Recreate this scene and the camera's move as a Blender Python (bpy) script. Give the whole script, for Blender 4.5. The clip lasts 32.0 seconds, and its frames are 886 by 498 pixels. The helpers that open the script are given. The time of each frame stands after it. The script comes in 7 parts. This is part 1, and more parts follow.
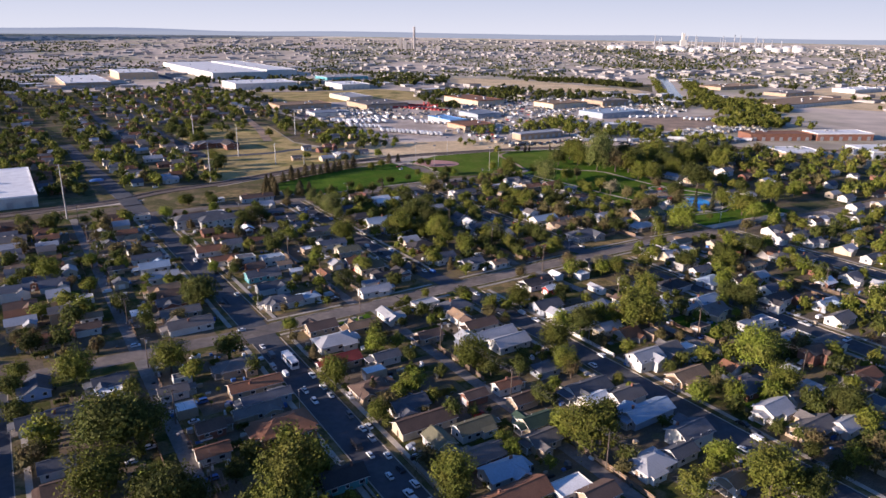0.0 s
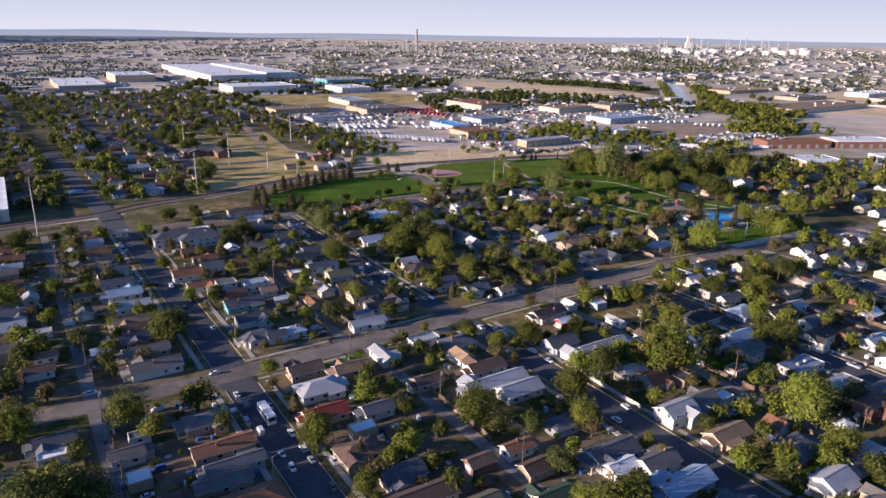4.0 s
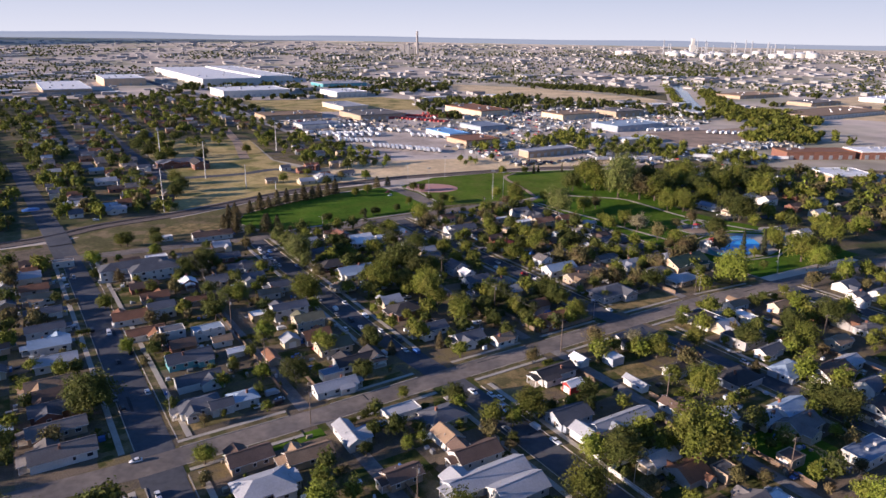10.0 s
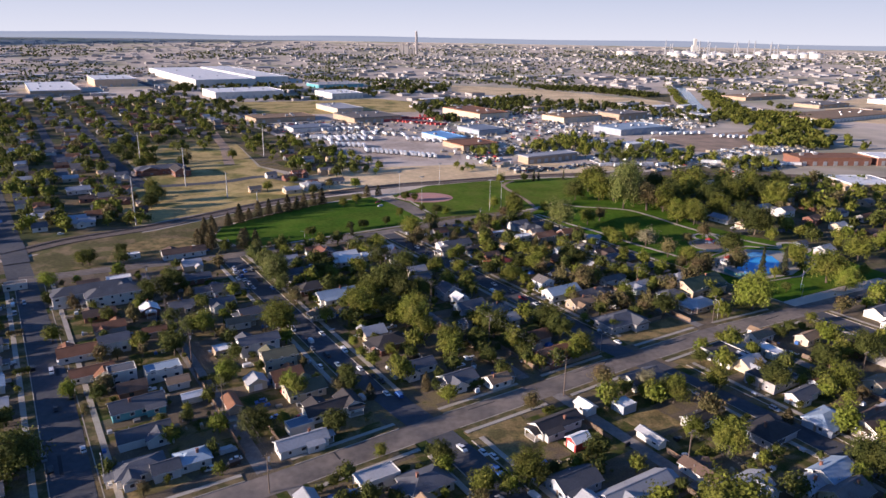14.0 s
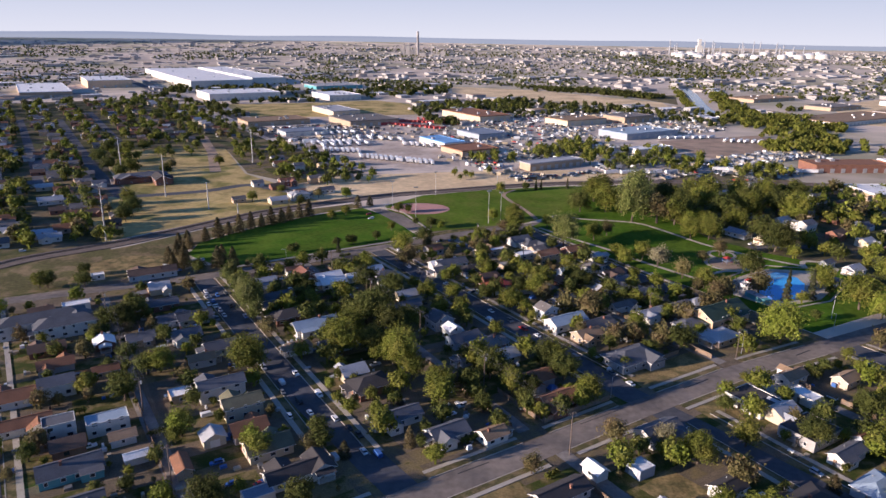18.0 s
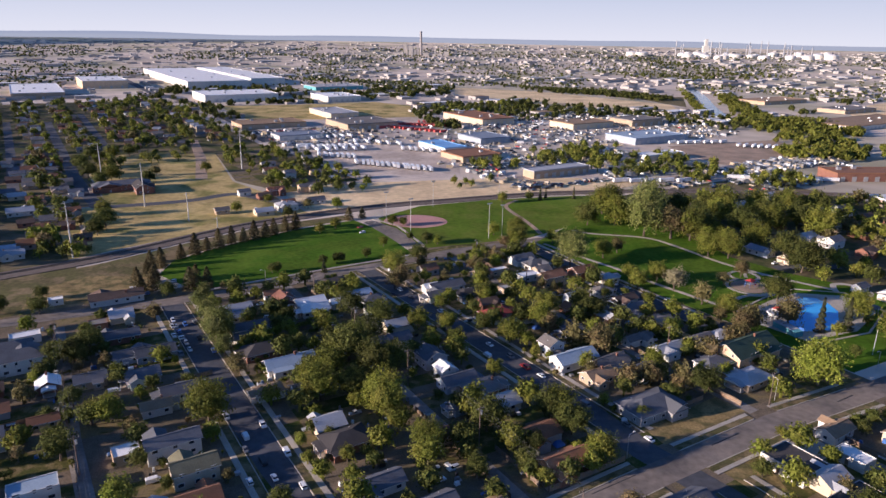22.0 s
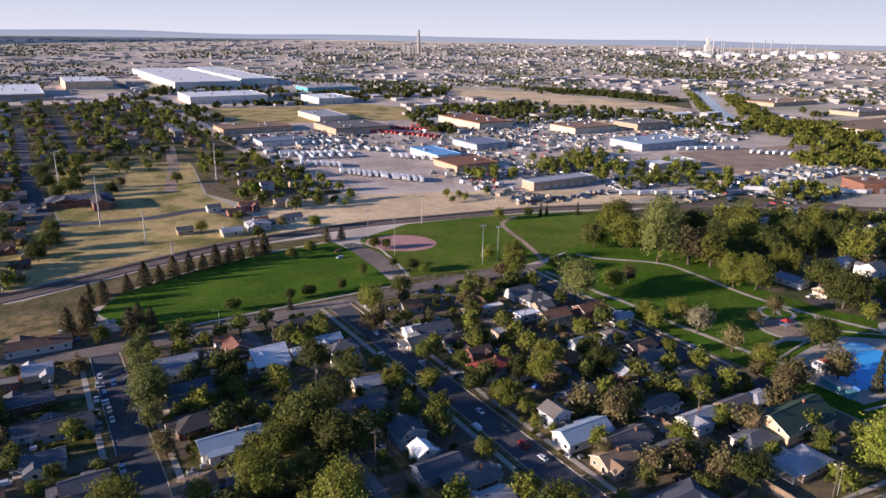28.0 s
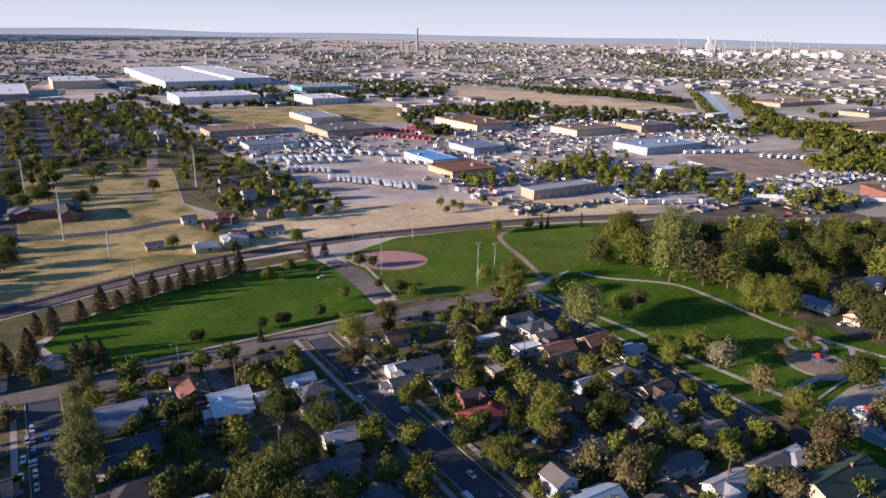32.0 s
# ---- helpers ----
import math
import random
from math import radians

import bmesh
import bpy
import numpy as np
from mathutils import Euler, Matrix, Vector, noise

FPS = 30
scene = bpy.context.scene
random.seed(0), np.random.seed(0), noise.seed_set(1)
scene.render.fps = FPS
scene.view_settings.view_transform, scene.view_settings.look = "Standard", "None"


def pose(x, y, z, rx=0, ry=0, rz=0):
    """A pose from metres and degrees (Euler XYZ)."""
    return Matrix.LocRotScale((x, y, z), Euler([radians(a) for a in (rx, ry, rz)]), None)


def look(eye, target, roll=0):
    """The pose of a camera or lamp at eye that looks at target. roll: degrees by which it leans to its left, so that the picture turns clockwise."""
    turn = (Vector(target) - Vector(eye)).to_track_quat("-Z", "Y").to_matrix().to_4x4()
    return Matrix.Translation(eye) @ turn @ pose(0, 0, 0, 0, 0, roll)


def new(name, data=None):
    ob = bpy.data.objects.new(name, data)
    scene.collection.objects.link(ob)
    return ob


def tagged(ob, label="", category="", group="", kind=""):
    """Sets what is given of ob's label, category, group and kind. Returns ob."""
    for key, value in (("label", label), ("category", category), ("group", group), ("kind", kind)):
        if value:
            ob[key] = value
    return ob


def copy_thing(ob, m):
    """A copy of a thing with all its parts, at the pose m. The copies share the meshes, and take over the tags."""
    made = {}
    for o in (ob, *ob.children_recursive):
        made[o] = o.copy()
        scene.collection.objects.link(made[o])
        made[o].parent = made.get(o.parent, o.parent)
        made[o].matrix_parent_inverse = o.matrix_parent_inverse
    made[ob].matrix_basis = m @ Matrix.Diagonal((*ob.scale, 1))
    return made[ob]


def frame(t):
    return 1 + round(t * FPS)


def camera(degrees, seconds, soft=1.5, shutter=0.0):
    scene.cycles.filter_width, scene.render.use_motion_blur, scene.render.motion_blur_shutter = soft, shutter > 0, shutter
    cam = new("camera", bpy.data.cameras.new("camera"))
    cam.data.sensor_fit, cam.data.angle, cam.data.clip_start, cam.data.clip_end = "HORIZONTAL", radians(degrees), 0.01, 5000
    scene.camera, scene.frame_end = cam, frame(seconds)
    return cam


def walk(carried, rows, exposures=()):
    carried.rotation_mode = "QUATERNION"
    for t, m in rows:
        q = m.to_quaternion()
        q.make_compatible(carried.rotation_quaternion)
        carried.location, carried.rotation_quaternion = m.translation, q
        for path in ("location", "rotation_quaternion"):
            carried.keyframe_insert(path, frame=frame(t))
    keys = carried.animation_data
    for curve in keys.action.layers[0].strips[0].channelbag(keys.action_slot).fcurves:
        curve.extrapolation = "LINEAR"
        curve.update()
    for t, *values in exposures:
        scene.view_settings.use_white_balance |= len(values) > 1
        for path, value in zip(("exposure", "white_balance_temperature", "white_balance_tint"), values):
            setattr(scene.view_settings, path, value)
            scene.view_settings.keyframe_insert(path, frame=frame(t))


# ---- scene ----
# The camera and its flight
cam = camera(65.45, 32.0, soft=1.5)
PATH = [
    (0, (0.00, -0.00, 99.98), (-2.12, 95.21, 69.47), 0.64),
    (1, (-0.44, 7.55, 99.88), (-2.67, 102.76, 69.40), 0.61),
    (2, (-0.61, 15.08, 99.91), (-2.94, 110.31, 69.48), 0.63),
    (3, (-0.54, 22.55, 99.99), (-2.96, 117.81, 69.65), 0.67),
    (3.5, (-0.42, 26.28, 100.02), (-2.88, 121.55, 69.72), 0.68),
    (5.5, (0.45, 41.20, 100.07), (-2.11, 136.52, 69.95), 0.74),
    (6, (0.75, 44.91, 100.07), (-1.84, 140.24, 69.98), 0.75),
    (7, (1.40, 52.34, 100.07), (-1.24, 147.68, 70.03), 0.76),
    (8, (2.12, 59.75, 99.99), (-0.56, 155.11, 69.99), 0.77),
    (9, (2.86, 67.16, 99.88), (0.14, 162.52, 69.92), 0.76),
    (10, (3.62, 74.53, 99.75), (0.86, 169.90, 69.81), 0.77),
    (11, (4.35, 81.89, 99.64), (1.58, 177.27, 69.72), 0.77),
    (12, (5.12, 89.23, 99.56), (2.32, 184.60, 69.63), 0.78),
    (13, (5.89, 96.51, 99.48), (3.07, 191.89, 69.55), 0.78),
    (14, (6.68, 103.75, 99.42), (3.85, 199.12, 69.50), 0.79),
    (14.5, (7.09, 107.36, 99.40), (4.25, 202.73, 69.47), 0.79),
    (16.5, (8.73, 121.79, 99.35), (5.88, 217.17, 69.44), 0.80),
    (17, (9.07, 125.42, 99.37), (6.22, 220.80, 69.46), 0.82),
    (17.5, (9.35, 129.07, 99.39), (6.51, 224.45, 69.49), 0.85),
    (18, (9.63, 132.70, 99.41), (6.44, 228.08, 69.51), 0.81),
    (18.5, (9.95, 136.36, 99.42), (6.17, 231.69, 69.48), 0.89),
    (19, (10.27, 140.04, 99.43), (6.48, 235.38, 69.51), 0.91),
    (20, (10.94, 147.41, 99.43), (7.15, 242.75, 69.51), 0.90),
    (21, (11.59, 154.72, 99.42), (7.82, 250.06, 69.49), 0.89),
    (22, (12.22, 161.94, 99.43), (8.46, 257.29, 69.51), 0.87),
    (23, (12.84, 169.08, 99.46), (9.09, 264.43, 69.54), 0.87),
    (24, (13.42, 176.17, 99.50), (9.66, 271.52, 69.58), 0.85),
    (25, (13.97, 183.32, 99.57), (10.23, 278.66, 69.64), 0.85),
    (25.5, (14.25, 186.92, 99.58), (10.51, 282.26, 69.63), 0.86),
    (27.5, (15.41, 201.51, 99.53), (11.69, 296.81, 69.47), 0.86),
    (28, (15.71, 205.23, 99.48), (12.00, 300.53, 69.41), 0.86),
    (29, (16.30, 212.65, 99.41), (12.61, 307.94, 69.30), 0.87),
    (30, (16.88, 220.03, 99.35), (13.20, 315.32, 69.23), 0.86),
    (31, (17.42, 227.32, 99.32), (13.75, 322.59, 69.15), 0.86),
    (32, (17.88, 234.57, 99.33), (14.23, 329.80, 69.06), 0.87),
]
# the plan is drawn at 1 : 1.2; the flight and the finished place are both brought to true size
TRUE = 1.2
walk(cam, [(t, look(Vector(eye) * TRUE, Vector(target) * TRUE, roll)) for t, eye, target, roll in PATH], exposures=[(0, 0.9, 5850, 25), (32, 0.9, 5850, 25)])

# Daylight: a low evening sun over the camera's left shoulder
world = bpy.data.worlds.new("sky")
scene.world = world
world.use_nodes = True
wn = world.node_tree.nodes
sky = wn.new("ShaderNodeTexSky")
sky.sky_type = "NISHITA"
sky.sun_disc = False
sky.sun_elevation = radians(12.5)
sky.sun_rotation = radians(248)
sky.air_density = 1.0
sky.dust_density = 0.3
sky.ozone_density = 5.5
wn["Background"].inputs["Strength"].default_value = 0.08
world.node_tree.links.new(sky.outputs["Color"], wn["Background"].inputs["Color"])
sun = new("sun", bpy.data.lights.new("sun", "SUN"))
sun.data.energy = 5.0
sun.data.angle = radians(0.6)
sun.data.color = (1.0, 0.825, 0.6)
SUN_FROM = Vector((-math.cos(radians(22)) * math.cos(radians(12.5)), -math.sin(radians(22)) * math.cos(radians(12.5)), math.sin(radians(12.5))))
sun.matrix_world = look(SUN_FROM * 100, (0, 0, 0))

# ---- plan frame: u runs along the cross streets, v along the avenues ----
TURN = radians(34)
CU, SU = math.cos(TURN), math.sin(TURN)


def W(u, v, z=0.0):
    return Vector((u * CU - v * SU, u * SU + v * CU, z))


def spot(u, v, z=0.0, turn=0.0, scale=1.0):
    """A pose in the plan: turned by the plan and by some more degrees."""
    return Matrix.LocRotScale(W(u, v, z), Euler((0, 0, TURN + radians(turn))), Vector((scale, scale, scale)) if isinstance(scale, (int, float)) else Vector(scale))


class Geo:
    """Collects corners and faces, with a material slot for each face."""

    def __init__(self):
        self.v, self.f, self.m = [], [], []

    def face(self, pts, slot=0):
        n = len(self.v)
        self.v += [tuple(p) for p in pts]
        self.f.append(tuple(range(n, n + len(pts))))
        self.m.append(slot)

    def box(self, x0, x1, y0, y1, z0, z1, slot=0, taper=0.0):
        n, t = len(self.v), taper
        self.v += [(x0, y0, z0), (x1, y0, z0), (x1, y1, z0), (x0, y1, z0), (x0 + t, y0 + t, z1), (x1 - t, y0 + t, z1), (x1 - t, y1 - t, z1), (x0 + t, y1 - t, z1)]
        for q in ((0, 3, 2, 1), (4, 5, 6, 7), (0, 1, 5, 4), (1, 2, 6, 5), (2, 3, 7, 6), (3, 0, 4, 7)):
            self.f.append(tuple(n + k for k in q))
            self.m.append(slot)
        return self

    def prism(self, ring, z0, z1, slot=0):
        """Upright prism over a ring of (x, y), given counter-clockwise."""
        n, k = len(self.v), len(ring)
        self.v += [(x, y, z0) for x, y in ring] + [(x, y, z1) for x, y in ring]
        for i in range(k):
            j = (i + 1) % k
            self.f.append((n + i, n + j, n + k + j, n + k + i))
            self.m.append(slot)
        self.f.append(tuple(range(n + k, n + 2 * k)))
        self.m.append(slot)
        return self

    def tube(self, a, b, ra, rb, sides=6, slot=0):
        a, b = Vector(a), Vector(b)
        way = (b - a).normalized()
        side = way.orthogonal().normalized()
        up = way.cross(side)
        n = len(self.v)
        for c, r in ((a, ra), (b, rb)):
            self.v += [tuple(c + (side * math.cos(k * math.tau / sides) + up * math.sin(k * math.tau / sides)) * r) for k in range(sides)]
        for k in range(sides):
            j = (k + 1) % sides
            self.f.append((n + k, n + j, n + sides + j, n + sides + k))
            self.m.append(slot)
        self.f.append(tuple(range(n + sides, n + 2 * sides)))
        self.m.append(slot)
        return self

    def mesh(self, name, *mats):
        me = bpy.data.meshes.new(name)
        me.from_pydata(self.v, [], self.f)
        for m in mats:
            me.materials.append(m)
        if len(mats) > 1:
            me.polygons.foreach_set("material_index", self.m)
        me.update()
        return me


def part(name, data, material=None, parent=None, label="", at=None):
    """Links a mesh (or a Geo) as ONE object under a thing or a part."""
    if isinstance(data, Geo):
        data = data.mesh(name, *(material if isinstance(material, (tuple, list)) else (material,)))
    ob = new(name, data)
    if parent is not None:
        ob.parent = parent
    if at is not None:
        ob.matrix_basis = at
    if label:
        ob["label"] = label
    return ob


def base(name, m, label, category, group="", kind=""):
    """The Empty at the foot of a thing."""
    ob = new(name)
    ob.empty_display_size = 0.5
    ob.matrix_basis = m
    return tagged(ob, label, category, group, kind)


rnd = random.Random(7)


# ---- materials ----
def surface(name, colour, rough=0.9, vary=0.22, scale=0.6, bump=0.25, metal=0.0, each=0.0, island=0.0, second=None, share=0.5, spec=0.3, lines=0.0):
    """A worn real surface: grain and larger stains in world metres; second: a second colour in patches; each: how far objects differ; lines: height of courses."""
    m = bpy.data.materials.new(name)
    m.use_nodes = True
    n, l = m.node_tree.nodes, m.node_tree.links
    b = n["Principled BSDF"]
    b.inputs["Roughness"].default_value, b.inputs["Metallic"].default_value = rough, metal
    b.inputs["Specular IOR Level"].default_value = spec
    where = n.new("ShaderNodeNewGeometry")
    fine, wide = n.new("ShaderNodeTexNoise"), n.new("ShaderNodeTexNoise")
    for t, s, d in ((fine, scale * 4, 4), (wide, scale * 0.35, 3)):
        t.inputs["Scale"].default_value, t.inputs["Detail"].default_value = s, d
        l.new(where.outputs["Position"], t.inputs["Vector"])
    mix = n.new("ShaderNodeMath")
    mix.operation = "ADD"
    l.new(fine.outputs["Fac"], mix.inputs[0])
    l.new(wide.outputs["Fac"], mix.inputs[1])
    span = n.new("ShaderNodeMapRange")
    for key, value in (("From Min", 0.72), ("From Max", 1.28), ("To Min", 1 - vary), ("To Max", 1 + vary)):
        span.inputs[key].default_value = value
    l.new(mix.outputs[0], span.inputs["Value"])
    shade = span.outputs["Result"]
    for amount, node, socket in ((each, "ShaderNodeObjectInfo", "Random"), (island, "ShaderNodeNewGeometry", "Random Per Island")):
        if amount:
            r = n.new(node)
            k = n.new("ShaderNodeMapRange")
            k.inputs["To Min"].default_value, k.inputs["To Max"].default_value = 1 - amount, 1 + amount
            l.new(r.outputs[socket], k.inputs["Value"])
            p = n.new("ShaderNodeMath")
            p.operation = "MULTIPLY"
            l.new(shade, p.inputs[0])
            l.new(k.outputs["Result"], p.inputs[1])
            shade = p.outputs[0]
    tint = n.new("ShaderNodeVectorMath")
    tint.operation = "SCALE"
    tint.inputs[0].default_value = colour
    if second:
        patch = n.new("ShaderNodeTexNoise")
        patch.inputs["Scale"].default_value, patch.inputs["Detail"].default_value = scale * 0.6, 5
        l.new(where.outputs["Position"], patch.inputs["Vector"])
        cut = n.new("ShaderNodeMapRange")
        cut.inputs["From Min"].default_value, cut.inputs["From Max"].default_value = share - 0.07, share + 0.07
        l.new(patch.outputs["Fac"], cut.inputs["Value"])
        two = n.new("ShaderNodeMix")
        two.data_type = "RGBA"
        two.inputs["A"].default_value, two.inputs["B"].default_value = (*colour, 1), (*second, 1)
        l.new(cut.outputs["Result"], two.inputs["Factor"])
        l.new(two.outputs["Result"], tint.inputs[0])
    l.new(shade, tint.inputs["Scale"])
    l.new(tint.outputs[0], b.inputs["Base Color"])
    if bump:
        relief = n.new("ShaderNodeBump")
        relief.inputs["Strength"].default_value, relief.inputs["Distance"].default_value = bump, 0.05
        source = fine.outputs["Fac"]
        if lines:
            wave = n.new("ShaderNodeTexWave")
            wave.bands_direction = "Z"
            wave.inputs["Scale"].default_value = 0.31 / lines
            wave.inputs["Distortion"].default_value = 0.3
            l.new(where.outputs["Position"], wave.inputs["Vector"])
            join = n.new("ShaderNodeMath")
            join.operation = "ADD"
            l.new(fine.outputs["Fac"], join.inputs[0])
            l.new(wave.outputs["Fac"], join.inputs[1])
            source = join.outputs[0]
        l.new(source, relief.inputs["Height"])
        l.new(relief.outputs["Normal"], b.inputs["Normal"])
    return m


def leafy(name, colour, warm):
    """Leaves: each clump and each tree differ, with a little light through them."""
    m = surface(name, colour, 0.75, 0.3, 0.25, 0.0, each=0.3, island=0.42, second=warm, share=0.55, spec=0.2)
    n, l = m.node_tree.nodes, m.node_tree.links
    b = n["Principled BSDF"]
    thin, both = n.new("ShaderNodeBsdfTranslucent"), n.new("ShaderNodeMixShader")
    l.new(b.inputs["Base Color"].links[0].from_socket, thin.inputs["Color"])
    both.inputs[0].default_value = 0.26
    l.new(b.outputs[0], both.inputs[1])
    l.new(thin.outputs[0], both.inputs[2])
    l.new(both.outputs[0], n["Material Output"].inputs["Surface"])
    return m


def lot_ground(name):
    """Yards: every lot has its own share of lawn, dry grass and bare earth."""
    m = bpy.data.materials.new(name)
    m.use_nodes = True
    n, l = m.node_tree.nodes, m.node_tree.links
    b = n["Principled BSDF"]
    b.inputs["Roughness"].default_value = 0.95
    b.inputs["Specular IOR Level"].default_value = 0.12
    where = n.new("ShaderNodeNewGeometry")
    turn = n.new("ShaderNodeVectorRotate")
    turn.rotation_type = "Z_AXIS"
    turn.inputs["Angle"].default_value = -TURN
    l.new(where.outputs["Position"], turn.inputs["Vector"])
    size = n.new("ShaderNodeVectorMath")
    size.operation = "DIVIDE"
    size.inputs[1].default_value = (20.5, 7.6, 1000)
    l.new(turn.outputs[0], size.inputs[0])
    cell = n.new("ShaderNodeVectorMath")
    cell.operation = "FLOOR"
    l.new(size.outputs[0], cell.inputs[0])
    chance = n.new("ShaderNodeTexWhiteNoise")
    l.new(cell.outputs[0], chance.inputs["Vector"])
    rag, fine = n.new("ShaderNodeTexNoise"), n.new("ShaderNodeTexNoise")
    for t, s in ((rag, 0.22), (fine, 2.2)):
        t.inputs["Scale"].default_value, t.inputs["Detail"].default_value = s, 5
        l.new(where.outputs["Position"], t.inputs["Vector"])
    add = n.new("ShaderNodeMath")
    add.operation = "MULTIPLY_ADD"
    add.inputs[1].default_value, add.inputs[2].default_value = 0.55, 0.0
    l.new(chance.outputs["Value"], add.inputs[0])
    add2 = n.new("ShaderNodeMath")
    add2.operation = "MULTIPLY_ADD"
    add2.inputs[1].default_value = 0.75
    l.new(rag.outputs["Fac"], add2.inputs[0])
    l.new(add.outputs[0], add2.inputs[2])
    ramp = n.new("ShaderNodeValToRGB")
    r = ramp.color_ramp
    r.elements[0].position, r.elements[0].color = 0.35, (0.048, 0.066, 0.014, 1)
    r.elements[1].position, r.elements[1].color = 0.92, (0.19, 0.148, 0.104, 1)
    for p, c in ((0.46, (0.09, 0.086, 0.026, 1)), (0.55, (0.2, 0.155, 0.075, 1)), (0.74, (0.132, 0.107, 0.075, 1))):
        r.elements.new(p).color = c
    l.new(add2.outputs[0], ramp.inputs[0])
    grain = n.new("ShaderNodeMapRange")
    grain.inputs["From Min"].default_value, grain.inputs["From Max"].default_value = 0.3, 0.7
    grain.inputs["To Min"].default_value, grain.inputs["To Max"].default_value = 0.65, 1.3
    l.new(fine.outputs["Fac"], grain.inputs["Value"])
    tint = n.new("ShaderNodeVectorMath")
    tint.operation = "SCALE"
    l.new(ramp.outputs["Color"], tint.inputs[0])
    l.new(grain.outputs["Result"], tint.inputs["Scale"])
    l.new(tint.outputs[0], b.inputs["Base Color"])
    relief = n.new("ShaderNodeBump")
    relief.inputs["Strength"].default_value, relief.inputs["Distance"].default_value = 0.5, 0.1
    l.new(fine.outputs["Fac"], relief.inputs["Height"])
    l.new(relief.outputs["Normal"], b.inputs["Normal"])
    return m


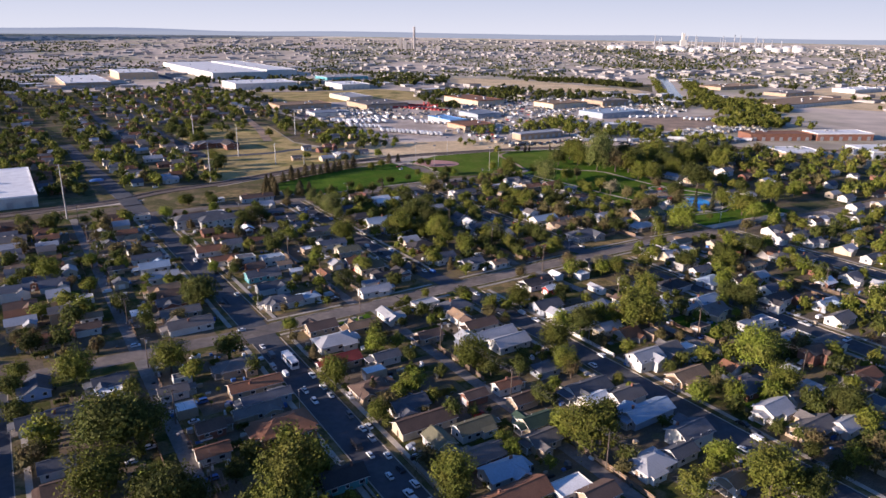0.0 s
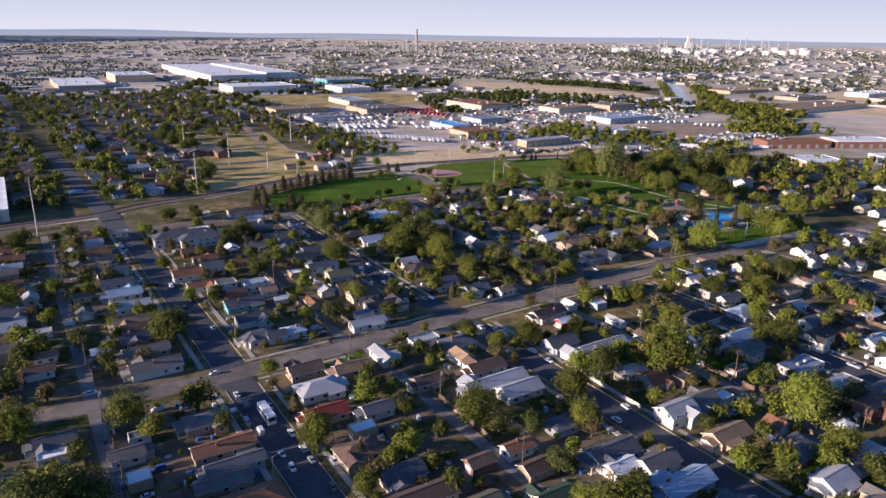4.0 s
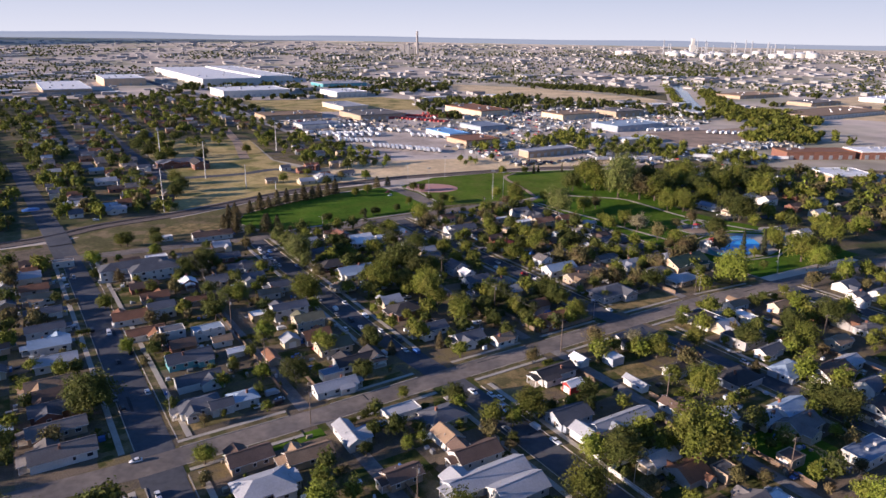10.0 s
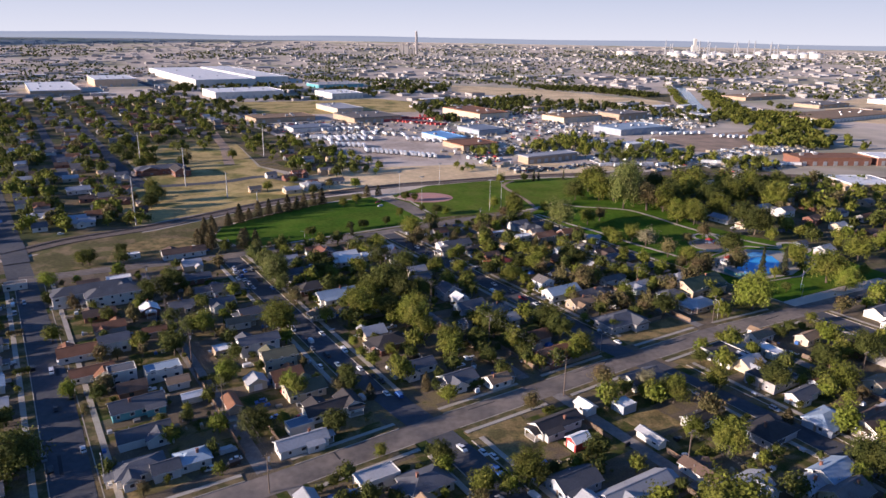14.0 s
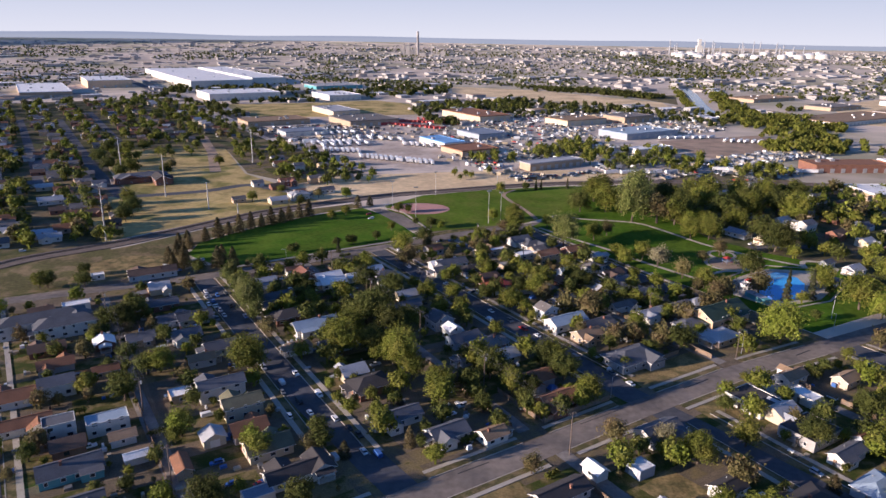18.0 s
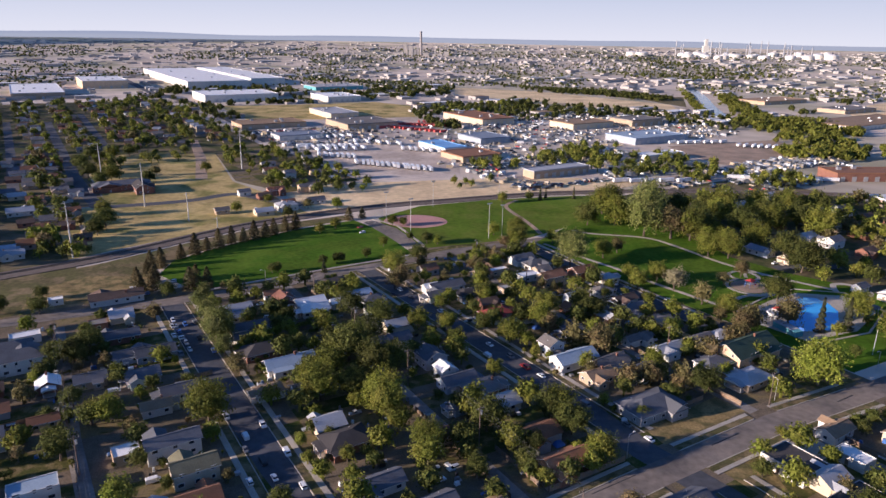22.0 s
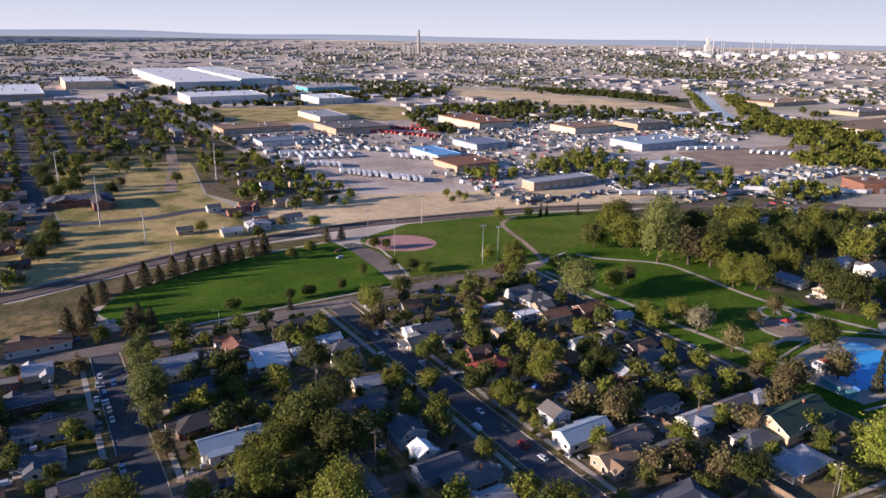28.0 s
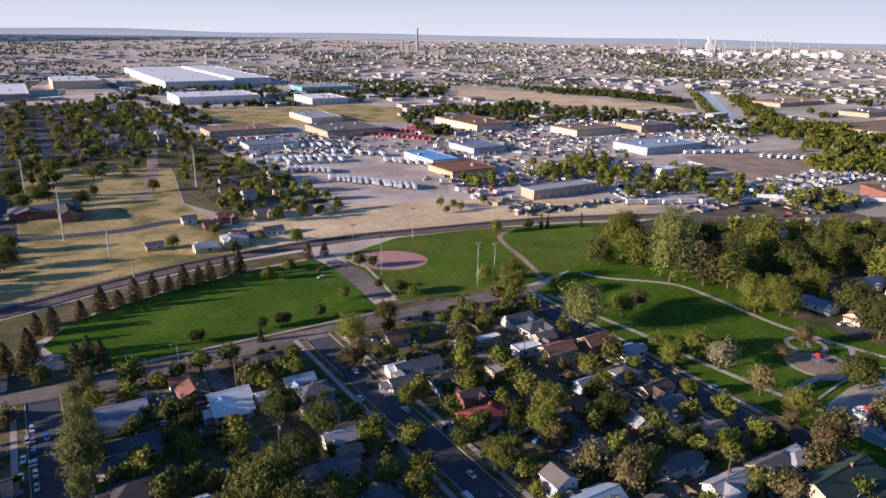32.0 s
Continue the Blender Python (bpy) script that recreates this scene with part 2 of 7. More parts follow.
M = {
    "ground": surface("far_ground", (0.56, 0.465, 0.375), 0.95, 0.25, 0.006, 0, second=(0.33, 0.3, 0.2), share=0.54),
    "yard": lot_ground("yard_ground"),
    "lawn": surface("mown_lawn", (0.06, 0.125, 0.01), 0.95, 0.3, 0.1, 0.3, second=(0.082, 0.138, 0.014), share=0.5, spec=0.05),
    "outfield": surface("outfield_grass", (0.088, 0.142, 0.014), 0.95, 0.28, 0.08, 0.3, second=(0.115, 0.15, 0.022), share=0.5, spec=0.05),
    "verge": surface("dry_verge", (0.09, 0.085, 0.032), 0.95, 0.35, 0.4, 0.3, second=(0.19, 0.145, 0.075), share=0.5, spec=0.2),
    "dry": surface("dry_grass", (0.45, 0.335, 0.135), 0.95, 0.3, 0.06, 0.4, second=(0.2, 0.18, 0.05), share=0.56, spec=0.2),
    "straw": surface("straw_field", (0.7, 0.53, 0.31), 0.95, 0.22, 0.05, 0.3, second=(0.58, 0.43, 0.25), share=0.55, spec=0.2),
    "earth": surface("bare_earth", (0.37, 0.265, 0.19), 0.95, 0.25, 0.12, 0.3, second=(0.29, 0.22, 0.16), share=0.5, spec=0.2),
    "clay": surface("red_infield_clay", (0.5, 0.27, 0.23), 0.95, 0.12, 0.1, 0.15, second=(0.43, 0.235, 0.2), share=0.55, spec=0.2),
    "asphalt": surface("asphalt", (0.08, 0.083, 0.094), 0.9, 0.22, 0.12, 0.2, second=(0.10, 0.098, 0.098), share=0.58),
    # Worn asphalt; the low sun's warm brightness is put into its colour.
    "worn": surface("worn_sunlit_asphalt", (0.215, 0.18, 0.15), 0.92, 0.28, 0.1, 0.2, second=(0.15, 0.13, 0.115), share=0.52),
    "tar": surface("tar_patch", (0.04, 0.04, 0.043), 0.85, 0.2, 0.5, 0.1),
    "alley": surface("alley_paving", (0.25, 0.225, 0.2), 0.92, 0.25, 0.2, 0.25, second=(0.18, 0.165, 0.15), share=0.5),
    "concrete": surface("concrete", (0.42, 0.375, 0.31), 0.9, 0.18, 0.5, 0.2),
    "yard_lot": surface("truck_yard", (0.53, 0.445, 0.37), 0.92, 0.2, 0.05, 0.1, second=(0.43, 0.35, 0.285), share=0.5),
    "ballast": surface("rail_ballast", (0.15, 0.118, 0.096), 0.95, 0.3, 0.6, 0.5),
    "steel": surface("rail_steel", (0.25, 0.2, 0.17), 0.5, 0.2, 1, 0.1, metal=0.8),
    "tie": surface("sleeper_wood", (0.06, 0.05, 0.04), 0.9, 0.3, 1, 0.2, each=0.2),
    "pool": surface("pool_water", (0.06, 0.43, 0.9), 0.3, 0.1, 0.3, 0.12, spec=0.3),
    "shallow": surface("shallow_water", (0.2, 0.58, 0.9), 0.3, 0.1, 0.3, 0.12, spec=0.5),
    "brown_grass": surface("brown_grass", (0.27, 0.195, 0.085), 0.95, 0.35, 0.3, 0.4, second=(0.13, 0.112, 0.045), share=0.52, spec=0.15),
    # Grass and earth, darkened in the colour for the shade under the trees.
    "leafy_lot": surface("shade_toned_lots", (0.062, 0.07, 0.028), 0.95, 0.3, 0.08, 0.3, second=(0.15, 0.12, 0.072), share=0.52, spec=0.1),
    "weeds": surface("weeds", (0.11, 0.1, 0.035), 0.95, 0.35, 0.15, 0.4, second=(0.21, 0.155, 0.08), share=0.54, spec=0.2),
    "river": surface("river_water", (0.10, 0.15, 0.2), 0.15, 0.1, 0.05, 0.1, spec=0.5),
    "bark": surface("bark", (0.11, 0.085, 0.065), 0.95, 0.3, 2, 0.5, each=0.2),
    "pole": surface("weathered_pole", (0.13, 0.1, 0.08), 0.9, 0.25, 2, 0.3, each=0.2),
    "galv": surface("galvanised_steel", (0.45, 0.45, 0.45), 0.5, 0.12, 1, 0.05, metal=0.6),
    "wire": surface("cable", (0.10, 0.10, 0.10), 0.6, 0.1, 1, 0),
    "glass": surface("window_glass", (0.03, 0.035, 0.045), 0.08, 0.1, 1, 0, spec=0.6),
    "trim": surface("white_trim", (0.72, 0.70, 0.66), 0.6, 0.08, 1, 0.05),
    "tyre": surface("tyre_rubber", (0.02, 0.02, 0.02), 0.85, 0.1, 2, 0),
    "rim": surface("wheel_rim", (0.4, 0.4, 0.42), 0.4, 0.1, 2, 0, metal=0.7),
    "fence": surface("fence_boards", (0.24, 0.16, 0.10), 0.9, 0.25, 1.2, 0.3, each=0.3, second=(0.19, 0.15, 0.115), share=0.5),
    "lamp_red": surface("tail_lamp", (0.35, 0.02, 0.015), 0.3, 0.1, 1, 0),
    "stack": surface("stack_concrete", (0.33, 0.31, 0.3), 0.9, 0.12, 0.05, 0),
}
ROOF = {k: surface("shingles_" + k, c, 0.9, 0.2, 0.7, 0.5, each=0.16, lines=0.16) for k, c in {
    "slate": (0.115, 0.12, 0.135), "grey": (0.165, 0.15, 0.14), "black": (0.06, 0.055, 0.055), "brown": (0.135, 0.09, 0.068), "rust": (0.24, 0.115, 0.065),
    "red": (0.27, 0.055, 0.045), "olive": (0.16, 0.15, 0.095), "green": (0.05, 0.085, 0.06), "tan": (0.31, 0.21, 0.13), "brick": (0.22, 0.1, 0.07)}.items()}
ROOF |= {k: surface("roofing_" + k, c, 0.7, 0.14, 0.5, 0.2, each=0.08) for k, c in {
    "lightblue": (0.32, 0.4, 0.48), "lightgrey": (0.38, 0.385, 0.4), "white": (0.78, 0.78, 0.77), "bluegrey": (0.2, 0.235, 0.29), "blueroof": (0.17, 0.36, 0.62), "reddeck": (0.5, 0.09, 0.08)}.items()}
WALL = {k: surface("siding_" + k, c, 0.75, 0.12, 0.6, 0.25, each=0.06, lines=0.2) for k, c in {
    "white": (0.6, 0.58, 0.53), "cream": (0.54, 0.46, 0.33), "tan": (0.42, 0.32, 0.22), "blue": (0.32, 0.42, 0.6), "bluegrey": (0.35, 0.38, 0.42),
    "teal": (0.11, 0.33, 0.36), "grey": (0.35, 0.33, 0.31), "redpaint": (0.4, 0.05, 0.045), "faded_red": (0.42, 0.08, 0.07)}.items()}
WALL |= {"brick": surface("brickwork", (0.24, 0.115, 0.08), 0.9, 0.2, 1.2, 0.4, each=0.15, lines=0.08), "brickcream": surface("cream_stucco", (0.62, 0.45, 0.3), 0.85, 0.12, 0.6, 0.3, each=0.06)}
PAINT = {k: surface("car_paint_" + k, c, 0.3, 0.05, 1, 0, spec=0.55) for k, c in {
    "white": (0.75, 0.75, 0.74), "silver": (0.42, 0.43, 0.44), "grey": (0.15, 0.155, 0.16), "black": (0.02, 0.02, 0.023), "red": (0.38, 0.025, 0.025), "blue": (0.05, 0.13, 0.36), "tan": (0.35, 0.29, 0.2)}.items()}
LEAF = {"d": leafy("leaves_dark", (0.072, 0.085, 0.017), (0.1, 0.105, 0.022)), "m": leafy("leaves_mid", (0.128, 0.144, 0.02), (0.165, 0.16, 0.028)),
        "l": leafy("leaves_light", (0.155, 0.188, 0.022), (0.18, 0.186, 0.034)), "o": leafy("leaves_olive", (0.135, 0.118, 0.044), (0.165, 0.12, 0.056)),
        "c": leafy("needles", (0.06, 0.068, 0.032), (0.085, 0.075, 0.038)), "b": leafy("needles_brown", (0.125, 0.1, 0.048), (0.09, 0.088, 0.042)), "w": leafy("leaves_willow", (0.125, 0.145, 0.036), (0.155, 0.16, 0.05)), "p": leafy("leaves_pale", (0.25, 0.23, 0.13), (0.27, 0.235, 0.145))}

# ---- the ground, one sheet to the horizon ----
def rise(x, y):
    """The plain lifts into low hills towards the horizon, higher to the west."""
    d, west = math.hypot(x, y - 100), 0.5 - 0.5 * math.sin(math.atan2(x, y - 100))
    edge = 27 + 10 * max(0.0, (west - 0.42) * 2.4)
    swell = min(1.0, max(0.0, (d - 1700) / 800))
    return 17 * swell * swell * (3 - 2 * swell) + edge * max(0.0, (d - 2570) / 1450) ** 1.3


g = Geo()
rings = [0, 150, 300, 450, 600, 800, 1000, 1300, 1700, 2200, 2500, 2800, 3100, 3350, 3600, 3800, 4020]
SIDES = 96
for r in rings:
    for k in range(SIDES):
        a = k * math.tau / SIDES
        x, y = r * math.sin(a), 100 + r * math.cos(a)
        g.v.append((x, y, rise(x, y)))
for i in range(len(rings) - 1):
    for k in range(SIDES):
        j = (k + 1) % SIDES
        g.f.append((i * SIDES + j, i * SIDES + k, (i + 1) * SIDES + k, (i + 1) * SIDES + j))
        g.m.append(0)
ground = tagged(part("ground", g, M["ground"]), "dry plain of earth and thin grass to the horizon", "ground", kind="structure")


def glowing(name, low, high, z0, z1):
    """Far haze painted as glow: paler at the foot, bluer upwards."""
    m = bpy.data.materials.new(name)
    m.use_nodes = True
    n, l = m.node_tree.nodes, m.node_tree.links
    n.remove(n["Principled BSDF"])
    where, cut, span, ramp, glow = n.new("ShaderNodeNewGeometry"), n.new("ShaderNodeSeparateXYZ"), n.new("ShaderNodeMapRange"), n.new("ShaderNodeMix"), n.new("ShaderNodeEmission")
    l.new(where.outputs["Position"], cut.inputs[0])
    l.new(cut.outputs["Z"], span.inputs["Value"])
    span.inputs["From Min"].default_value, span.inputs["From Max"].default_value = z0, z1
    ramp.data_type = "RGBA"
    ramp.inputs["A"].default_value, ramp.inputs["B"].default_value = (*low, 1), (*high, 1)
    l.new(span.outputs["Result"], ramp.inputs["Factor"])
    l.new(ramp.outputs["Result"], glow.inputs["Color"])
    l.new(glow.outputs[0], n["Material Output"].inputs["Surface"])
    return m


def skyline(name, radius, z0, z1, uneven, material, label):
    """A plain ring of distance round the whole plain."""
    g = Geo()
    n = 240
    for k in range(n):
        a = k * math.tau / n
        x, y = radius * math.sin(a), 100 + radius * math.cos(a)
        west = max(0.0, -math.sin(a))
        top = z1 + uneven * (1.3 * west + noise.noise(Vector((math.sin(a) * 5, math.cos(a) * 5, 2))))
        g.v += [(x, y, z0), (x, y, top)]
    g.f = [(2 * k, 2 * ((k + 1) % n), 2 * ((k + 1) % n) + 1, 2 * k + 1) for k in range(n)]
    g.m = [0] * n
    return tagged(part(name, g, material), label, "backdrop", kind="structure")


# Emissive rings at the horizon; haze and sky brightness are painted into their glow.
skyline("backdrop_hills", 4030, 0, 71.5, 13, glowing("painted_haze_hills", (0.215, 0.235, 0.255), (0.165, 0.195, 0.24), 75, 110), "low hills with blue evening haze painted as glow")
skyline("backdrop_sky", 4045, 0, 440, 0, glowing("painted_evening_haze", (0.415, 0.425, 0.405), (0.3, 0.335, 0.36), 90, 400), "glowing ring of painted pale lavender haze over the horizon")


def sheet(name, ring, z, material, label, category):
    """A flat piece of ground over a ring of plan points, with a thin edge."""
    pts = [W(u, v) for u, v in ring]
    if sum((b.x - a.x) * (b.y + a.y) for a, b in zip(pts, pts[1:] + pts[:1])) > 0:
        pts.reverse()
    g = Geo().prism([(p.x, p.y) for p in pts], z - 0.3, z)
    return tagged(part(name, g, material), label, category, kind="structure")


def rect(u0, u1, v0, v1):
    return [(u0, v0), (u1, v0), (u1, v1), (u0, v1)]


def oval(u, v, ru, rv, n=40, turn=0.0):
    return [(u + ru * math.cos(a) * math.cos(turn) - rv * math.sin(a) * math.sin(turn), v + ru * math.cos(a) * math.sin(turn) + rv * math.sin(a) * math.cos(turn)) for a in (k * math.tau / n for k in range(n))]


def ribbon(name, line, width, z, material, label, category, height=0.0, steps=0):
    """A strip of even width along a line of plan points; with a height it is a raised slab."""
    pts = [W(u, v) for u, v in line]
    if steps:
        fine = []
        for k in range(len(pts) - 1):
            p0, p1, p2, p3 = pts[max(k - 1, 0)], pts[k], pts[k + 1], pts[min(k + 2, len(pts) - 1)]
            for s in range(steps):
                t = s / steps
                fine.append(0.5 * ((2 * p1) + (p2 - p0) * t + (2 * p0 - 5 * p1 + 4 * p2 - p3) * t * t + (3 * p1 - p0 - 3 * p2 + p3) * t ** 3))
        pts = fine + [pts[-1]]
    g = Geo()
    for k, p in enumerate(pts):
        way = (pts[min(k + 1, len(pts) - 1)] - pts[max(k - 1, 0)]).normalized()
        side = Vector((-way.y, way.x, 0)) * (width / 2)
        for q, h in ((p + side, z - height - 0.02), (p + side, z), (p - side, z), (p - side, z - height - 0.02)):
            g.v.append((q.x, q.y, h))
    for k in range(len(pts) - 1):
        for a in range(3):
            g.f.append((4 * k + a, 4 * k + a + 1, 4 * k + a + 5, 4 * k + a + 4))
            g.m.append(0)
    return tagged(part(name, g, material), label, category, kind="structure")


# residential blocks between the avenues and alleys
EDGE = [-100, -17, 63, 147, 226, 307, 392, 473, 560]
for k in range(8):
    sheet("yard", rect(EDGE[k], EDGE[k + 1], -80, 216), 0.02, M["yard"], "house lots of dry grass, lawn and bare earth", "yard")
for a, b in ((-100, 63), (63, 147), (147, 226), (226, 312)):
    sheet("yard", rect(a, b, 216, 404 if a > 60 else 430), 0.02 + 0.001 * (a > 60), M["yard"], "house lots of dry grass, lawn and bare earth", "yard")
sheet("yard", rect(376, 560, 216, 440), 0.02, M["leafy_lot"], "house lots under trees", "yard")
sheet("weeds", rect(-420, 114, 436, 462), 0.034, M["weeds"], "dry weeds beside the railway", "weeds")
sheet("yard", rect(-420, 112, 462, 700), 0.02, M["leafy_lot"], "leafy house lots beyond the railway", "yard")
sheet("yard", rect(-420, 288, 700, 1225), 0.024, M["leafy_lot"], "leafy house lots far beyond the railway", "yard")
sheet("yard", [(242, 548), (282, 562), (300, 560), (296, 680), (290, 740), (240, 718), (224, 600)], 0.03, M["yard"], "house lots beside the dry field", "yard")
sheet("yard", rect(112, 139, 566, 745), 0.022, M["yard"], "leafy house lots beyond the railway", "yard")

# roads
ribbon("road", [(45, 680), (55, 489), (59, 406), (62, 330), (63.5, 264), (63.5, 208)], 10.0, 0.06, M["asphalt"], "wide worn asphalt avenue", "road")
ribbon("road", [(63.5, 209), (63.8, 150), (64.3, -75)], 9.4, 0.058, M["asphalt"], "wide worn asphalt avenue", "road")
CROSS = ((-90, 222), (0, 220), (60, 216.5), (108, 216.8), (150, 218.3), (185, 218.8), (215, 219.6), (264, 219.4), (298, 216.5), (330, 214), (420, 206), (560, 197))


def cross(u):
    """The middle of the cross street at a place along it."""
    for (a, b), (c, d) in zip(CROSS, CROSS[1:]):
        if a <= u <= c:
            return b + (d - b) * (u - a) / (c - a)
    return 218.0


ribbon("road", list(CROSS), 8.0, 0.064, M["worn"], "wide asphalt cross street with faded patches", "road")
ribbon("road", [(149, -75), (147.6, 160), (146.6, 214), (145, 230), (143.8, 248), (142, 268), (141.2, 313), (140.8, 375), (140.5, 392)], 8.4, 0.056, M["asphalt"], "residential asphalt street", "road")
ribbon("road", [(230, -75), (231, 130), (226, 200), (223.4, 228), (224.6, 262), (224.2, 300), (222, 345), (221, 392)], 8.6, 0.056, M["asphalt"], "residential asphalt street", "road")
ribbon("road", [(309, 389), (306, 362), (303.6, 326), (302.6, 293), (305, 272), (307.6, 263)], 8.4, 0.056, M["asphalt"], "asphalt street along the park", "road")
ribbon("road", [(312, -75), (312, 215)], 8.6, 0.056, M["asphalt"], "residential asphalt street", "road")
ribbon("road", [(394, -75), (393, 210)], 8.6, 0.056, M["asphalt"], "residential asphalt street", "road")
ribbon("road", [(-15, -75), (-14, 220)], 9, 0.056, M["asphalt"], "residential asphalt street", "road")
ribbon("road", [(58, 400), (104, 395.5), (132, 391.3), (152, 388.8), (170, 388.4), (204, 390.2), (228, 389.8), (270, 391), (312, 387), (330, 384)], 8.0, 0.066, M["worn"], "asphalt street beside the playing field", "road")
ribbon("road", [(130, 1000), (130, 700), (131, 640), (134, 575), (139, 562), (182, 555), (212, 560), (226, 535), (240, 512)], 8, 0.06, M["asphalt"], "asphalt street and dirt lane round the dry field", "road", steps=6)
ribbon("road", [(300, 1700), (296, 1361), (316, 1162), (312, 909), (300, 760)], 14, 0.06, M["asphalt"], "straight road past the warehouses", "road")
for line in ([(93, 620), (93.5, 740), (92, 1020)], [(164, 760), (168, 1072)]):
    ribbon("road", line, 7, 0.058, M["asphalt"], "residential asphalt street under trees", "road")
ribbon("road", [(205, 616), (224, 700), (240, 800)], 8, 0.062, M["earth"], "dirt track across the dry field", "road")
for u, v0, v1, bend in ((25.6, -75, 408, 0.3), (103, 222, 384, -1.6), (107, -75, 213, 0.6), (187, -75, 216, 0.6), (185, 227, 390, 0.6), (264.5, 226, 388, -2.4), (268, -75, 215, 0.6), (350, -75, 208, 0.6)):
    ribbon("alley", [(u, v0), (u + bend, (v0 + v1) / 2), (u, v1)], 3.8, 0.05, M["alley"], "narrow patched alley behind the lots", "alley")
for u, v, lu, lv in ((62, 245, 0.8, 9), (65, 300, 1.0, 5), (64, 180, 4, 0.5), (148, 180, 3, 0.5), (160, 220.5, 9, 0.35), (200, 222, 14, 0.3), (120, 217.5, 0.5, 4), (240, 221, 11, 0.35), (140, 345, 4, 0.4), (222, 330, 4, 0.4), (290, 217, 8, 0.5)):
    sheet("tar_patch", rect(u, u + lu, v, v + lv), 0.072, M["tar"], "dark tar patch in the roadway", "road patch")

# kerbs, verges and pavements along the blocks
for u, hw, v0, v1, bend in ((63.5, 5.0, 224.3, 388, -3.0), (64, 4.7, -70, 207.8, 0), (147.6, 4.7, -70, 207.8, 0), (141.3, 4.2, 238, 386, 0), (230, 4.6, -70, 207.8, 0), (224, 4.3, 234, 388, -3), (303.4, 4.2, 280, 386, 3), (312, 4.3, -70, 210, 0), (-14.5, 4.5, -70, 214, 0), (393, 4.3, -70, 208, 0)):
    for s in (-1, 1):
        mid = (v0 + v1) / 2
        for off, width, z, key, name, label in ((hw + 0.12, 0.24, 0.2, "concrete", "kerb", "concrete kerb"), (hw + 1.25, 2.0, 0.17, "verge", "verge", "narrow dry grass verge"), (hw + 3.0, 1.5, 0.2, "concrete", "pavement", "concrete pavement")):
            ribbon(name, [(u + s * off + (-bend * 0.4), v0), (u + s * off, mid), (u + s * off + bend * 0.55, v1)], width, z, M[key], label, name, 0.2)
for a, b in ((69.5, 98), (110, 139), (153, 181), (190, 216), (231, 261), (270, 300)):
    for s in (-1, 1):
        for off, width, z, key, name, label in ((4.12, 0.24, 0.2, "concrete", "kerb", "concrete kerb"), (5.2, 1.9, 0.17, "verge", "verge", "narrow grass verge"), (6.75, 1.2, 0.2, "concrete", "pavement", "concrete pavement")):
            ribbon(name, [(q, cross(q) + s * off) for q in (a, (2 * a + b) / 3, (a + 2 * b) / 3, b)], width, z, M[key], label, name, 0.2)
for a, b in ((145, 218), (228, 262)):
    ribbon("kerb", [(a, 384.4), (b, 385.4)], 0.25, 0.2, M["concrete"], "concrete kerb", "kerb", 0.2)
ribbon("pavement", [(154, 395.6), (200, 396.4), (250, 396.2)], 1.4, 0.2, M["concrete"], "concrete pavement beside the lawn", "pavement", 0.2)

# corner lots that stand out
for ring, key, label in (([(193, 195), (205, 196), (206, 185), (194, 185)], "brown_grass", "dry brown grass of a back yard"), ([(152.6, 212.2), (171, 212.6), (168, 201), (166, 196.5), (153, 197.5)], "brown_grass", "dry brown grass of an open corner lot"), ([(230, 227.5), (263, 227.5), (262, 237), (231, 236)], "brown_grass", "dry grass of a fenced corner lot"), ([(70, 226.5), (88, 227.5), (84, 236), (72, 233)], "brown_grass", "brown grass of a corner yard"), ([(84, 207), (103, 207), (103, 211), (84, 211)], "lawn", "green strip of lawn beside the street"), ([(192, 228), (210, 229), (209, 238), (193, 238)], "earth", "bare driveway yard behind a brown fence"), ([(233, 214), (247, 213), (239, 198), (233, 199)], "brown_grass", "weedy dry corner lot"), ([(256, 214), (266, 213), (266, 203), (255, 203)], "concrete", "concrete parking apron of the store"), ([(192, 150), (212, 150), (212, 130), (192, 130)], "lawn", "large dark lawn in a yard"), ([(164, 100), (182, 100), (182, 86), (164, 86)], "lawn", "green front lawn")):
    sheet("lot", ring, 0.034, M[key], label, "lot")

# playing field, ball field and park
sheet("lawn", [(152, 397.5), (143, 424), (152, 440), (172, 450), (198, 459), (225, 464), (252, 466), (256, 440), (251, 398)], 0.08, M["lawn"], "broad mown green playing field", "lawn")
sheet("lawn", [(262, 402), (258, 440), (266, 464), (300, 477), (345, 471), (400, 455), (425, 440), (405, 420), (372, 408), (345, 398), (316, 392)], 0.084, M["outfield"], "green ball field outfield", "lawn")
sheet("lawn", [(314, 384), (345, 398), (372, 408), (405, 420), (408, 396), (390, 352), (380, 320), (383, 292), (392, 264), (384, 220), (350, 223), (312.5, 225), (312.5, 270), (311, 330)], 0.08, M["lawn"], "park lawn under trees", "lawn")
sheet("infield", oval(281, 448, 17.5, 13.5, turn=-0.6), 0.1, M["clay"], "oval red clay baseball infield", "infield")
sheet("car_park", [(253, 408), (261, 407), (265, 440), (261, 460), (255, 460)], 0.095, M["worn"], "small asphalt car park by the ball field", "car park")
ribbon("pavement", [(262, 406), (265, 425), (268, 445), (262, 464)], 1.4, 0.2, M["concrete"], "concrete kerb path of the car park", "path", 0.1)
for line in ([(316, 380), (318, 351), (320, 335), (320, 317), (323, 286), (326, 270)], [(345, 392), (350, 382), (369, 363), (371, 345), (369, 316), (373, 292), (380, 270)]):
    ribbon("footpath", line, 2.0, 0.12, M["concrete"], "pale concrete path through the park", "path", 0.04, steps=5)
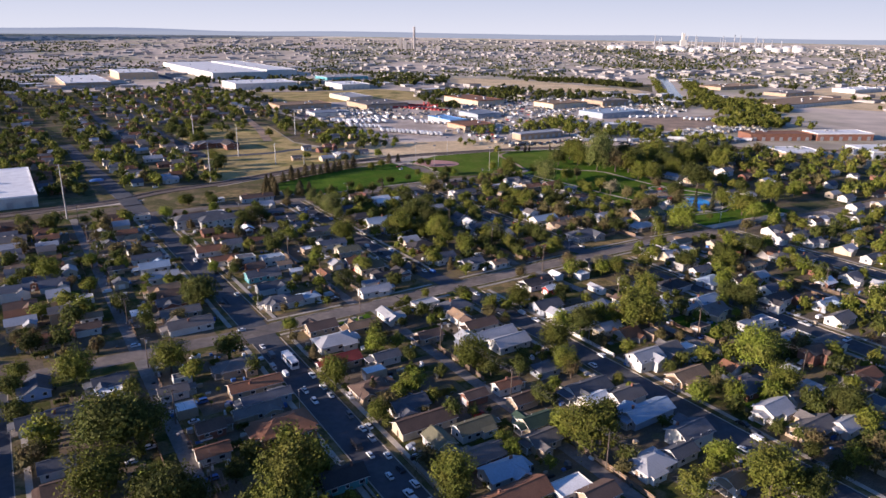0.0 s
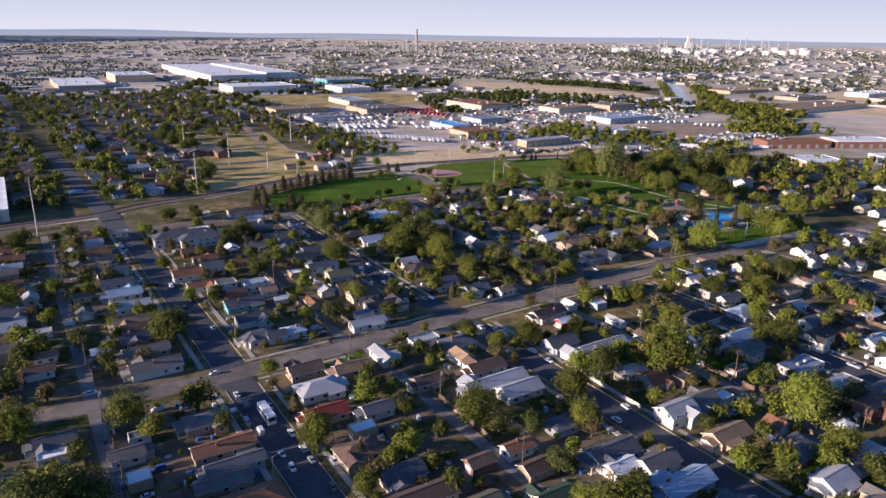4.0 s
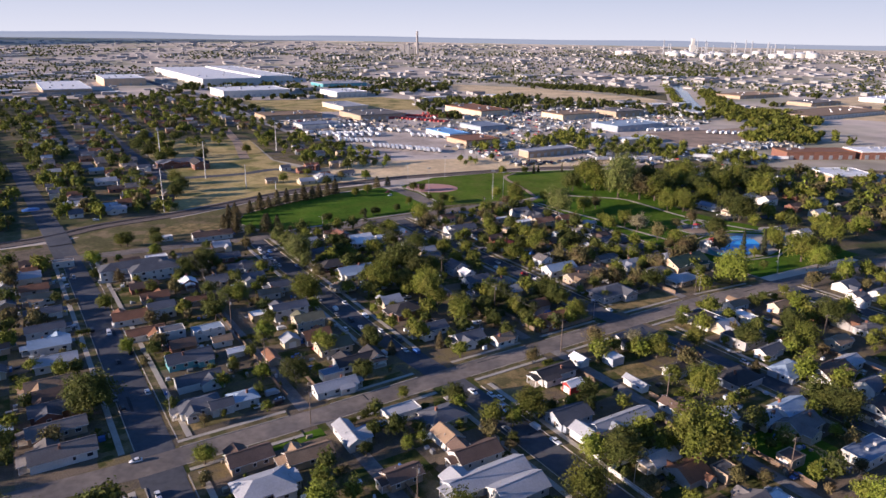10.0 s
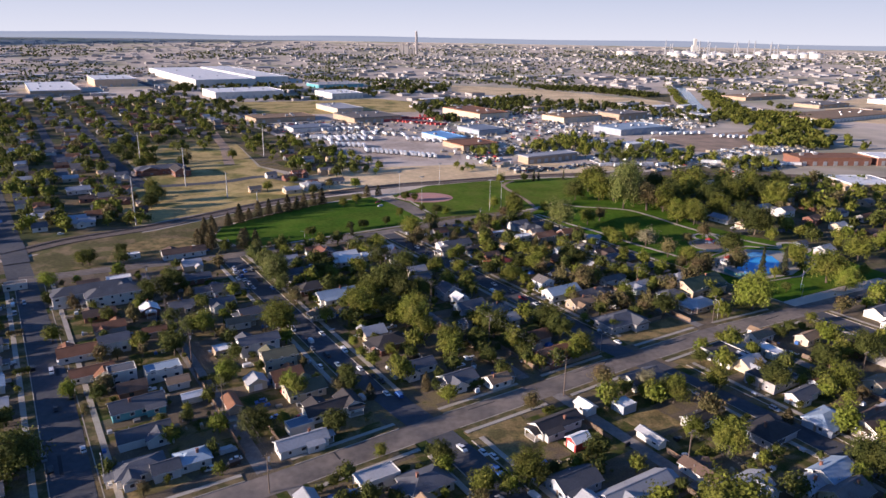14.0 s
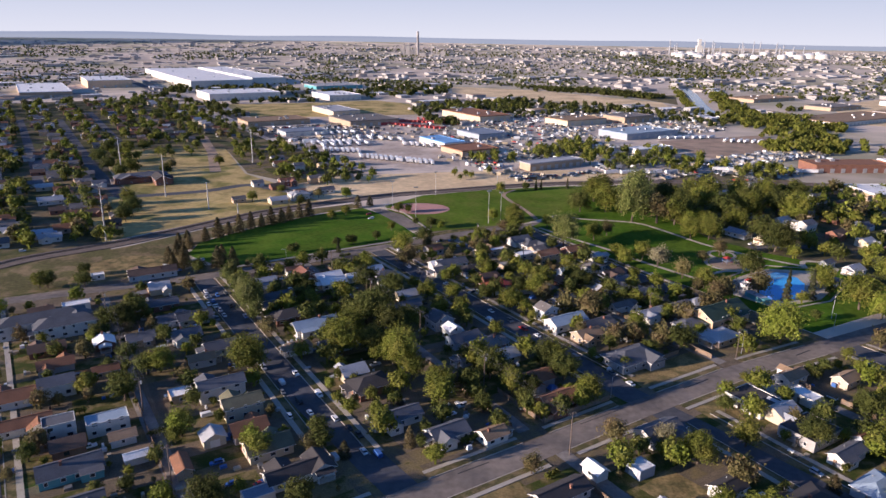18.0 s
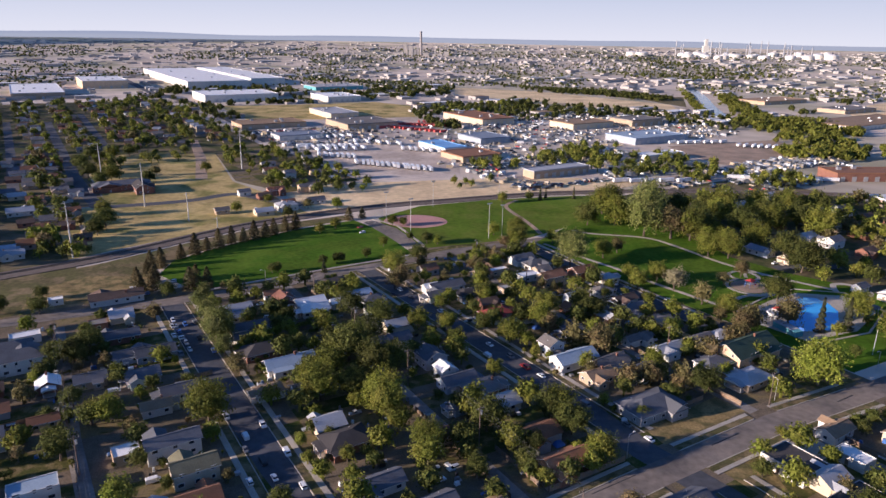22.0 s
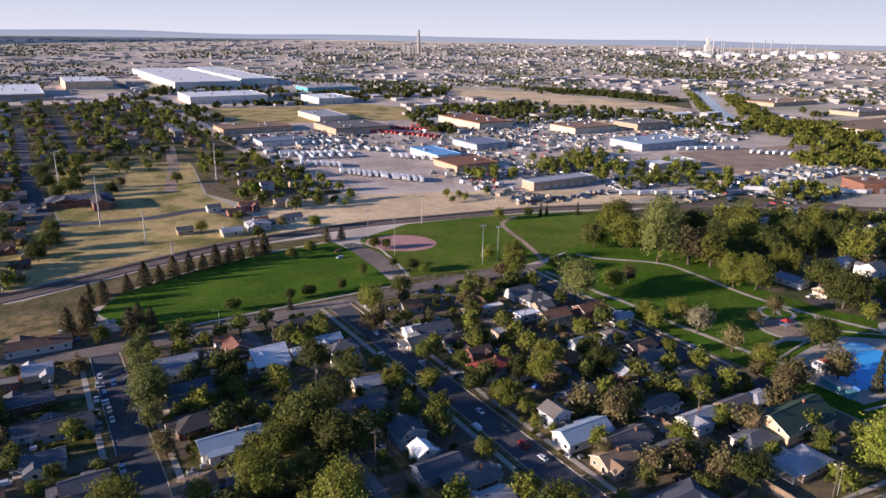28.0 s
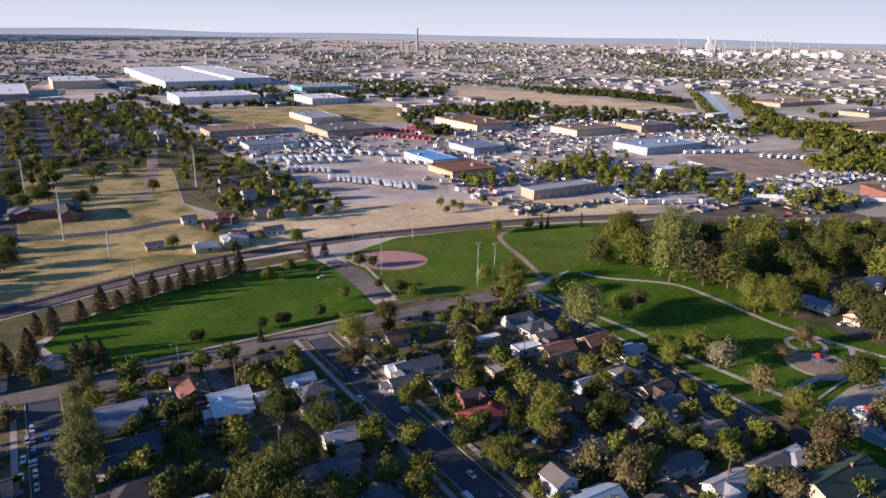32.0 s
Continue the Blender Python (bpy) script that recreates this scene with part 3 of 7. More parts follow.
ribbon("footpath", [(362, 462), (348, 455), (342, 444), (338, 430), (332, 410), (326, 395)], 2.6, 0.12, M["earth"], "curved dirt path by the outfield", "path", 0.03, steps=5)
for cu, cv, r in ((352, 290, 9), (362, 300, 6)):
    ribbon("footpath", [(cu + r * math.cos(a), cv + r * math.sin(a)) for a in (j * math.tau / 24 for j in range(25))], 1.6, 0.13, M["concrete"], "round concrete path of the playground", "path", 0.04)
sheet("playground", oval(352, 290, 7.6, 7.6), 0.11, M["earth"], "sandy playground", "playground")

# swimming pool in a concrete deck
sheet("pool_deck", [(320, 268), (330, 274), (345, 276), (362, 276), (377, 264), (370, 248), (346, 242), (322, 246)], 0.13, M["concrete"], "pale concrete pool deck", "pool deck")
sheet("pool_water", [(328, 259), (329.5, 251), (338, 247.5), (348, 250), (358, 256), (363, 263), (358, 265.5), (351, 266), (341, 263)], 0.16, M["pool"], "bright blue swimming pool water", "pool")
sheet("pool_water", [(351.5, 266.4), (358, 265.9), (362.5, 264), (364, 268), (361, 271.5), (355, 271.5)], 0.162, M["shallow"], "pale blue shallow end of the pool", "pool")
for line in ([(326, 276), (346, 279), (366, 279), (380, 266), (374, 247)], [(374, 247), (348, 239), (318, 244)]):
    ribbon("pool_coping", line, 0.8, 0.3, M["concrete"], "low concrete edge round the pool deck", "kerb", 0.2)
ribbon("footpath", [(378, 268), (386, 274), (392, 270), (390, 261), (382, 258)], 2.4, 0.14, M["concrete"], "curved concrete path behind the pool", "path", 0.04, steps=5)
ribbon("footpath", [(326, 283), (336, 284), (342, 284), (348, 281), (356, 282), (366, 286), (374, 292)], 2.0, 0.135, M["concrete"], "pale path past the playground", "path", 0.04, steps=5)
ribbon("footpath", [(361, 298), (366, 302), (371, 300), (370, 296)], 1.4, 0.132, M["concrete"], "curled concrete path of the playground", "path", 0.04, steps=5)
ribbon("road", [(384, 300), (396, 296), (412, 286)], 6, 0.09, M["asphalt"], "short asphalt drive at the park's edge", "road")

# the avenue crosses the railway
ribbon("road", [(56.6, 462), (57.6, 442), (58.4, 424)], 10.4, 0.37, M["asphalt"], "level crossing of the asphalt avenue", "road", 0.3)

# railway and the open land beyond it
RAIL = [(-150, 428), (-60, 433), (40, 438), (80, 452), (122, 459), (174, 476), (212, 485), (275, 488), (315, 482), (366, 473), (400, 464), (460, 439), (527, 400), (571, 367), (680, 280)]
ribbon("railway_bed", RAIL, 10.5, 0.3, M["ballast"], "dusty grey railway bed", "railway", 0.4, steps=8)
ribbon("sleeper_track", [(u, v + 2) for u, v in RAIL], 2.7, 0.35, M["tie"], "dark timber sleepers under the rails", "railway", 0.05, steps=8)
for off in (-0.75, 0.75):
    ribbon("rail", [(u, v + off + 2) for u, v in RAIL], 0.14, 0.52, M["steel"], "rusty steel rail", "rail", 0.16, steps=8)
sheet("weeds", [(62, 404), (137.5, 402), (139.5, 427), (159.5, 446), (184.5, 457), (224.5, 466), (251, 468), (251, 478), (212, 478), (174, 469), (122, 451), (80, 444), (62, 432)], 0.045, M["weeds"], "dry weeds and dirt beside the railway", "weeds")
sheet("dry_grass", [(92, 406), (136, 405), (140, 424), (118, 436), (98, 430)], 0.049, M["brown_grass"], "dry brown grass beside the street corner", "grass")
sheet("dry_field", [(112, 464), (150, 475), (205, 490), (236, 492.5), (232, 545), (222, 600), (240, 720), (170, 745), (140, 700), (140, 566), (112, 560)], 0.05, M["dry"], "open field of dry yellow grass", "field")
sheet("straw_field", [(236, 492.5), (300, 491), (370, 479), (440, 455), (475, 462), (440, 500), (356, 535), (280, 560), (240, 545)], 0.055, M["straw"], "strip of straw-coloured dry grass", "field")
sheet("truck_yard", [(300, 560), (370, 540), (480, 720), (520, 880), (400, 980), (318, 860), (296, 680)], 0.05, M["yard_lot"], "pale gravel truck yard", "yard")
sheet("truck_yard", [(380, 520), (470, 478), (560, 420), (600, 470), (520, 560), (420, 600)], 0.054, M["yard_lot"], "dusty lot crowded with parked vehicles", "yard")
sheet("truck_yard", [(623, 572), (753, 551), (720, 480), (655, 435), (600, 450), (587, 489)], 0.05, M["earth"], "brown bare earth lot", "yard")
sheet("grass_field", [(330, 929), (420, 898), (522, 877), (582, 1000), (560, 1066), (471, 1068), (337, 1100)], 0.07, M["dry"], "grassy field before the warehouses", "field")
sheet("straw_field", [(824, 1265), (923, 1122), (941, 952), (955, 856), (893, 784), (809, 843), (765, 1008), (744, 1137)], 0.05, M["straw"], "long straw-coloured field beside the river woods", "field")
sheet("meadow", [(994, 980), (1085, 942), (947, 819), (956, 866)], 0.055, M["verge"], "green meadow beside the river", "field")
sheet("straw_field", [(950, 560), (1150, 700), (1500, 760), (1800, 500), (1600, 250), (1100, 300)], 0.05, M["straw"], "bare tan land", "field")
ribbon("river", [(1330, 1140), (1249, 1059), (1117, 929), (981, 804), (885, 709), (830, 655)], 17, 0.06, M["river"], "narrow grey-blue river", "river", steps=5)

# ---- houses ----
WINDOW = {}


def window_mesh(w, h):
    """A framed window 6 cm proud of the wall with its pane set back in the frame; it faces -y."""
    if (w, h) not in WINDOW:
        g, r = Geo(), 0.1
        outer, inner = [(-w / 2, 0), (w / 2, 0), (w / 2, h), (-w / 2, h)], [(-w / 2 + r, r), (w / 2 - r, r), (w / 2 - r, h - r), (-w / 2 + r, h - r)]
        g.v = [(x, 0.02, z) for x, z in outer] + [(x, -0.06, z) for x, z in outer] + [(x, -0.06, z) for x, z in inner] + [(x, -0.02, z) for x, z in inner]
        for k in range(4):
            j = (k + 1) % 4
            g.f += [(k, j, 4 + j, 4 + k), (4 + k, 4 + j, 8 + j, 8 + k), (8 + k, 8 + j, 12 + j, 12 + k)]
            g.m += [0, 0, 0]
        g.f.append((12, 13, 14, 15))
        g.m.append(1)
        WINDOW[w, h] = g.mesh("window", M["trim"], M["glass"])
    return WINDOW[w, h]


def door_mesh():
    if "door" not in WINDOW:
        g = Geo().box(-0.4, 0.4, -0.05, 0.02, 0, 1.75, 0)
        WINDOW["door"] = g.mesh("door", M["fence"])
    return WINDOW["door"]


def garage_mesh():
    if "garage" not in WINDOW:
        g = Geo().box(-1.2, 1.2, -0.06, 0.02, 0.02, 2.0)
        WINDOW["garage"] = g.mesh("garage_door", M["trim"])
    return WINDOW["garage"]


COLOUR = {"slate": "slate grey", "grey": "grey", "black": "dark", "brown": "brown", "rust": "rust brown", "red": "red", "olive": "olive", "green": "dark green", "tan": "tan", "brick": "brick red", "lightblue": "pale blue", "lightgrey": "pale grey", "white": "white", "bluegrey": "blue-grey", "cream": "cream", "blue": "blue", "teal": "teal", "redpaint": "bright red", "brickcream": "cream stucco", "blueroof": "blue", "reddeck": "red"}
BUILT = []


def wing(thing, shape, L, Wd, h, up, roof, wall):
    """A lower cross gable or a lean-to that breaks up the long side of a house."""
    s = -1 if rnd.random() < 0.65 else 1
    w, d = L * rnd.uniform(0.3, 0.5), rnd.uniform(1.0, 2.6)
    x = rnd.choice((-1, 1)) * (L - w) * rnd.uniform(0.6, 1.0)
    out, hw = s * (Wd + d), h - 0.12
    g, r = Geo(), Geo()
    g.box(x - w, x + w, min(s * (Wd - 0.3), out), max(s * (Wd - 0.3), out), 0, hw if shape == "gable" and d > 1.7 else hw * 0.86)
    if d > 1.7:
        top = hw + min(w * 0.55, up * 0.85)
        g.face([(x - w, out + s * 0.003, hw), (x + w, out + s * 0.003, hw), (x, out + s * 0.003, top)])
        for k in (-1, 1):
            e = x + k * (w + 0.35)
            q = [Vector((e, out + s * 0.35, hw - 0.15)), Vector((x, out + s * 0.35, top)), Vector((x, s * Wd * 0.15, top)), Vector((e, s * Wd * 0.6, hw - 0.15))]
            r.face([p + Vector((0, 0, 0.16)) for p in q])
            r.face([p + Vector((0, 0, 0.04)) for p in q[::-1]], 1)
            r.face([q[0] + Vector((0, 0, 0.04)), q[1] + Vector((0, 0, 0.04)), q[1] + Vector((0, 0, 0.16)), q[0] + Vector((0, 0, 0.16))], 1)
    else:
        z0, z1 = hw * 0.86, h + 0.15
        q = [Vector((x - w - 0.25, out + s * 0.3, z0)), Vector((x + w + 0.25, out + s * 0.3, z0)), Vector((x + w + 0.25, s * Wd * 0.9, z1)), Vector((x - w - 0.25, s * Wd * 0.9, z1))]
        r.face([p + Vector((0, 0, 0.14)) for p in q])
        r.face([p + Vector((0, 0, 0.02)) for p in q[::-1]], 1)
        r.face([q[0], q[1], q[1] + Vector((0, 0, 0.14)), q[0] + Vector((0, 0, 0.14))], 1)
    ell = part("wing", g, WALL[wall], thing)
    part("wing_roof", r, (ROOF[roof], M["trim"]), ell)
    part("window", window_mesh(1.2, 1.1), None, ell, at=pose(x, out + s * 0.006, 0.85, 0, 0, 0 if s < 0 else 180))


def house(u, v, long, wide, ridge, roof, wall, h=2.8, plain=False):
    """A one- or two-storey house: walls with gables, a thick roof, windows, door, porch and chimney."""
    BUILT.append((u, v, max(long, wide) / 2))
    if ridge == "v":
        turn, shape = 90, "gable"
    else:
        turn, shape = 0, {"u": "gable", "h": "hipped", "f": "flat"}[ridge]
    turn += rnd.uniform(-1.5, 1.5)
    small = long * wide < 30
    kind = "shed" if small else "house"
    name = "garage" if small else "house"
    walls = "brick" if wall == "brick" else COLOUR[wall]
    thing = base(name, spot(u, v, 0.0, turn), f"{walls} {kind} with a {COLOUR[roof]} {shape} roof in its yard", kind if small else "house", "houses of the quarter")
    L, Wd = long / 2, wide / 2
    up = 0.0 if shape == "flat" else Wd * (0.52 if shape == "gable" else 0.42)
    g = Geo()
    if shape == "gable":
        ring = ((-Wd, 0), (Wd, 0), (Wd, h), (0, h + up), (-Wd, h))
        for s in (-1, 1):
            g.face([(s * L, -s * y, z) for y, z in ring][::-1])
        for s in (-1, 1):
            g.face([(-L, s * Wd, 0), (L, s * Wd, 0), (L, s * Wd, h), (-L, s * Wd, h)][::-s])
    else:
        g.box(-L, L, -Wd, Wd, 0, h)
        if shape == "flat":
            for x0, x1, y0, y1 in ((-L - 0.03, L + 0.03, -Wd - 0.03, -Wd + 0.15), (-L - 0.03, L + 0.03, Wd - 0.15, Wd + 0.03), (-L - 0.03, -L + 0.15, -Wd + 0.15, Wd - 0.15), (L - 0.15, L + 0.03, -Wd + 0.15, Wd - 0.15)):
                g.box(x0, x1, y0, y1, h - 0.12, h + 0.32)
    part("wall", g, WALL[wall], thing)
    g, o, th = Geo(), 0.45, 0.14
    if shape == "gable":
        for s in (-1, 1):
            e = s * (Wd + o)
            zl = h - o * up / Wd
            a, b, c, d = (-L - o, e, zl), (L + o, e, zl), (L + o, 0, h + up), (-L - o, 0, h + up)
            lift = Vector((0, 0, th + 0.02))
            top = [Vector(p) + lift for p in (a, b, c, d)]
            bot = [Vector(p) + Vector((0, 0, 0.02)) for p in (a, b, c, d)]
            if s > 0:
                top.reverse(), bot.reverse()
            g.face(top)
            g.face(bot[::-1])
            for k in range(4):
                j = (k + 1) % 4
                g.face([bot[k], bot[j], top[j], top[k]], 1)
        g.box(-L - o, L + o, -0.16, 0.16, h + up + 0.1, h + up + 0.2)
        part("roof", g, (ROOF[roof], M["trim"]), thing, f"{COLOUR[roof]} shingles with pale edge boards")
    elif shape == "hipped":
        r = max(L - Wd, 0.4)
        e = [(-L - o, -Wd - o), (L + o, -Wd - o), (L + o, Wd + o), (-L - o, Wd + o)]
        zl = h - 0.1
        lo = [(x, y, zl) for x, y in e]
        hi = [(x, y, zl + th) for x, y in e]
        p, q = (-r, 0, h + up + th), (r, 0, h + up + th)
        g.face([hi[0], hi[1], q, p])
        g.face([hi[2], hi[3], p, q])
        g.face([hi[1], hi[2], q])
        g.face([hi[3], hi[0], p])
        g.face(lo[::-1])
        for k in range(4):
            j = (k + 1) % 4
            g.face([lo[k], lo[j], hi[j], hi[k]], 1)
        part("roof", g, (ROOF[roof], M["trim"]), thing, f"{COLOUR[roof]} hipped shingle roof")
    else:
        g.box(-L + 0.15, L - 0.15, -Wd + 0.15, Wd - 0.15, h - 0.05, h + 0.1)
        part("roof", g, ROOF[roof], thing, f"flat {COLOUR[roof]} roof")
        if long > 11:
            for k in range(2):
                x = rnd.uniform(-L * 0.6, L * 0.6)
                part("roof_vent", Geo().box(x - 0.5, x + 0.5, -0.5, 0.5, h + 0.1, h + 0.9), M["galv"], thing)
    if plain:
        return thing
    storeys = 2 if h > 3.5 else 1
    for level in range(storeys):
        z = 0.85 + 2.3 * level
        for s in (-1,) if not ridge == "v" else (-1, 1):
            count = max(1, int(long / 3.2))
            for k in range(count):
                x = -L + (k + 0.5) * long / count + rnd.uniform(-0.4, 0.4)
                if rnd.random() < (0.5 if small else 0.84):
                    part("window", window_mesh(rnd.choice((0.9, 1.2, 1.5)), 1.1), None, thing, at=pose(x, s * Wd, z, 0, 0, 0 if s < 0 else 180))
        for s in (-1, 1):
            for y in ((-Wd * 0.5, Wd * 0.5) if wide > 5.6 else (0.0,)):
                if rnd.random() < 0.75 and not (s < 0 and level == 0 and small):
                    part("window", window_mesh(rnd.choice((0.9, 1.2)), 1.1), None, thing, at=pose(s * L, y, z, 0, 0, 90 * s))
    front = -1 if rnd.random() < 0.6 else 1
    if small:
        part("garage_door", garage_mesh(), None, thing, at=pose(front * L, 0, 0.02, 0, 0, 90 * front))
        return thing
    part("door", door_mesh(), None, thing, at=pose(front * L, rnd.uniform(-0.15, 0.15) * wide, 0.05, 0, 0, 90 * front))
    if shape != "flat" and long > 7.5:
        wing(thing, shape, L, Wd, h, up, roof, wall)
    if shape != "flat" and rnd.random() < 0.62:
        w, d = wide * rnd.uniform(0.26, 0.4), rnd.uniform(1.7, 2.4)
        porch = part("porch", Geo().box(min(front * L, front * (L + d)), max(front * L, front * (L + d)), -w, w, 0, 0.25), M["concrete"], thing)
        g = Geo()
        x0, x1 = sorted((front * (L - 0.02), front * (L + d + 0.3)))
        if rnd.random() < 0.5:
            zin, zout = 2.55, 2.2
            za, zb = (zout, zin) if front < 0 else (zin, zout)
            g.v += [(x0, -w - 0.3, za), (x1, -w - 0.3, zb), (x1, w + 0.3, zb), (x0, w + 0.3, za), (x0, -w - 0.3, za + 0.13), (x1, -w - 0.3, zb + 0.13), (x1, w + 0.3, zb + 0.13), (x0, w + 0.3, za + 0.13)]
            g.f += [(0, 3, 2, 1), (4, 5, 6, 7), (0, 1, 5, 4), (1, 2, 6, 5), (2, 3, 7, 6), (3, 0, 4, 7)]
            g.m += [1, 0, 1, 1, 1, 1]
        else:
            for s in (-1, 1):
                e = s * (w + 0.3)
                q = [Vector((x0, e, 2.2)), Vector((x1, e, 2.2)), Vector((x1, 0, 2.9)), Vector((x0, 0, 2.9))]
                if s > 0:
                    q.reverse()
                g.face([p + Vector((0, 0, 0.12)) for p in q])
                g.face(q[::-1], 1)
            for x in (x0, x1):
                g.face([(x, -w, 2.25), (x, w, 2.25), (x, 0, 2.92)], 1)
        part("porch_roof", g, (ROOF[roof], M["trim"]), thing)
        for s in (-1, 1):
            x = front * (L + d - 0.15)
            part("porch_post", Geo().box(x - 0.07, x + 0.07, s * (w - 0.1) - 0.07, s * (w - 0.1) + 0.07, 0.25, 2.3), M["trim"], porch)
    if shape != "flat" and rnd.random() < 0.3:
        x, y = rnd.uniform(-L * 0.6, L * 0.6), rnd.uniform(-0.35, 0.35) * wide
        z = h + up * (1 - abs(y) / Wd)
        g = Geo().box(x - 0.28, x + 0.28, y - 0.28, y + 0.28, z - 0.6, z + 1.0)
        g.box(x - 0.34, x + 0.34, y - 0.34, y + 0.34, z + 1.0, z + 1.1)
        part("chimney", g, WALL["brick"], thing, "short brick chimney")
    elif shape != "flat":
        x, y = rnd.uniform(-L * 0.6, L * 0.6), 0.3 * wide
        z = h + up * (1 - abs(y) / Wd)
        part("roof_vent", Geo().tube((x, y, z - 0.1), (x, y, z + 0.6), 0.1, 0.1), M["galv"], thing)
    return thing


house(175.0, 75.8, 7.5, 5.4, "u", "lightgrey", "white", 2.52)
house(130.2, 76.8, 6.6, 4.8, "u", "tan", "white", 2.25)
house(181.3, 77.7, 5.8, 4.1, "u", "brown", "brick", 2.16)
house(166.0, 79.7, 12.4, 6.8, "u", "grey", "tan", 2.52)
house(99.3, 89.7, 8.3, 5.4, "u", "brown", "tan", 2.52)
house(165.8, 90.7, 9.1, 6.1, "u", "lightgrey", "white", 2.88)
house(128.0, 90.9, 7.5, 4.8, "u", "slate", "white", 2.52)
house(118.1, 91.5, 10, 6.8, "h", "lightgrey", "white", 2.52)
house(185.1, 92.2, 8.3, 5.4, "h", "lightgrey", "bluegrey", 2.52)
house(135.8, 94.5, 10, 6.8, "u", "slate", "white", 3.6)
house(95.9, 94.9, 9.1, 5.4, "f", "white", "white", 2.34)
house(82.6, 98.7, 16.8, 6.8, "u", "rust", "white", 2.52)
house(192.6, 102.3, 4.1, 3.4, "h", "white", "white", 2.16)
house(171.9, 102.6, 10.8, 8.2, "h", "slate", "brick", 2.52)
house(218.9, 106.9, 11.6, 5.4, "u", "grey", "white", 2.52)
house(86.3, 107.5, 10, 6.1, "u", "lightblue", "white", 2.52)
house(135.3, 108.1, 15.1, 6.1, "u", "lightblue", "bluegrey", 2.52)
house(102.7, 112.9, 8.3, 5.4, "u", "grey", "tan", 2.52)
house(85.4, 115.3, 11.6, 6.1, "u", "grey", "brick", 2.52)
house(214.8, 115.4, 11.6, 6.1, "f", "lightgrey", "white", 2.34)
house(244.5, 115.5, 10, 6.1, "u", "grey", "white", 2.52)
house(161.7, 115.8, 11.6, 6.1, "u", "tan", "tan", 2.52)
house(136.9, 117.2, 10, 6.1, "u", "grey", "white", 2.52)
house(107.1, 119.8, 9.1, 5.4, "u", "green", "cream", 2.52)
house(127.8, 120.2, 7.5, 4.8, "u", "white", "white", 2.52)
house(53.6, 125.1, 10, 6.1, "u", "black", "teal", 2.52)
house(130.4, 125.7, 13.3, 6.8, "u", "slate", "white", 2.52)
house(253.8, 125.8, 10, 5.4, "u", "lightblue", "bluegrey", 2.52)
house(80.5, 125.9, 7.5, 5.4, "v", "olive", "white", 2.52)
house(91.1, 126.3, 10, 5.4, "u", "olive", "white", 2.52)
house(215.4, 128.7, 14.3, 6.8, "f", "bluegrey", "white", 2.34)
house(176.8, 129.1, 6.6, 4.1, "f", "white", "white", 2.25)
house(158.5, 129.5, 10, 6.8, "u", "lightgrey", "white", 3.6)
house(110.7, 130.6, 7.5, 4.8, "u", "brown", "tan", 2.52)
house(81.8, 135.3, 16, 6.1, "u", "brown", "cream", 2.52)
house(238.7, 137.3, 12.4, 6.1, "u", "black", "white", 3.6)
house(111.9, 139.4, 7.5, 4.1, "u", "rust", "white", 2.52)
house(100.5, 139.4, 6.6, 4.1, "u", "brown", "brick", 2.52)
house(128.3, 141.6, 7.5, 5.4, "h", "slate", "bluegrey", 2.52)
house(211.3, 144.9, 10.8, 6.8, "u", "grey", "cream", 2.52)
house(82.4, 145.0, 10, 6.1, "u", "slate", "white", 2.52)
house(327.2, 146.1, 10, 5.4, "u", "slate", "white", 2.52)
house(214.8, 150.2, 10, 6.1, "u", "lightblue", "white", 3.6)
house(31.2, 150.5, 7.5, 4.8, "u", "rust", "white", 2.52)
house(206.1, 151.0, 7.5, 4.8, "u", "lightgrey", "cream", 2.52)
house(49.9, 152.6, 14.3, 9.1, "h", "rust", "brick", 2.52)
house(1.7, 153.4, 12.4, 6.1, "u", "brown", "brick", 2.52)
house(167.1, 153.5, 8.3, 5.4, "u", "lightgrey", "cream", 2.52)
house(248.1, 157.3, 13.3, 7.5, "u", "brown", "white", 2.52)
house(193.2, 158.1, 12.4, 6.1, "u", "lightgrey", "white", 2.52)
house(259.7, 158.2, 7.5, 5.4, "u", "lightgrey", "white", 2.52)
house(77.6, 158.3, 10, 6.8, "h", "brown", "tan", 2.52)
house(298.2, 161.5, 10, 6.1, "u", "grey", "white", 2.52)
house(33.5, 161.7, 6.6, 5.4, "u", "brown", "brick", 2.52)
house(130.4, 162.0, 12.4, 6.8, "u", "lightgrey", "white", 2.52)
house(348.1, 162.7, 7.5, 4.8, "u", "rust", "tan", 2.52)
house(46.4, 163.2, 12.4, 4.1, "u", "grey", "tan", 2.52)
house(-0.9, 163.8, 7.5, 5.4, "u", "slate", "white", 2.52)
house(161.4, 165.1, 11.6, 6.1, "u", "black", "white", 2.52)
house(238.1, 165.1, 10.8, 6.8, "h", "lightblue", "bluegrey", 2.52)
house(83.1, 166.7, 6.6, 4.4, "f", "white", "tan", 2.7)
house(190.1, 167.0, 10, 4.1, "v", "brown", "white", 2.25)
house(271.9, 168.3, 7.5, 5.4, "u", "tan", "cream", 2.52)
house(50.7, 168.8, 13.3, 4.1, "u", "slate", "bluegrey", 2.52)
house(292.2, 169.1, 9.1, 5.4, "h", "grey", "white", 2.52)
house(126.8, 169.1, 20.2, 6.1, "u", "lightgrey", "bluegrey", 2.52)
house(220.0, 169.5, 11.6, 8.2, "h", "black", "bluegrey", 2.52)
house(171.3, 170.3, 18.5, 5.3, "u", "lightgrey", "white", 2.52)
house(159.4, 171.5, 5.8, 4.8, "v", "lightgrey", "white", 2.52)
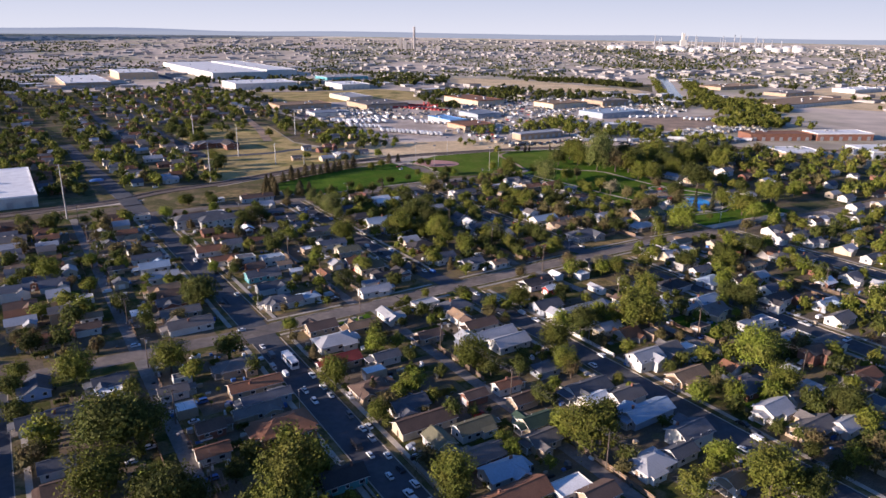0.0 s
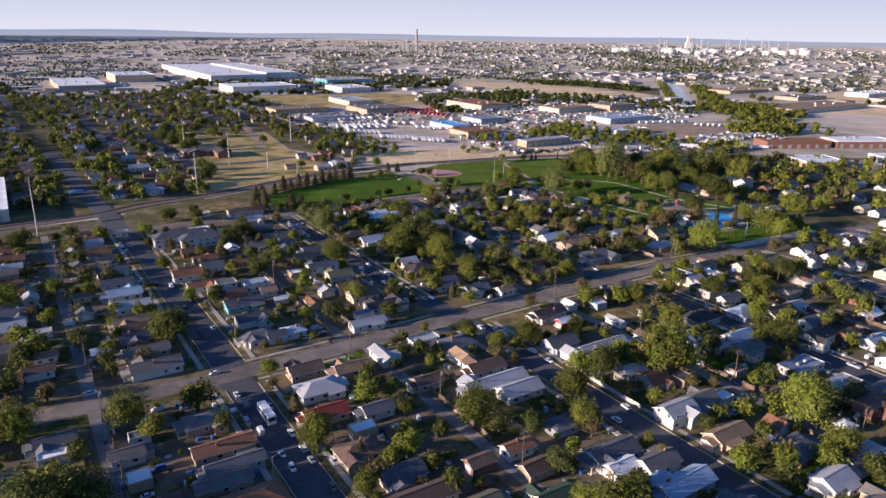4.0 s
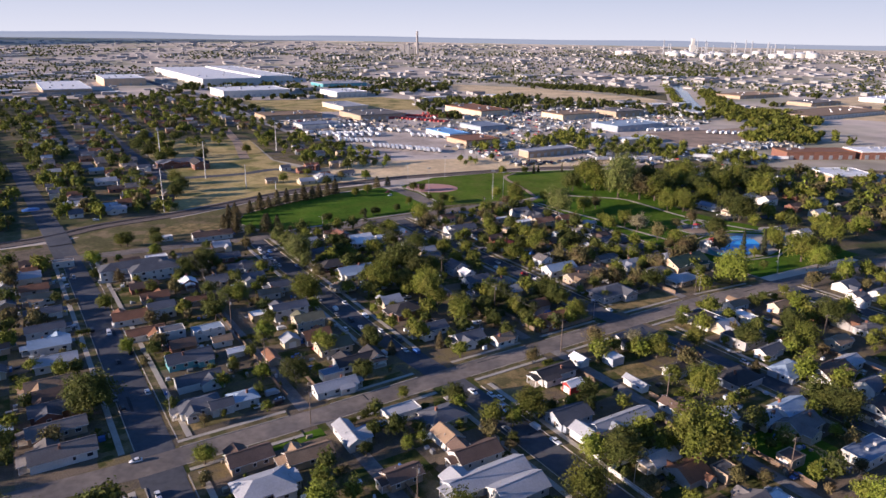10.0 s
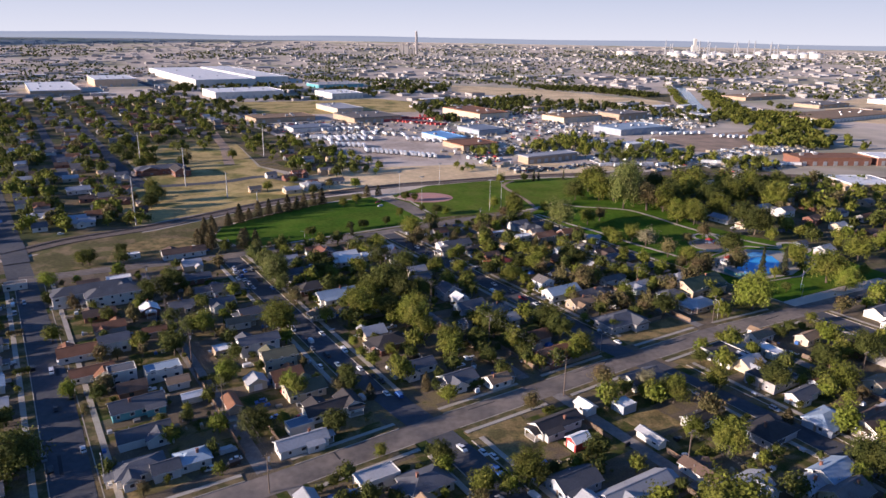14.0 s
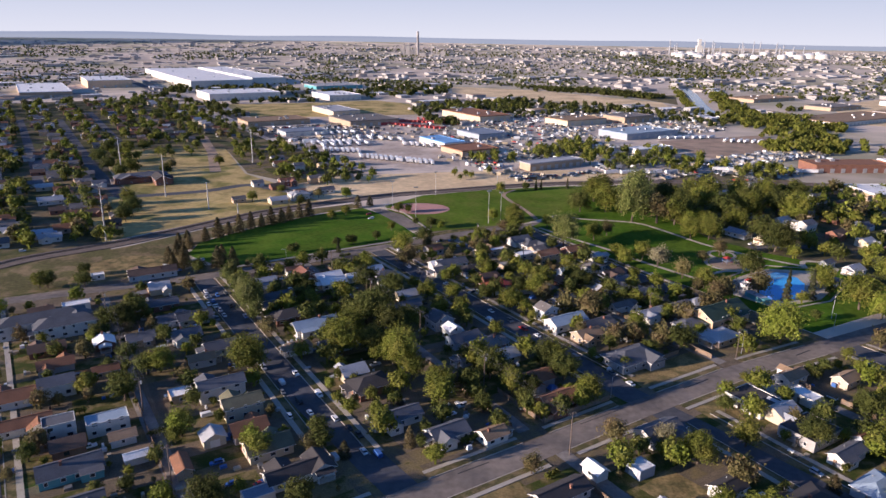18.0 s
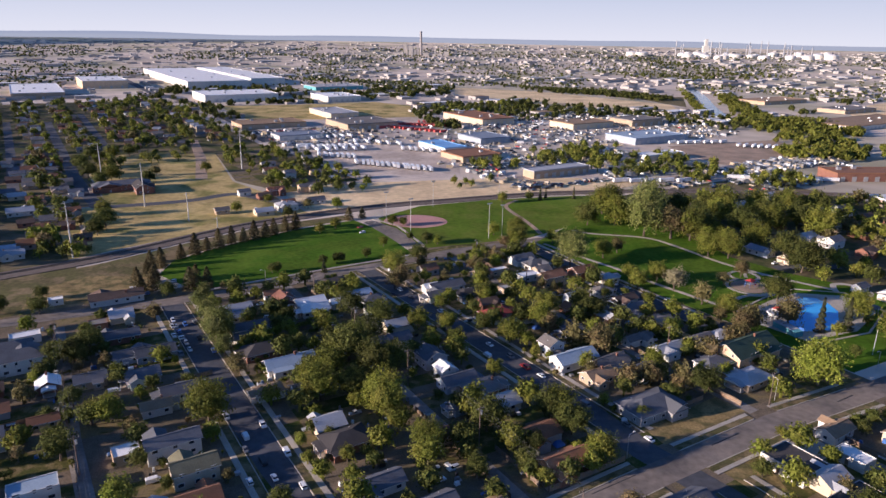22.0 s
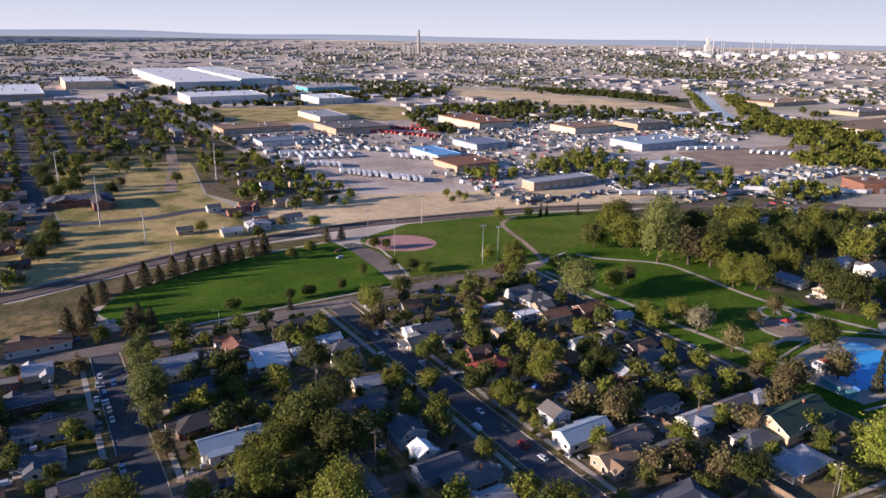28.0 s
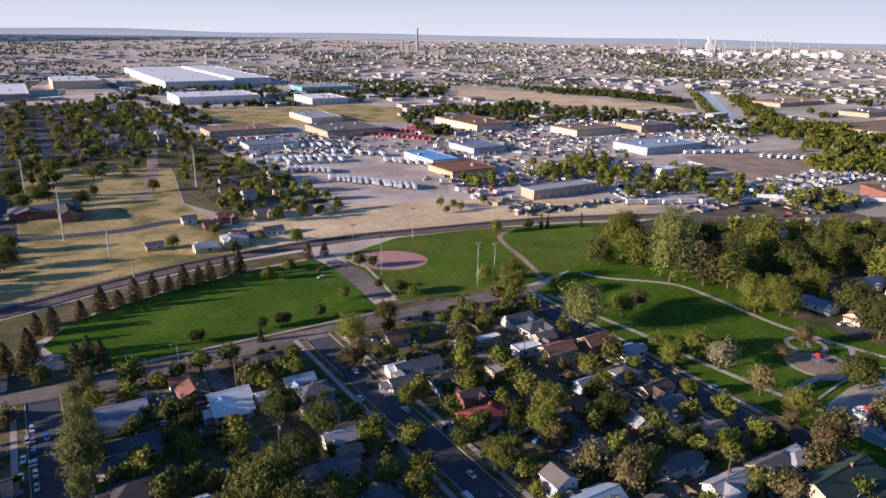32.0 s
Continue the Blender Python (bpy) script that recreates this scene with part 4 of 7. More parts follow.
house(364.1, 173.0, 7.5, 4.8, "u", "white", "white", 2.52)
house(90.6, 173.6, 8.3, 4.8, "u", "slate", "white", 2.52)
house(328.5, 174.2, 10, 5.4, "u", "slate", "white", 2.52)
house(245.4, 176.3, 10, 4.1, "u", "slate", "white", 2.52)
house(50.2, 177.0, 14.3, 5.3, "u", "rust", "tan", 2.52)
house(129.9, 178.3, 11.6, 6.1, "u", "brown", "white", 2.52)
house(77.7, 178.7, 11.6, 6.1, "u", "red", "tan", 2.52)
house(161.6, 179.9, 10.8, 6.8, "u", "slate", "bluegrey", 2.52)
house(110.4, 179.9, 8.3, 4.8, "u", "brown", "tan", 2.52)
house(208.3, 182.8, 7.5, 4.8, "u", "black", "white", 2.52)
house(191.6, 183.8, 7.5, 2.7, "v", "lightgrey", "white", 2.07)
house(316.9, 183.9, 5, 4.1, "u", "slate", "white", 3.15)
house(29.6, 185.7, 7.5, 4.8, "u", "grey", "white", 2.52)
house(370.1, 186.0, 8.3, 6.8, "h", "grey", "tan", 2.52)
house(392.4, 186.3, 7.5, 5.4, "u", "grey", "white", 2.52)
house(-1.0, 187.6, 14.3, 6.1, "u", "slate", "white", 2.52)
house(247.5, 187.0, 12.5, 10.0, "f", "black", "grey", 2.8)
house(128.1, 188.3, 6.6, 5.4, "v", "tan", "white", 2.52)
house(321.6, 188.9, 6.6, 4.8, "u", "grey", "white", 2.52)
house(49.3, 191.6, 10, 6.8, "h", "grey", "tan", 2.52)
house(174.0, 191.8, 5, 3.4, "u", "white", "redpaint", 2.7)
house(81.6, 192.3, 12.4, 8.2, "h", "lightgrey", "white", 2.52)
house(33.7, 193.3, 5, 3.4, "f", "slate", "white", 2.16)
house(14.7, 194.5, 6.6, 3.1, "f", "white", "white", 2.25)
house(365.9, 195.0, 7.5, 4.8, "u", "brown", "white", 2.52)
house(271.5, 207.5, 9.4, 4.8, "u", "tan", "white", 2.52)
house(132.3, 197.1, 10.8, 7.5, "h", "slate", "white", 2.52)
house(284.4, 198.0, 7.5, 4.8, "u", "tan", "cream", 2.52)
house(264.0, 198.6, 5.0, 8.0, "f", "white", "white", 2.5)
house(95.0, 198.9, 10.8, 5.4, "u", "tan", "tan", 2.34)
house(15.6, 200.8, 9.1, 5.4, "u", "slate", "blue", 2.52)
house(174.4, 200.9, 13.3, 5.4, "u", "black", "white", 2.52)
house(106.9, 201.7, 10.8, 4.1, "v", "lightgrey", "white", 2.52)
house(248.8, 204.5, 10, 11.5, "f", "black", "white", 2.9)
house(187.4, 203.5, 5, 3.4, "v", "white", "white", 2.34)
house(123.7, 204.6, 10, 4.8, "f", "lightgrey", "white", 2.7)
house(82.3, 205.0, 10, 6.1, "u", "brown", "tan", 2.52)
house(213.0, 206.9, 11.6, 6.8, "u", "slate", "white", 2.52)
house(-2.3, 207.9, 8.3, 6.1, "v", "slate", "blue", 2.52)
house(438.8, 217.5, 10, 6.1, "u", "slate", "white", 2.52)
house(114.1, 226.8, 12.4, 4.8, "u", "lightgrey", "white", 2.52)
house(175.3, 228.1, 6.6, 4.8, "u", "tan", "white", 2.34)
house(44.6, 230.0, 14.3, 6.8, "u", "grey", "white", 2.52)
house(83.1, 232.7, 5.8, 4.8, "u", "slate", "white", 2.52)
house(201.5, 232.9, 12.4, 7.5, "u", "rust", "brick", 2.34)
house(89.4, 233.6, 7.5, 5.4, "h", "lightblue", "white", 2.52)
house(165.7, 234.6, 10, 6.1, "u", "slate", "white", 2.52)
house(116.7, 235.2, 6.6, 4.1, "f", "bluegrey", "white", 2.16)
house(78.0, 235.8, 10.8, 6.8, "h", "slate", "white", 2.52)
house(277.9, 237.3, 11.6, 7.5, "h", "lightgrey", "tan", 2.52)
house(125.8, 238.3, 12.4, 5.4, "u", "black", "white", 2.52)
house(132.4, 238.9, 7.5, 5.4, "v", "black", "white", 2.52)
house(239.0, 240.9, 16.8, 9.9, "h", "slate", "grey", 2.88)
house(2.8, 241.4, 14.3, 6.1, "u", "rust", "tan", 2.52)
house(44.2, 242.6, 13.3, 5.4, "u", "grey", "tan", 2.52)
house(293.0, 250.0, 21, 11, "u", "green", "brickcream", 3.6)
house(14.7, 244.7, 7.5, 4.8, "u", "brown", "white", 2.52)
house(158.7, 247.8, 11.6, 5.4, "u", "slate", "white", 2.52)
house(276.3, 249.6, 10, 6.1, "h", "slate", "white", 2.52)
house(81.4, 250.7, 12.4, 6.1, "u", "slate", "white", 2.52)
house(124.5, 252.1, 10.8, 6.8, "u", "olive", "cream", 2.52)
house(390.5, 253.6, 8.3, 5.4, "u", "lightgrey", "white", 2.52)
house(44.7, 253.7, 12.4, 6.1, "u", "slate", "brick", 2.52)
house(16.8, 254.3, 6.6, 4.1, "u", "tan", "white", 2.52)
house(104.7, 254.9, 7.5, 3.4, "v", "rust", "tan", 2.16)
house(253.0, 256.9, 10, 5.4, "u", "slate", "white", 2.52)
house(238.9, 261.3, 9.1, 6.1, "u", "tan", "tan", 2.52)
house(295.6, 261.6, 8.3, 5.4, "h", "lightgrey", "white", 2.52)
house(272.2, 263.5, 11.6, 4.8, "u", "lightgrey", "white", 2.52)
house(96.2, 264.2, 5, 2.7, "u", "white", "white", 2.16)
house(388.2, 264.3, 6.6, 4.1, "u", "slate", "bluegrey", 2.52)
house(247.2, 265.8, 12.4, 6.1, "u", "grey", "white", 2.7)
house(82.3, 266.5, 13.3, 6.8, "u", "slate", "teal", 2.52)
house(159.8, 267.8, 11.6, 8.2, "h", "black", "brick", 2.52)
house(44.1, 268.5, 11.6, 6.1, "u", "tan", "bluegrey", 2.7)
house(4.9, 271.2, 6.6, 4.1, "u", "tan", "white", 2.52)
house(204.6, 272.4, 10.8, 7.5, "h", "grey", "brick", 2.52)
house(124.3, 273.1, 10, 6.1, "u", "olive", "cream", 4.05)
house(240.0, 273.3, 14.3, 6.8, "u", "lightblue", "white", 2.88)
house(268.8, 274.3, 10, 4.1, "u", "grey", "white", 2.52)
house(94.7, 274.9, 5.8, 4.1, "u", "tan", "white", 2.25)
house(17.1, 275.7, 5.8, 4.1, "f", "lightgrey", "white", 2.16)
house(-3.7, 277.6, 10, 6.1, "u", "brown", "tan", 2.52)
house(200.6, 279.7, 10.8, 6.1, "u", "slate", "bluegrey", 2.52)
house(238.4, 282.5, 5.8, 6.1, "v", "grey", "bluegrey", 4.5)
house(92.3, 283.1, 10, 5.4, "f", "lightblue", "white", 3.6)
house(46.9, 284.3, 11.6, 6.1, "u", "lightgrey", "white", 2.7)
house(122.0, 285.6, 12.4, 5.4, "u", "slate", "white", 4.5)
house(81.5, 286.0, 7.5, 5.4, "f", "slate", "white", 4.5)
house(200.2, 286.2, 5, 4.8, "v", "white", "white", 3.6)
house(252.5, 289.0, 9.1, 6.1, "u", "slate", "bluegrey", 2.52)
house(74.3, 293.2, 11.6, 5.4, "u", "rust", "white", 2.52)
house(201.1, 296.0, 7.5, 7.5, "v", "slate", "bluegrey", 3.6)
house(161.7, 297.3, 10, 5.4, "u", "slate", "bluegrey", 2.52)
house(46.2, 298.8, 11.6, 6.1, "u", "lightblue", "white", 2.7)
house(151.0, 301.4, 7.5, 5.4, "h", "tan", "white", 2.52)
house(291.5, 302.5, 10, 5.4, "u", "brown", "white", 2.52)
house(4.2, 304.2, 11.6, 6.1, "u", "slate", "brick", 2.52)
house(267.8, 306.6, 5, 5.4, "v", "rust", "brick", 2.16)
house(248.8, 308.1, 9.1, 4.8, "u", "red", "white", 2.34)
house(122.0, 308.2, 7.5, 4.8, "u", "tan", "white", 2.52)
house(72.2, 309.9, 11.6, 6.8, "u", "rust", "white", 2.52)
house(45.6, 313.1, 11.6, 5.4, "u", "slate", "white", 2.52)
house(275.2, 313.8, 5.8, 4.1, "u", "lightblue", "bluegrey", 3.15)
house(129.3, 314.0, 10, 6.1, "u", "slate", "bluegrey", 2.52)
house(291.2, 314.1, 7.5, 6.1, "h", "grey", "white", 2.52)
house(196.4, 314.4, 13.3, 4.8, "u", "slate", "white", 2.7)
house(161.7, 314.5, 15.1, 6.8, "u", "lightblue", "white", 2.88)
house(240.3, 315.2, 11.6, 6.8, "h", "red", "white", 2.7)
house(202.9, 318.1, 5.8, 3.4, "u", "tan", "tan", 2.52)
house(396.5, 316.0, 11.6, 6.1, "v", "bluegrey", "white", 2.52)
house(304.1, 324.1, 7.5, 6.1, "h", "lightgrey", "white", 2.52)
house(-2.9, 324.4, 8.3, 5.4, "u", "tan", "tan", 2.52)
house(157.5, 328.3, 12.4, 8.2, "h", "black", "brick", 2.52)
house(121.8, 328.9, 9.1, 6.1, "u", "slate", "white", 2.52)
house(46.0, 329.4, 11.6, 5.4, "u", "slate", "white", 2.52)
house(296.5, 331.9, 10, 6.1, "u", "rust", "brick", 4.5)
house(280.9, 333.1, 10.8, 6.1, "u", "rust", "tan", 4.5)
house(108.4, 333.7, 8.3, 5.4, "u", "slate", "tan", 2.52)
house(242.5, 337.4, 10, 6.8, "h", "black", "bluegrey", 2.52)
house(156.1, 339.7, 8.3, 4.8, "u", "slate", "white", 2.52)
house(491.2, 339.8, 8.3, 5.4, "u", "white", "white", 2.52)
house(230.6, 341.8, 8.3, 5.4, "u", "slate", "white", 2.52)
house(276.2, 342.4, 9.1, 4.8, "f", "white", "white", 2.7)
house(127.8, 343.0, 11.6, 6.1, "u", "slate", "bluegrey", 2.52)
house(121.3, 344.8, 10.8, 5.4, "u", "slate", "bluegrey", 2.52)
house(46.2, 346.1, 8.3, 5.4, "u", "tan", "white", 2.52)
house(159.5, 347.5, 13.3, 5.4, "u", "slate", "white", 2.52)
house(239.2, 348.7, 14.3, 6.1, "u", "slate", "white", 2.52)
house(207.0, 350.2, 9.1, 6.1, "h", "slate", "bluegrey", 2.52)
house(233.1, 350.7, 5.8, 4.1, "u", "white", "white", 2.52)
house(184.3, 352.0, 10, 6.1, "u", "white", "white", 2.52)
house(289.4, 353.2, 11.6, 6.8, "h", "slate", "white", 2.52)
house(194.1, 353.8, 5, 4.1, "u", "white", "white", 2.52)
house(269.0, 354.3, 9.1, 3.4, "f", "white", "tan", 2.52)
house(88.9, 355.5, 20.2, 9.1, "h", "slate", "white", 4.5)
house(205.2, 357.8, 8.3, 4.8, "u", "lightblue", "white", 2.52)
house(185.2, 358.6, 10.8, 6.1, "u", "white", "white", 2.52)
house(156.9, 359.4, 11.6, 5.4, "u", "bluegrey", "white", 2.52)
house(119.5, 361.5, 12.4, 5.4, "u", "slate", "brick", 2.52)
house(81.6, 361.8, 26.9, 9.1, "h", "slate", "white", 4.86)
house(469.3, 363.2, 8.3, 5.4, "u", "rust", "white", 2.52)
house(177.0, 364.3, 6.6, 7.5, "v", "brick", "brick", 3.6)
house(158.7, 365.6, 12.4, 5.4, "u", "lightgrey", "white", 2.52)
house(441.6, 372.7, 10, 5.4, "u", "slate", "bluegrey", 2.52)
house(519.0, 374.3, 11.6, 6.1, "u", "tan", "white", 2.52)
house(200.8, 374.8, 11.6, 6.8, "h", "black", "brick", 2.52)
house(93.1, 376.4, 9.1, 4.8, "f", "white", "white", 2.52)
house(57.0, 389.2, 8.3, 4.1, "f", "grey", "white", 2.52)
house(123.8, 400.0, 18.5, 6.4, "u", "brown", "white", 2.52)
house(103.8, 408.2, 5, 3.4, "f", "white", "white", 2.16)
house(227.5, 505.9, 11.6, 8.2, "h", "lightgrey", "white", 3.6)
house(249.0, 513.9, 10, 5.4, "u", "slate", "white", 2.52)
house(192.9, 514.6, 7.5, 4.8, "u", "grey", "tan", 2.52)
house(234.7, 546.5, 10, 6.1, "u", "brick", "brick", 3.6)
house(153.0, 606.0, 34, 10, "h", "slate", "brick", 4.2)
house(163.0, 594.0, 18, 9, "v", "black", "brick", 4.2)
house(95.7, 563.0, 13, 7, "u", "lightgrey", "white", 2.7)
house(112.0, 537.0, 16, 7, "u", "grey", "tan", 2.7)
house(87.2, 487.0, 10, 6, "u", "lightblue", "white", 2.6)
house(90.5, 478.0, 10, 5.4, "u", "lightgrey", "white", 2.6)
house(398.0, 302.0, 10, 6, "u", "tan", "cream", 2.6)

# house rows of the outlying blocks, seen only from far
def clear(u, v, r):
    return all(abs(u - a) > r + s - 1.0 or abs(v - b) > 7 for a, b, s in BUILT)


ROWS = {"slate": Geo(), "grey": Geo(), "brown": Geo(), "lightgrey": Geo(), "rust": Geo()}


def row(u, v0, v1, step):
    v = v0
    while v < v1:
        L, B, h = rnd.uniform(3.4, 5.2), rnd.uniform(2.6, 3.6), rnd.choice((2.3, 2.5, 2.6, 2.8, 4.2))
        a, b = u + rnd.uniform(-1, 1) * (1.5 if v < 440 else 8), v + rnd.uniform(-1, 1)
        v += step + rnd.uniform(-1, 2)
        if not clear(a, b, L):
            continue
        BUILT.append((a, b, L))
        g = ROWS[rnd.choice(list(ROWS))]
        top, o = h + B * 0.52, 0.4
        P = lambda x, y, z: tuple(W(a + x, b + y, z))
        for s in (-1, 1):
            g.face([P(s * L, -s * y, z) for y, z in ((-B, 0), (B, 0), (B, h), (0, top), (-B, h))][::-1], 1)
            g.face([P(-L, s * B, 0), P(L, s * B, 0), P(L, s * B, h), P(-L, s * B, h)][::-s], 1)
            e = [P(-L - o, s * (B + o), h - 0.2), P(L + o, s * (B + o), h - 0.2), P(L + o, 0, top + 0.1), P(-L - o, 0, top + 0.1)]
            g.face(e[::s * -1])
            x = rnd.uniform(-0.5, 0.5) * L
            if rnd.random() < 0.55:
                w, d, z = L * 0.4, rnd.uniform(1.4, 2.6), h - 0.2
                x = rnd.choice((-1, 1)) * (L - w) * 0.9
                y, t = s * (B + d), z + w * 0.5
                g.face([P(x - w, y, 0), P(x + w, y, 0), P(x + w, y, z), P(x, y, t), P(x - w, y, z)][::-s], 1)
                for k in (-1, 1):
                    g.face([P(x + k * w, y, 0), P(x + k * w, s * B, 0), P(x + k * w, s * B, z), P(x + k * w, y, z)], 1)
                    g.face([P(x + k * (w + 0.3), y + s * 0.3, z - 0.12), P(x, y + s * 0.3, t + 0.1), P(x, s * B * 0.3, t + 0.1), P(x + k * (w + 0.3), s * B * 0.7, z - 0.12)])
                continue
            g.face([P(x, s * (B + 0.02), 0.9), P(x + 1.2, s * (B + 0.02), 0.9), P(x + 1.2, s * (B + 0.02), 2.0), P(x, s * (B + 0.02), 2.0)][::-s], 2)
            g.face([P(s * (L + 0.02), -0.6 * s, 0.9), P(s * (L + 0.02), 0.6 * s, 0.9), P(s * (L + 0.02), 0.6 * s, 2.0), P(s * (L + 0.02), -0.6 * s, 2.0)], 2)


for u in (-60, -32, 2):
    row(u, 66, 206, 11)
for u in (-60, -30, -4, 10, 44):
    row(u, 238, 400, 11)
for u in (83, 124, 160, 204, 243, 287):
    row(u, 246, 380, 15)
for u in (83, 128, 168, 208):
    row(u, 60, 150, 14)
for u in (-60, -32, 2, 40, 83, 128, 168, 208, 250, 291, 330):
    row(u, -60, 58, 13)
for u in (250, 291, 330, 374, 412):
    row(u, 70, 204, 12)
for u in (440, 470, 510):
    row(u, 90, 390, 15)
for u in (-20, 24, 72, 98, 119):
    row(u, 570 if u < 0 else 480, 760, 13)
for u in (-50, -15, 20, 72, 112, 148, 186, 222, 258):
    row(u, 775, 1205, 15)
for u, v in ((214, 501), (227, 514), (235, 504), (247, 517), (256, 519), (226, 540), (222, 553)):
    row(u, v, v + 2, 9)
for u in (255, 285):
    row(u, 545, 650, 24)
for (key, g), side in zip(ROWS.items(), ("white", "tan", "brick", "cream", "grey")):
    tagged(part("outlying_houses", g, (ROOF[key], WALL[side], M["glass"])), f"rows of small gabled houses under {COLOUR[key]} roofs", "houses", kind="stuff")


# ---- trees ----
def clump_mesh(name, seed, lobes, spread, flat, leaves, size, material, cone=0.0, core=2):
    """A crown of about unit radius: boughs swell out of a dense heart, and small bent leaf clumps cover them, with gaps and a ragged outline."""
    r = np.random.default_rng(seed)

    def unit(k):
        d = r.normal(size=(k, 3))
        return d / np.linalg.norm(d, axis=1)[:, None]

    if cone:
        k = int(leaves)
        z = r.random(k) ** 1.15
        a = r.random(k) * math.tau
        tier = 0.72 + 0.28 * np.sin(z * 40)
        rad = (1 - z ** (1.0 if cone < 0.7 else 2.2)) * min(cone, 0.62) * tier * (0.55 + 0.45 * np.sqrt(r.random(k))) + 0.02
        p = np.stack([rad * np.cos(a), rad * np.sin(a), z * 3.0 - 1.25], 1)
        o = np.stack([np.cos(a), np.sin(a), np.full(k, -0.25)], 1)
        heart, hf = np.zeros((0, 3)), []
    else:
        bough = unit(lobes)
        bough[:, 2] = bough[:, 2] * 0.8 + 0.12
        bough /= np.linalg.norm(bough, axis=1)[:, None]
        swell, sharp = r.uniform(0.2, 0.6, lobes) * spread / 0.66, r.uniform(7, 26, lobes)

        def reach(d):
            return 0.46 + np.max(swell * np.exp((d @ bough.T - 1) * sharp), axis=1) + 0.12 * np.sin(d @ np.array([9.0, 4, 7])) * np.sin(d @ np.array([-5.0, 8, 6]))

        d = unit(int(leaves * 1.2))
        d = d[d[:, 2] > -0.72][: int(leaves)]
        k = len(d)
        shape = np.array([1, 1, 0.92 * flat])
        far = reach(d) * (0.74 + 0.36 * r.random(k))
        stray = r.random(k) < 0.08
        far[stray] *= r.uniform(1.05, 1.22, stray.sum())
        p, o = d * far[:, None] * shape, d * 0.9
        ball = bmesh.new()
        bmesh.ops.create_icosphere(ball, subdivisions=core, radius=1)
        heart = np.array([v.co[:] for v in ball.verts])
        hf = [tuple(v.index for v in q.verts) for q in ball.faces]
        ball.free()
        heart = heart * (reach(heart) * r.uniform(0.55, 0.8, len(heart)))[:, None] * shape
        heart[:, 2] = np.maximum(heart[:, 2], -0.55 * flat)
    n = len(p)
    o = o + r.normal(size=(n, 3)) * 0.6 + (0, 0, 0.22)
    o /= np.linalg.norm(o, axis=1)[:, None]
    side = np.cross(o, r.normal(size=(n, 3)))
    side /= np.linalg.norm(side, axis=1)[:, None]
    top = np.cross(o, side)
    s = size * r.uniform(0.5, 1.4, (n, 1))
    v = np.stack([p - side * s - o * s * 0.3, p + side * s * 0.9, p + top * s * 1.7 - o * s * 0.4], 1).reshape(-1, 3)
    f = (np.arange(n * 3).reshape(-1, 3)).tolist() + [tuple(3 * n + q for q in t) for t in hf]
    me = bpy.data.meshes.new(name)
    me.from_pydata(v.tolist() + heart.tolist(), [], f)
    me.materials.append(material)
    me.update()
    return me


def trunk_mesh(name, seed, top, thick):
    """A tapered trunk that forks into limbs, in units of the crown's radius; the foot is at z = 0."""
    r = random.Random(seed)
    g = Geo()
    fork = Vector((r.uniform(-0.05, 0.05), r.uniform(-0.05, 0.05), top * 0.45))
    g.tube((0, 0, -0.05), fork, thick, thick * 0.7, 7)
    for k in range(5):
        a = k * math.tau / 5 + r.uniform(-0.4, 0.4)
        tip = fork + Vector((math.cos(a) * r.uniform(0.3, 0.55), math.sin(a) * r.uniform(0.3, 0.55), top * r.uniform(0.35, 0.6)))
        g.tube(fork - Vector((0, 0, 0.05)), tip, thick * 0.5, thick * 0.15, 5)
    return g.mesh(name, M["bark"])


CROWN = {}
for kind, lobes, spread, flat, leaves, size in (("d", 32, 0.72, 0.95, 2300, 0.05), ("m", 30, 0.74, 1.0, 2200, 0.05), ("l", 28, 0.7, 1.05, 2200, 0.05), ("o", 24, 0.74, 1.15, 1500, 0.046), ("w", 34, 0.7, 1.45, 2600, 0.05), ("p", 24, 0.72, 1.05, 1700, 0.044)):
    CROWN[kind] = [(clump_mesh("crown", 11 * k + ord(kind), lobes + k, spread, flat, leaves, size, LEAF[kind]), trunk_mesh("trunk", k, 1.2, 0.07)) for k in range(5)]
CROWN["c"] = [(clump_mesh("crown", 90 + k, 0, 0, 0, 2000, 0.062, LEAF["c"], cone=0.62), trunk_mesh("trunk", 60 + k, 1.0, 0.06)) for k in range(3)]
CROWN["b"] = [(clump_mesh("crown", 190 + k, 0, 0, 0, 2200, 0.06, LEAF["b"], cone=0.85), trunk_mesh("trunk", 70 + k, 1.0, 0.06)) for k in range(3)]
BIG = {k: [(clump_mesh("crown", 700 + 11 * j + ord(k), lobes, spread, flat, 4600, 0.036, LEAF[k]), trunk_mesh("trunk", 20 + j, 1.2, 0.06)) for j in range(3)] for k, lobes, spread, flat in (("d", 58, 0.76, 0.95), ("m", 54, 0.78, 1.0), ("l", 50, 0.74, 1.05), ("w", 60, 0.74, 1.4))}
KIND = {"b": "bushy brown-green conifer", "d": "dense dark green", "m": "broad green", "l": "bright yellow-green", "o": "thin olive-brown", "w": "tall drooping grey-green", "p": "pale silvery", "c": "narrow dark conifer"}
PLANTED = []


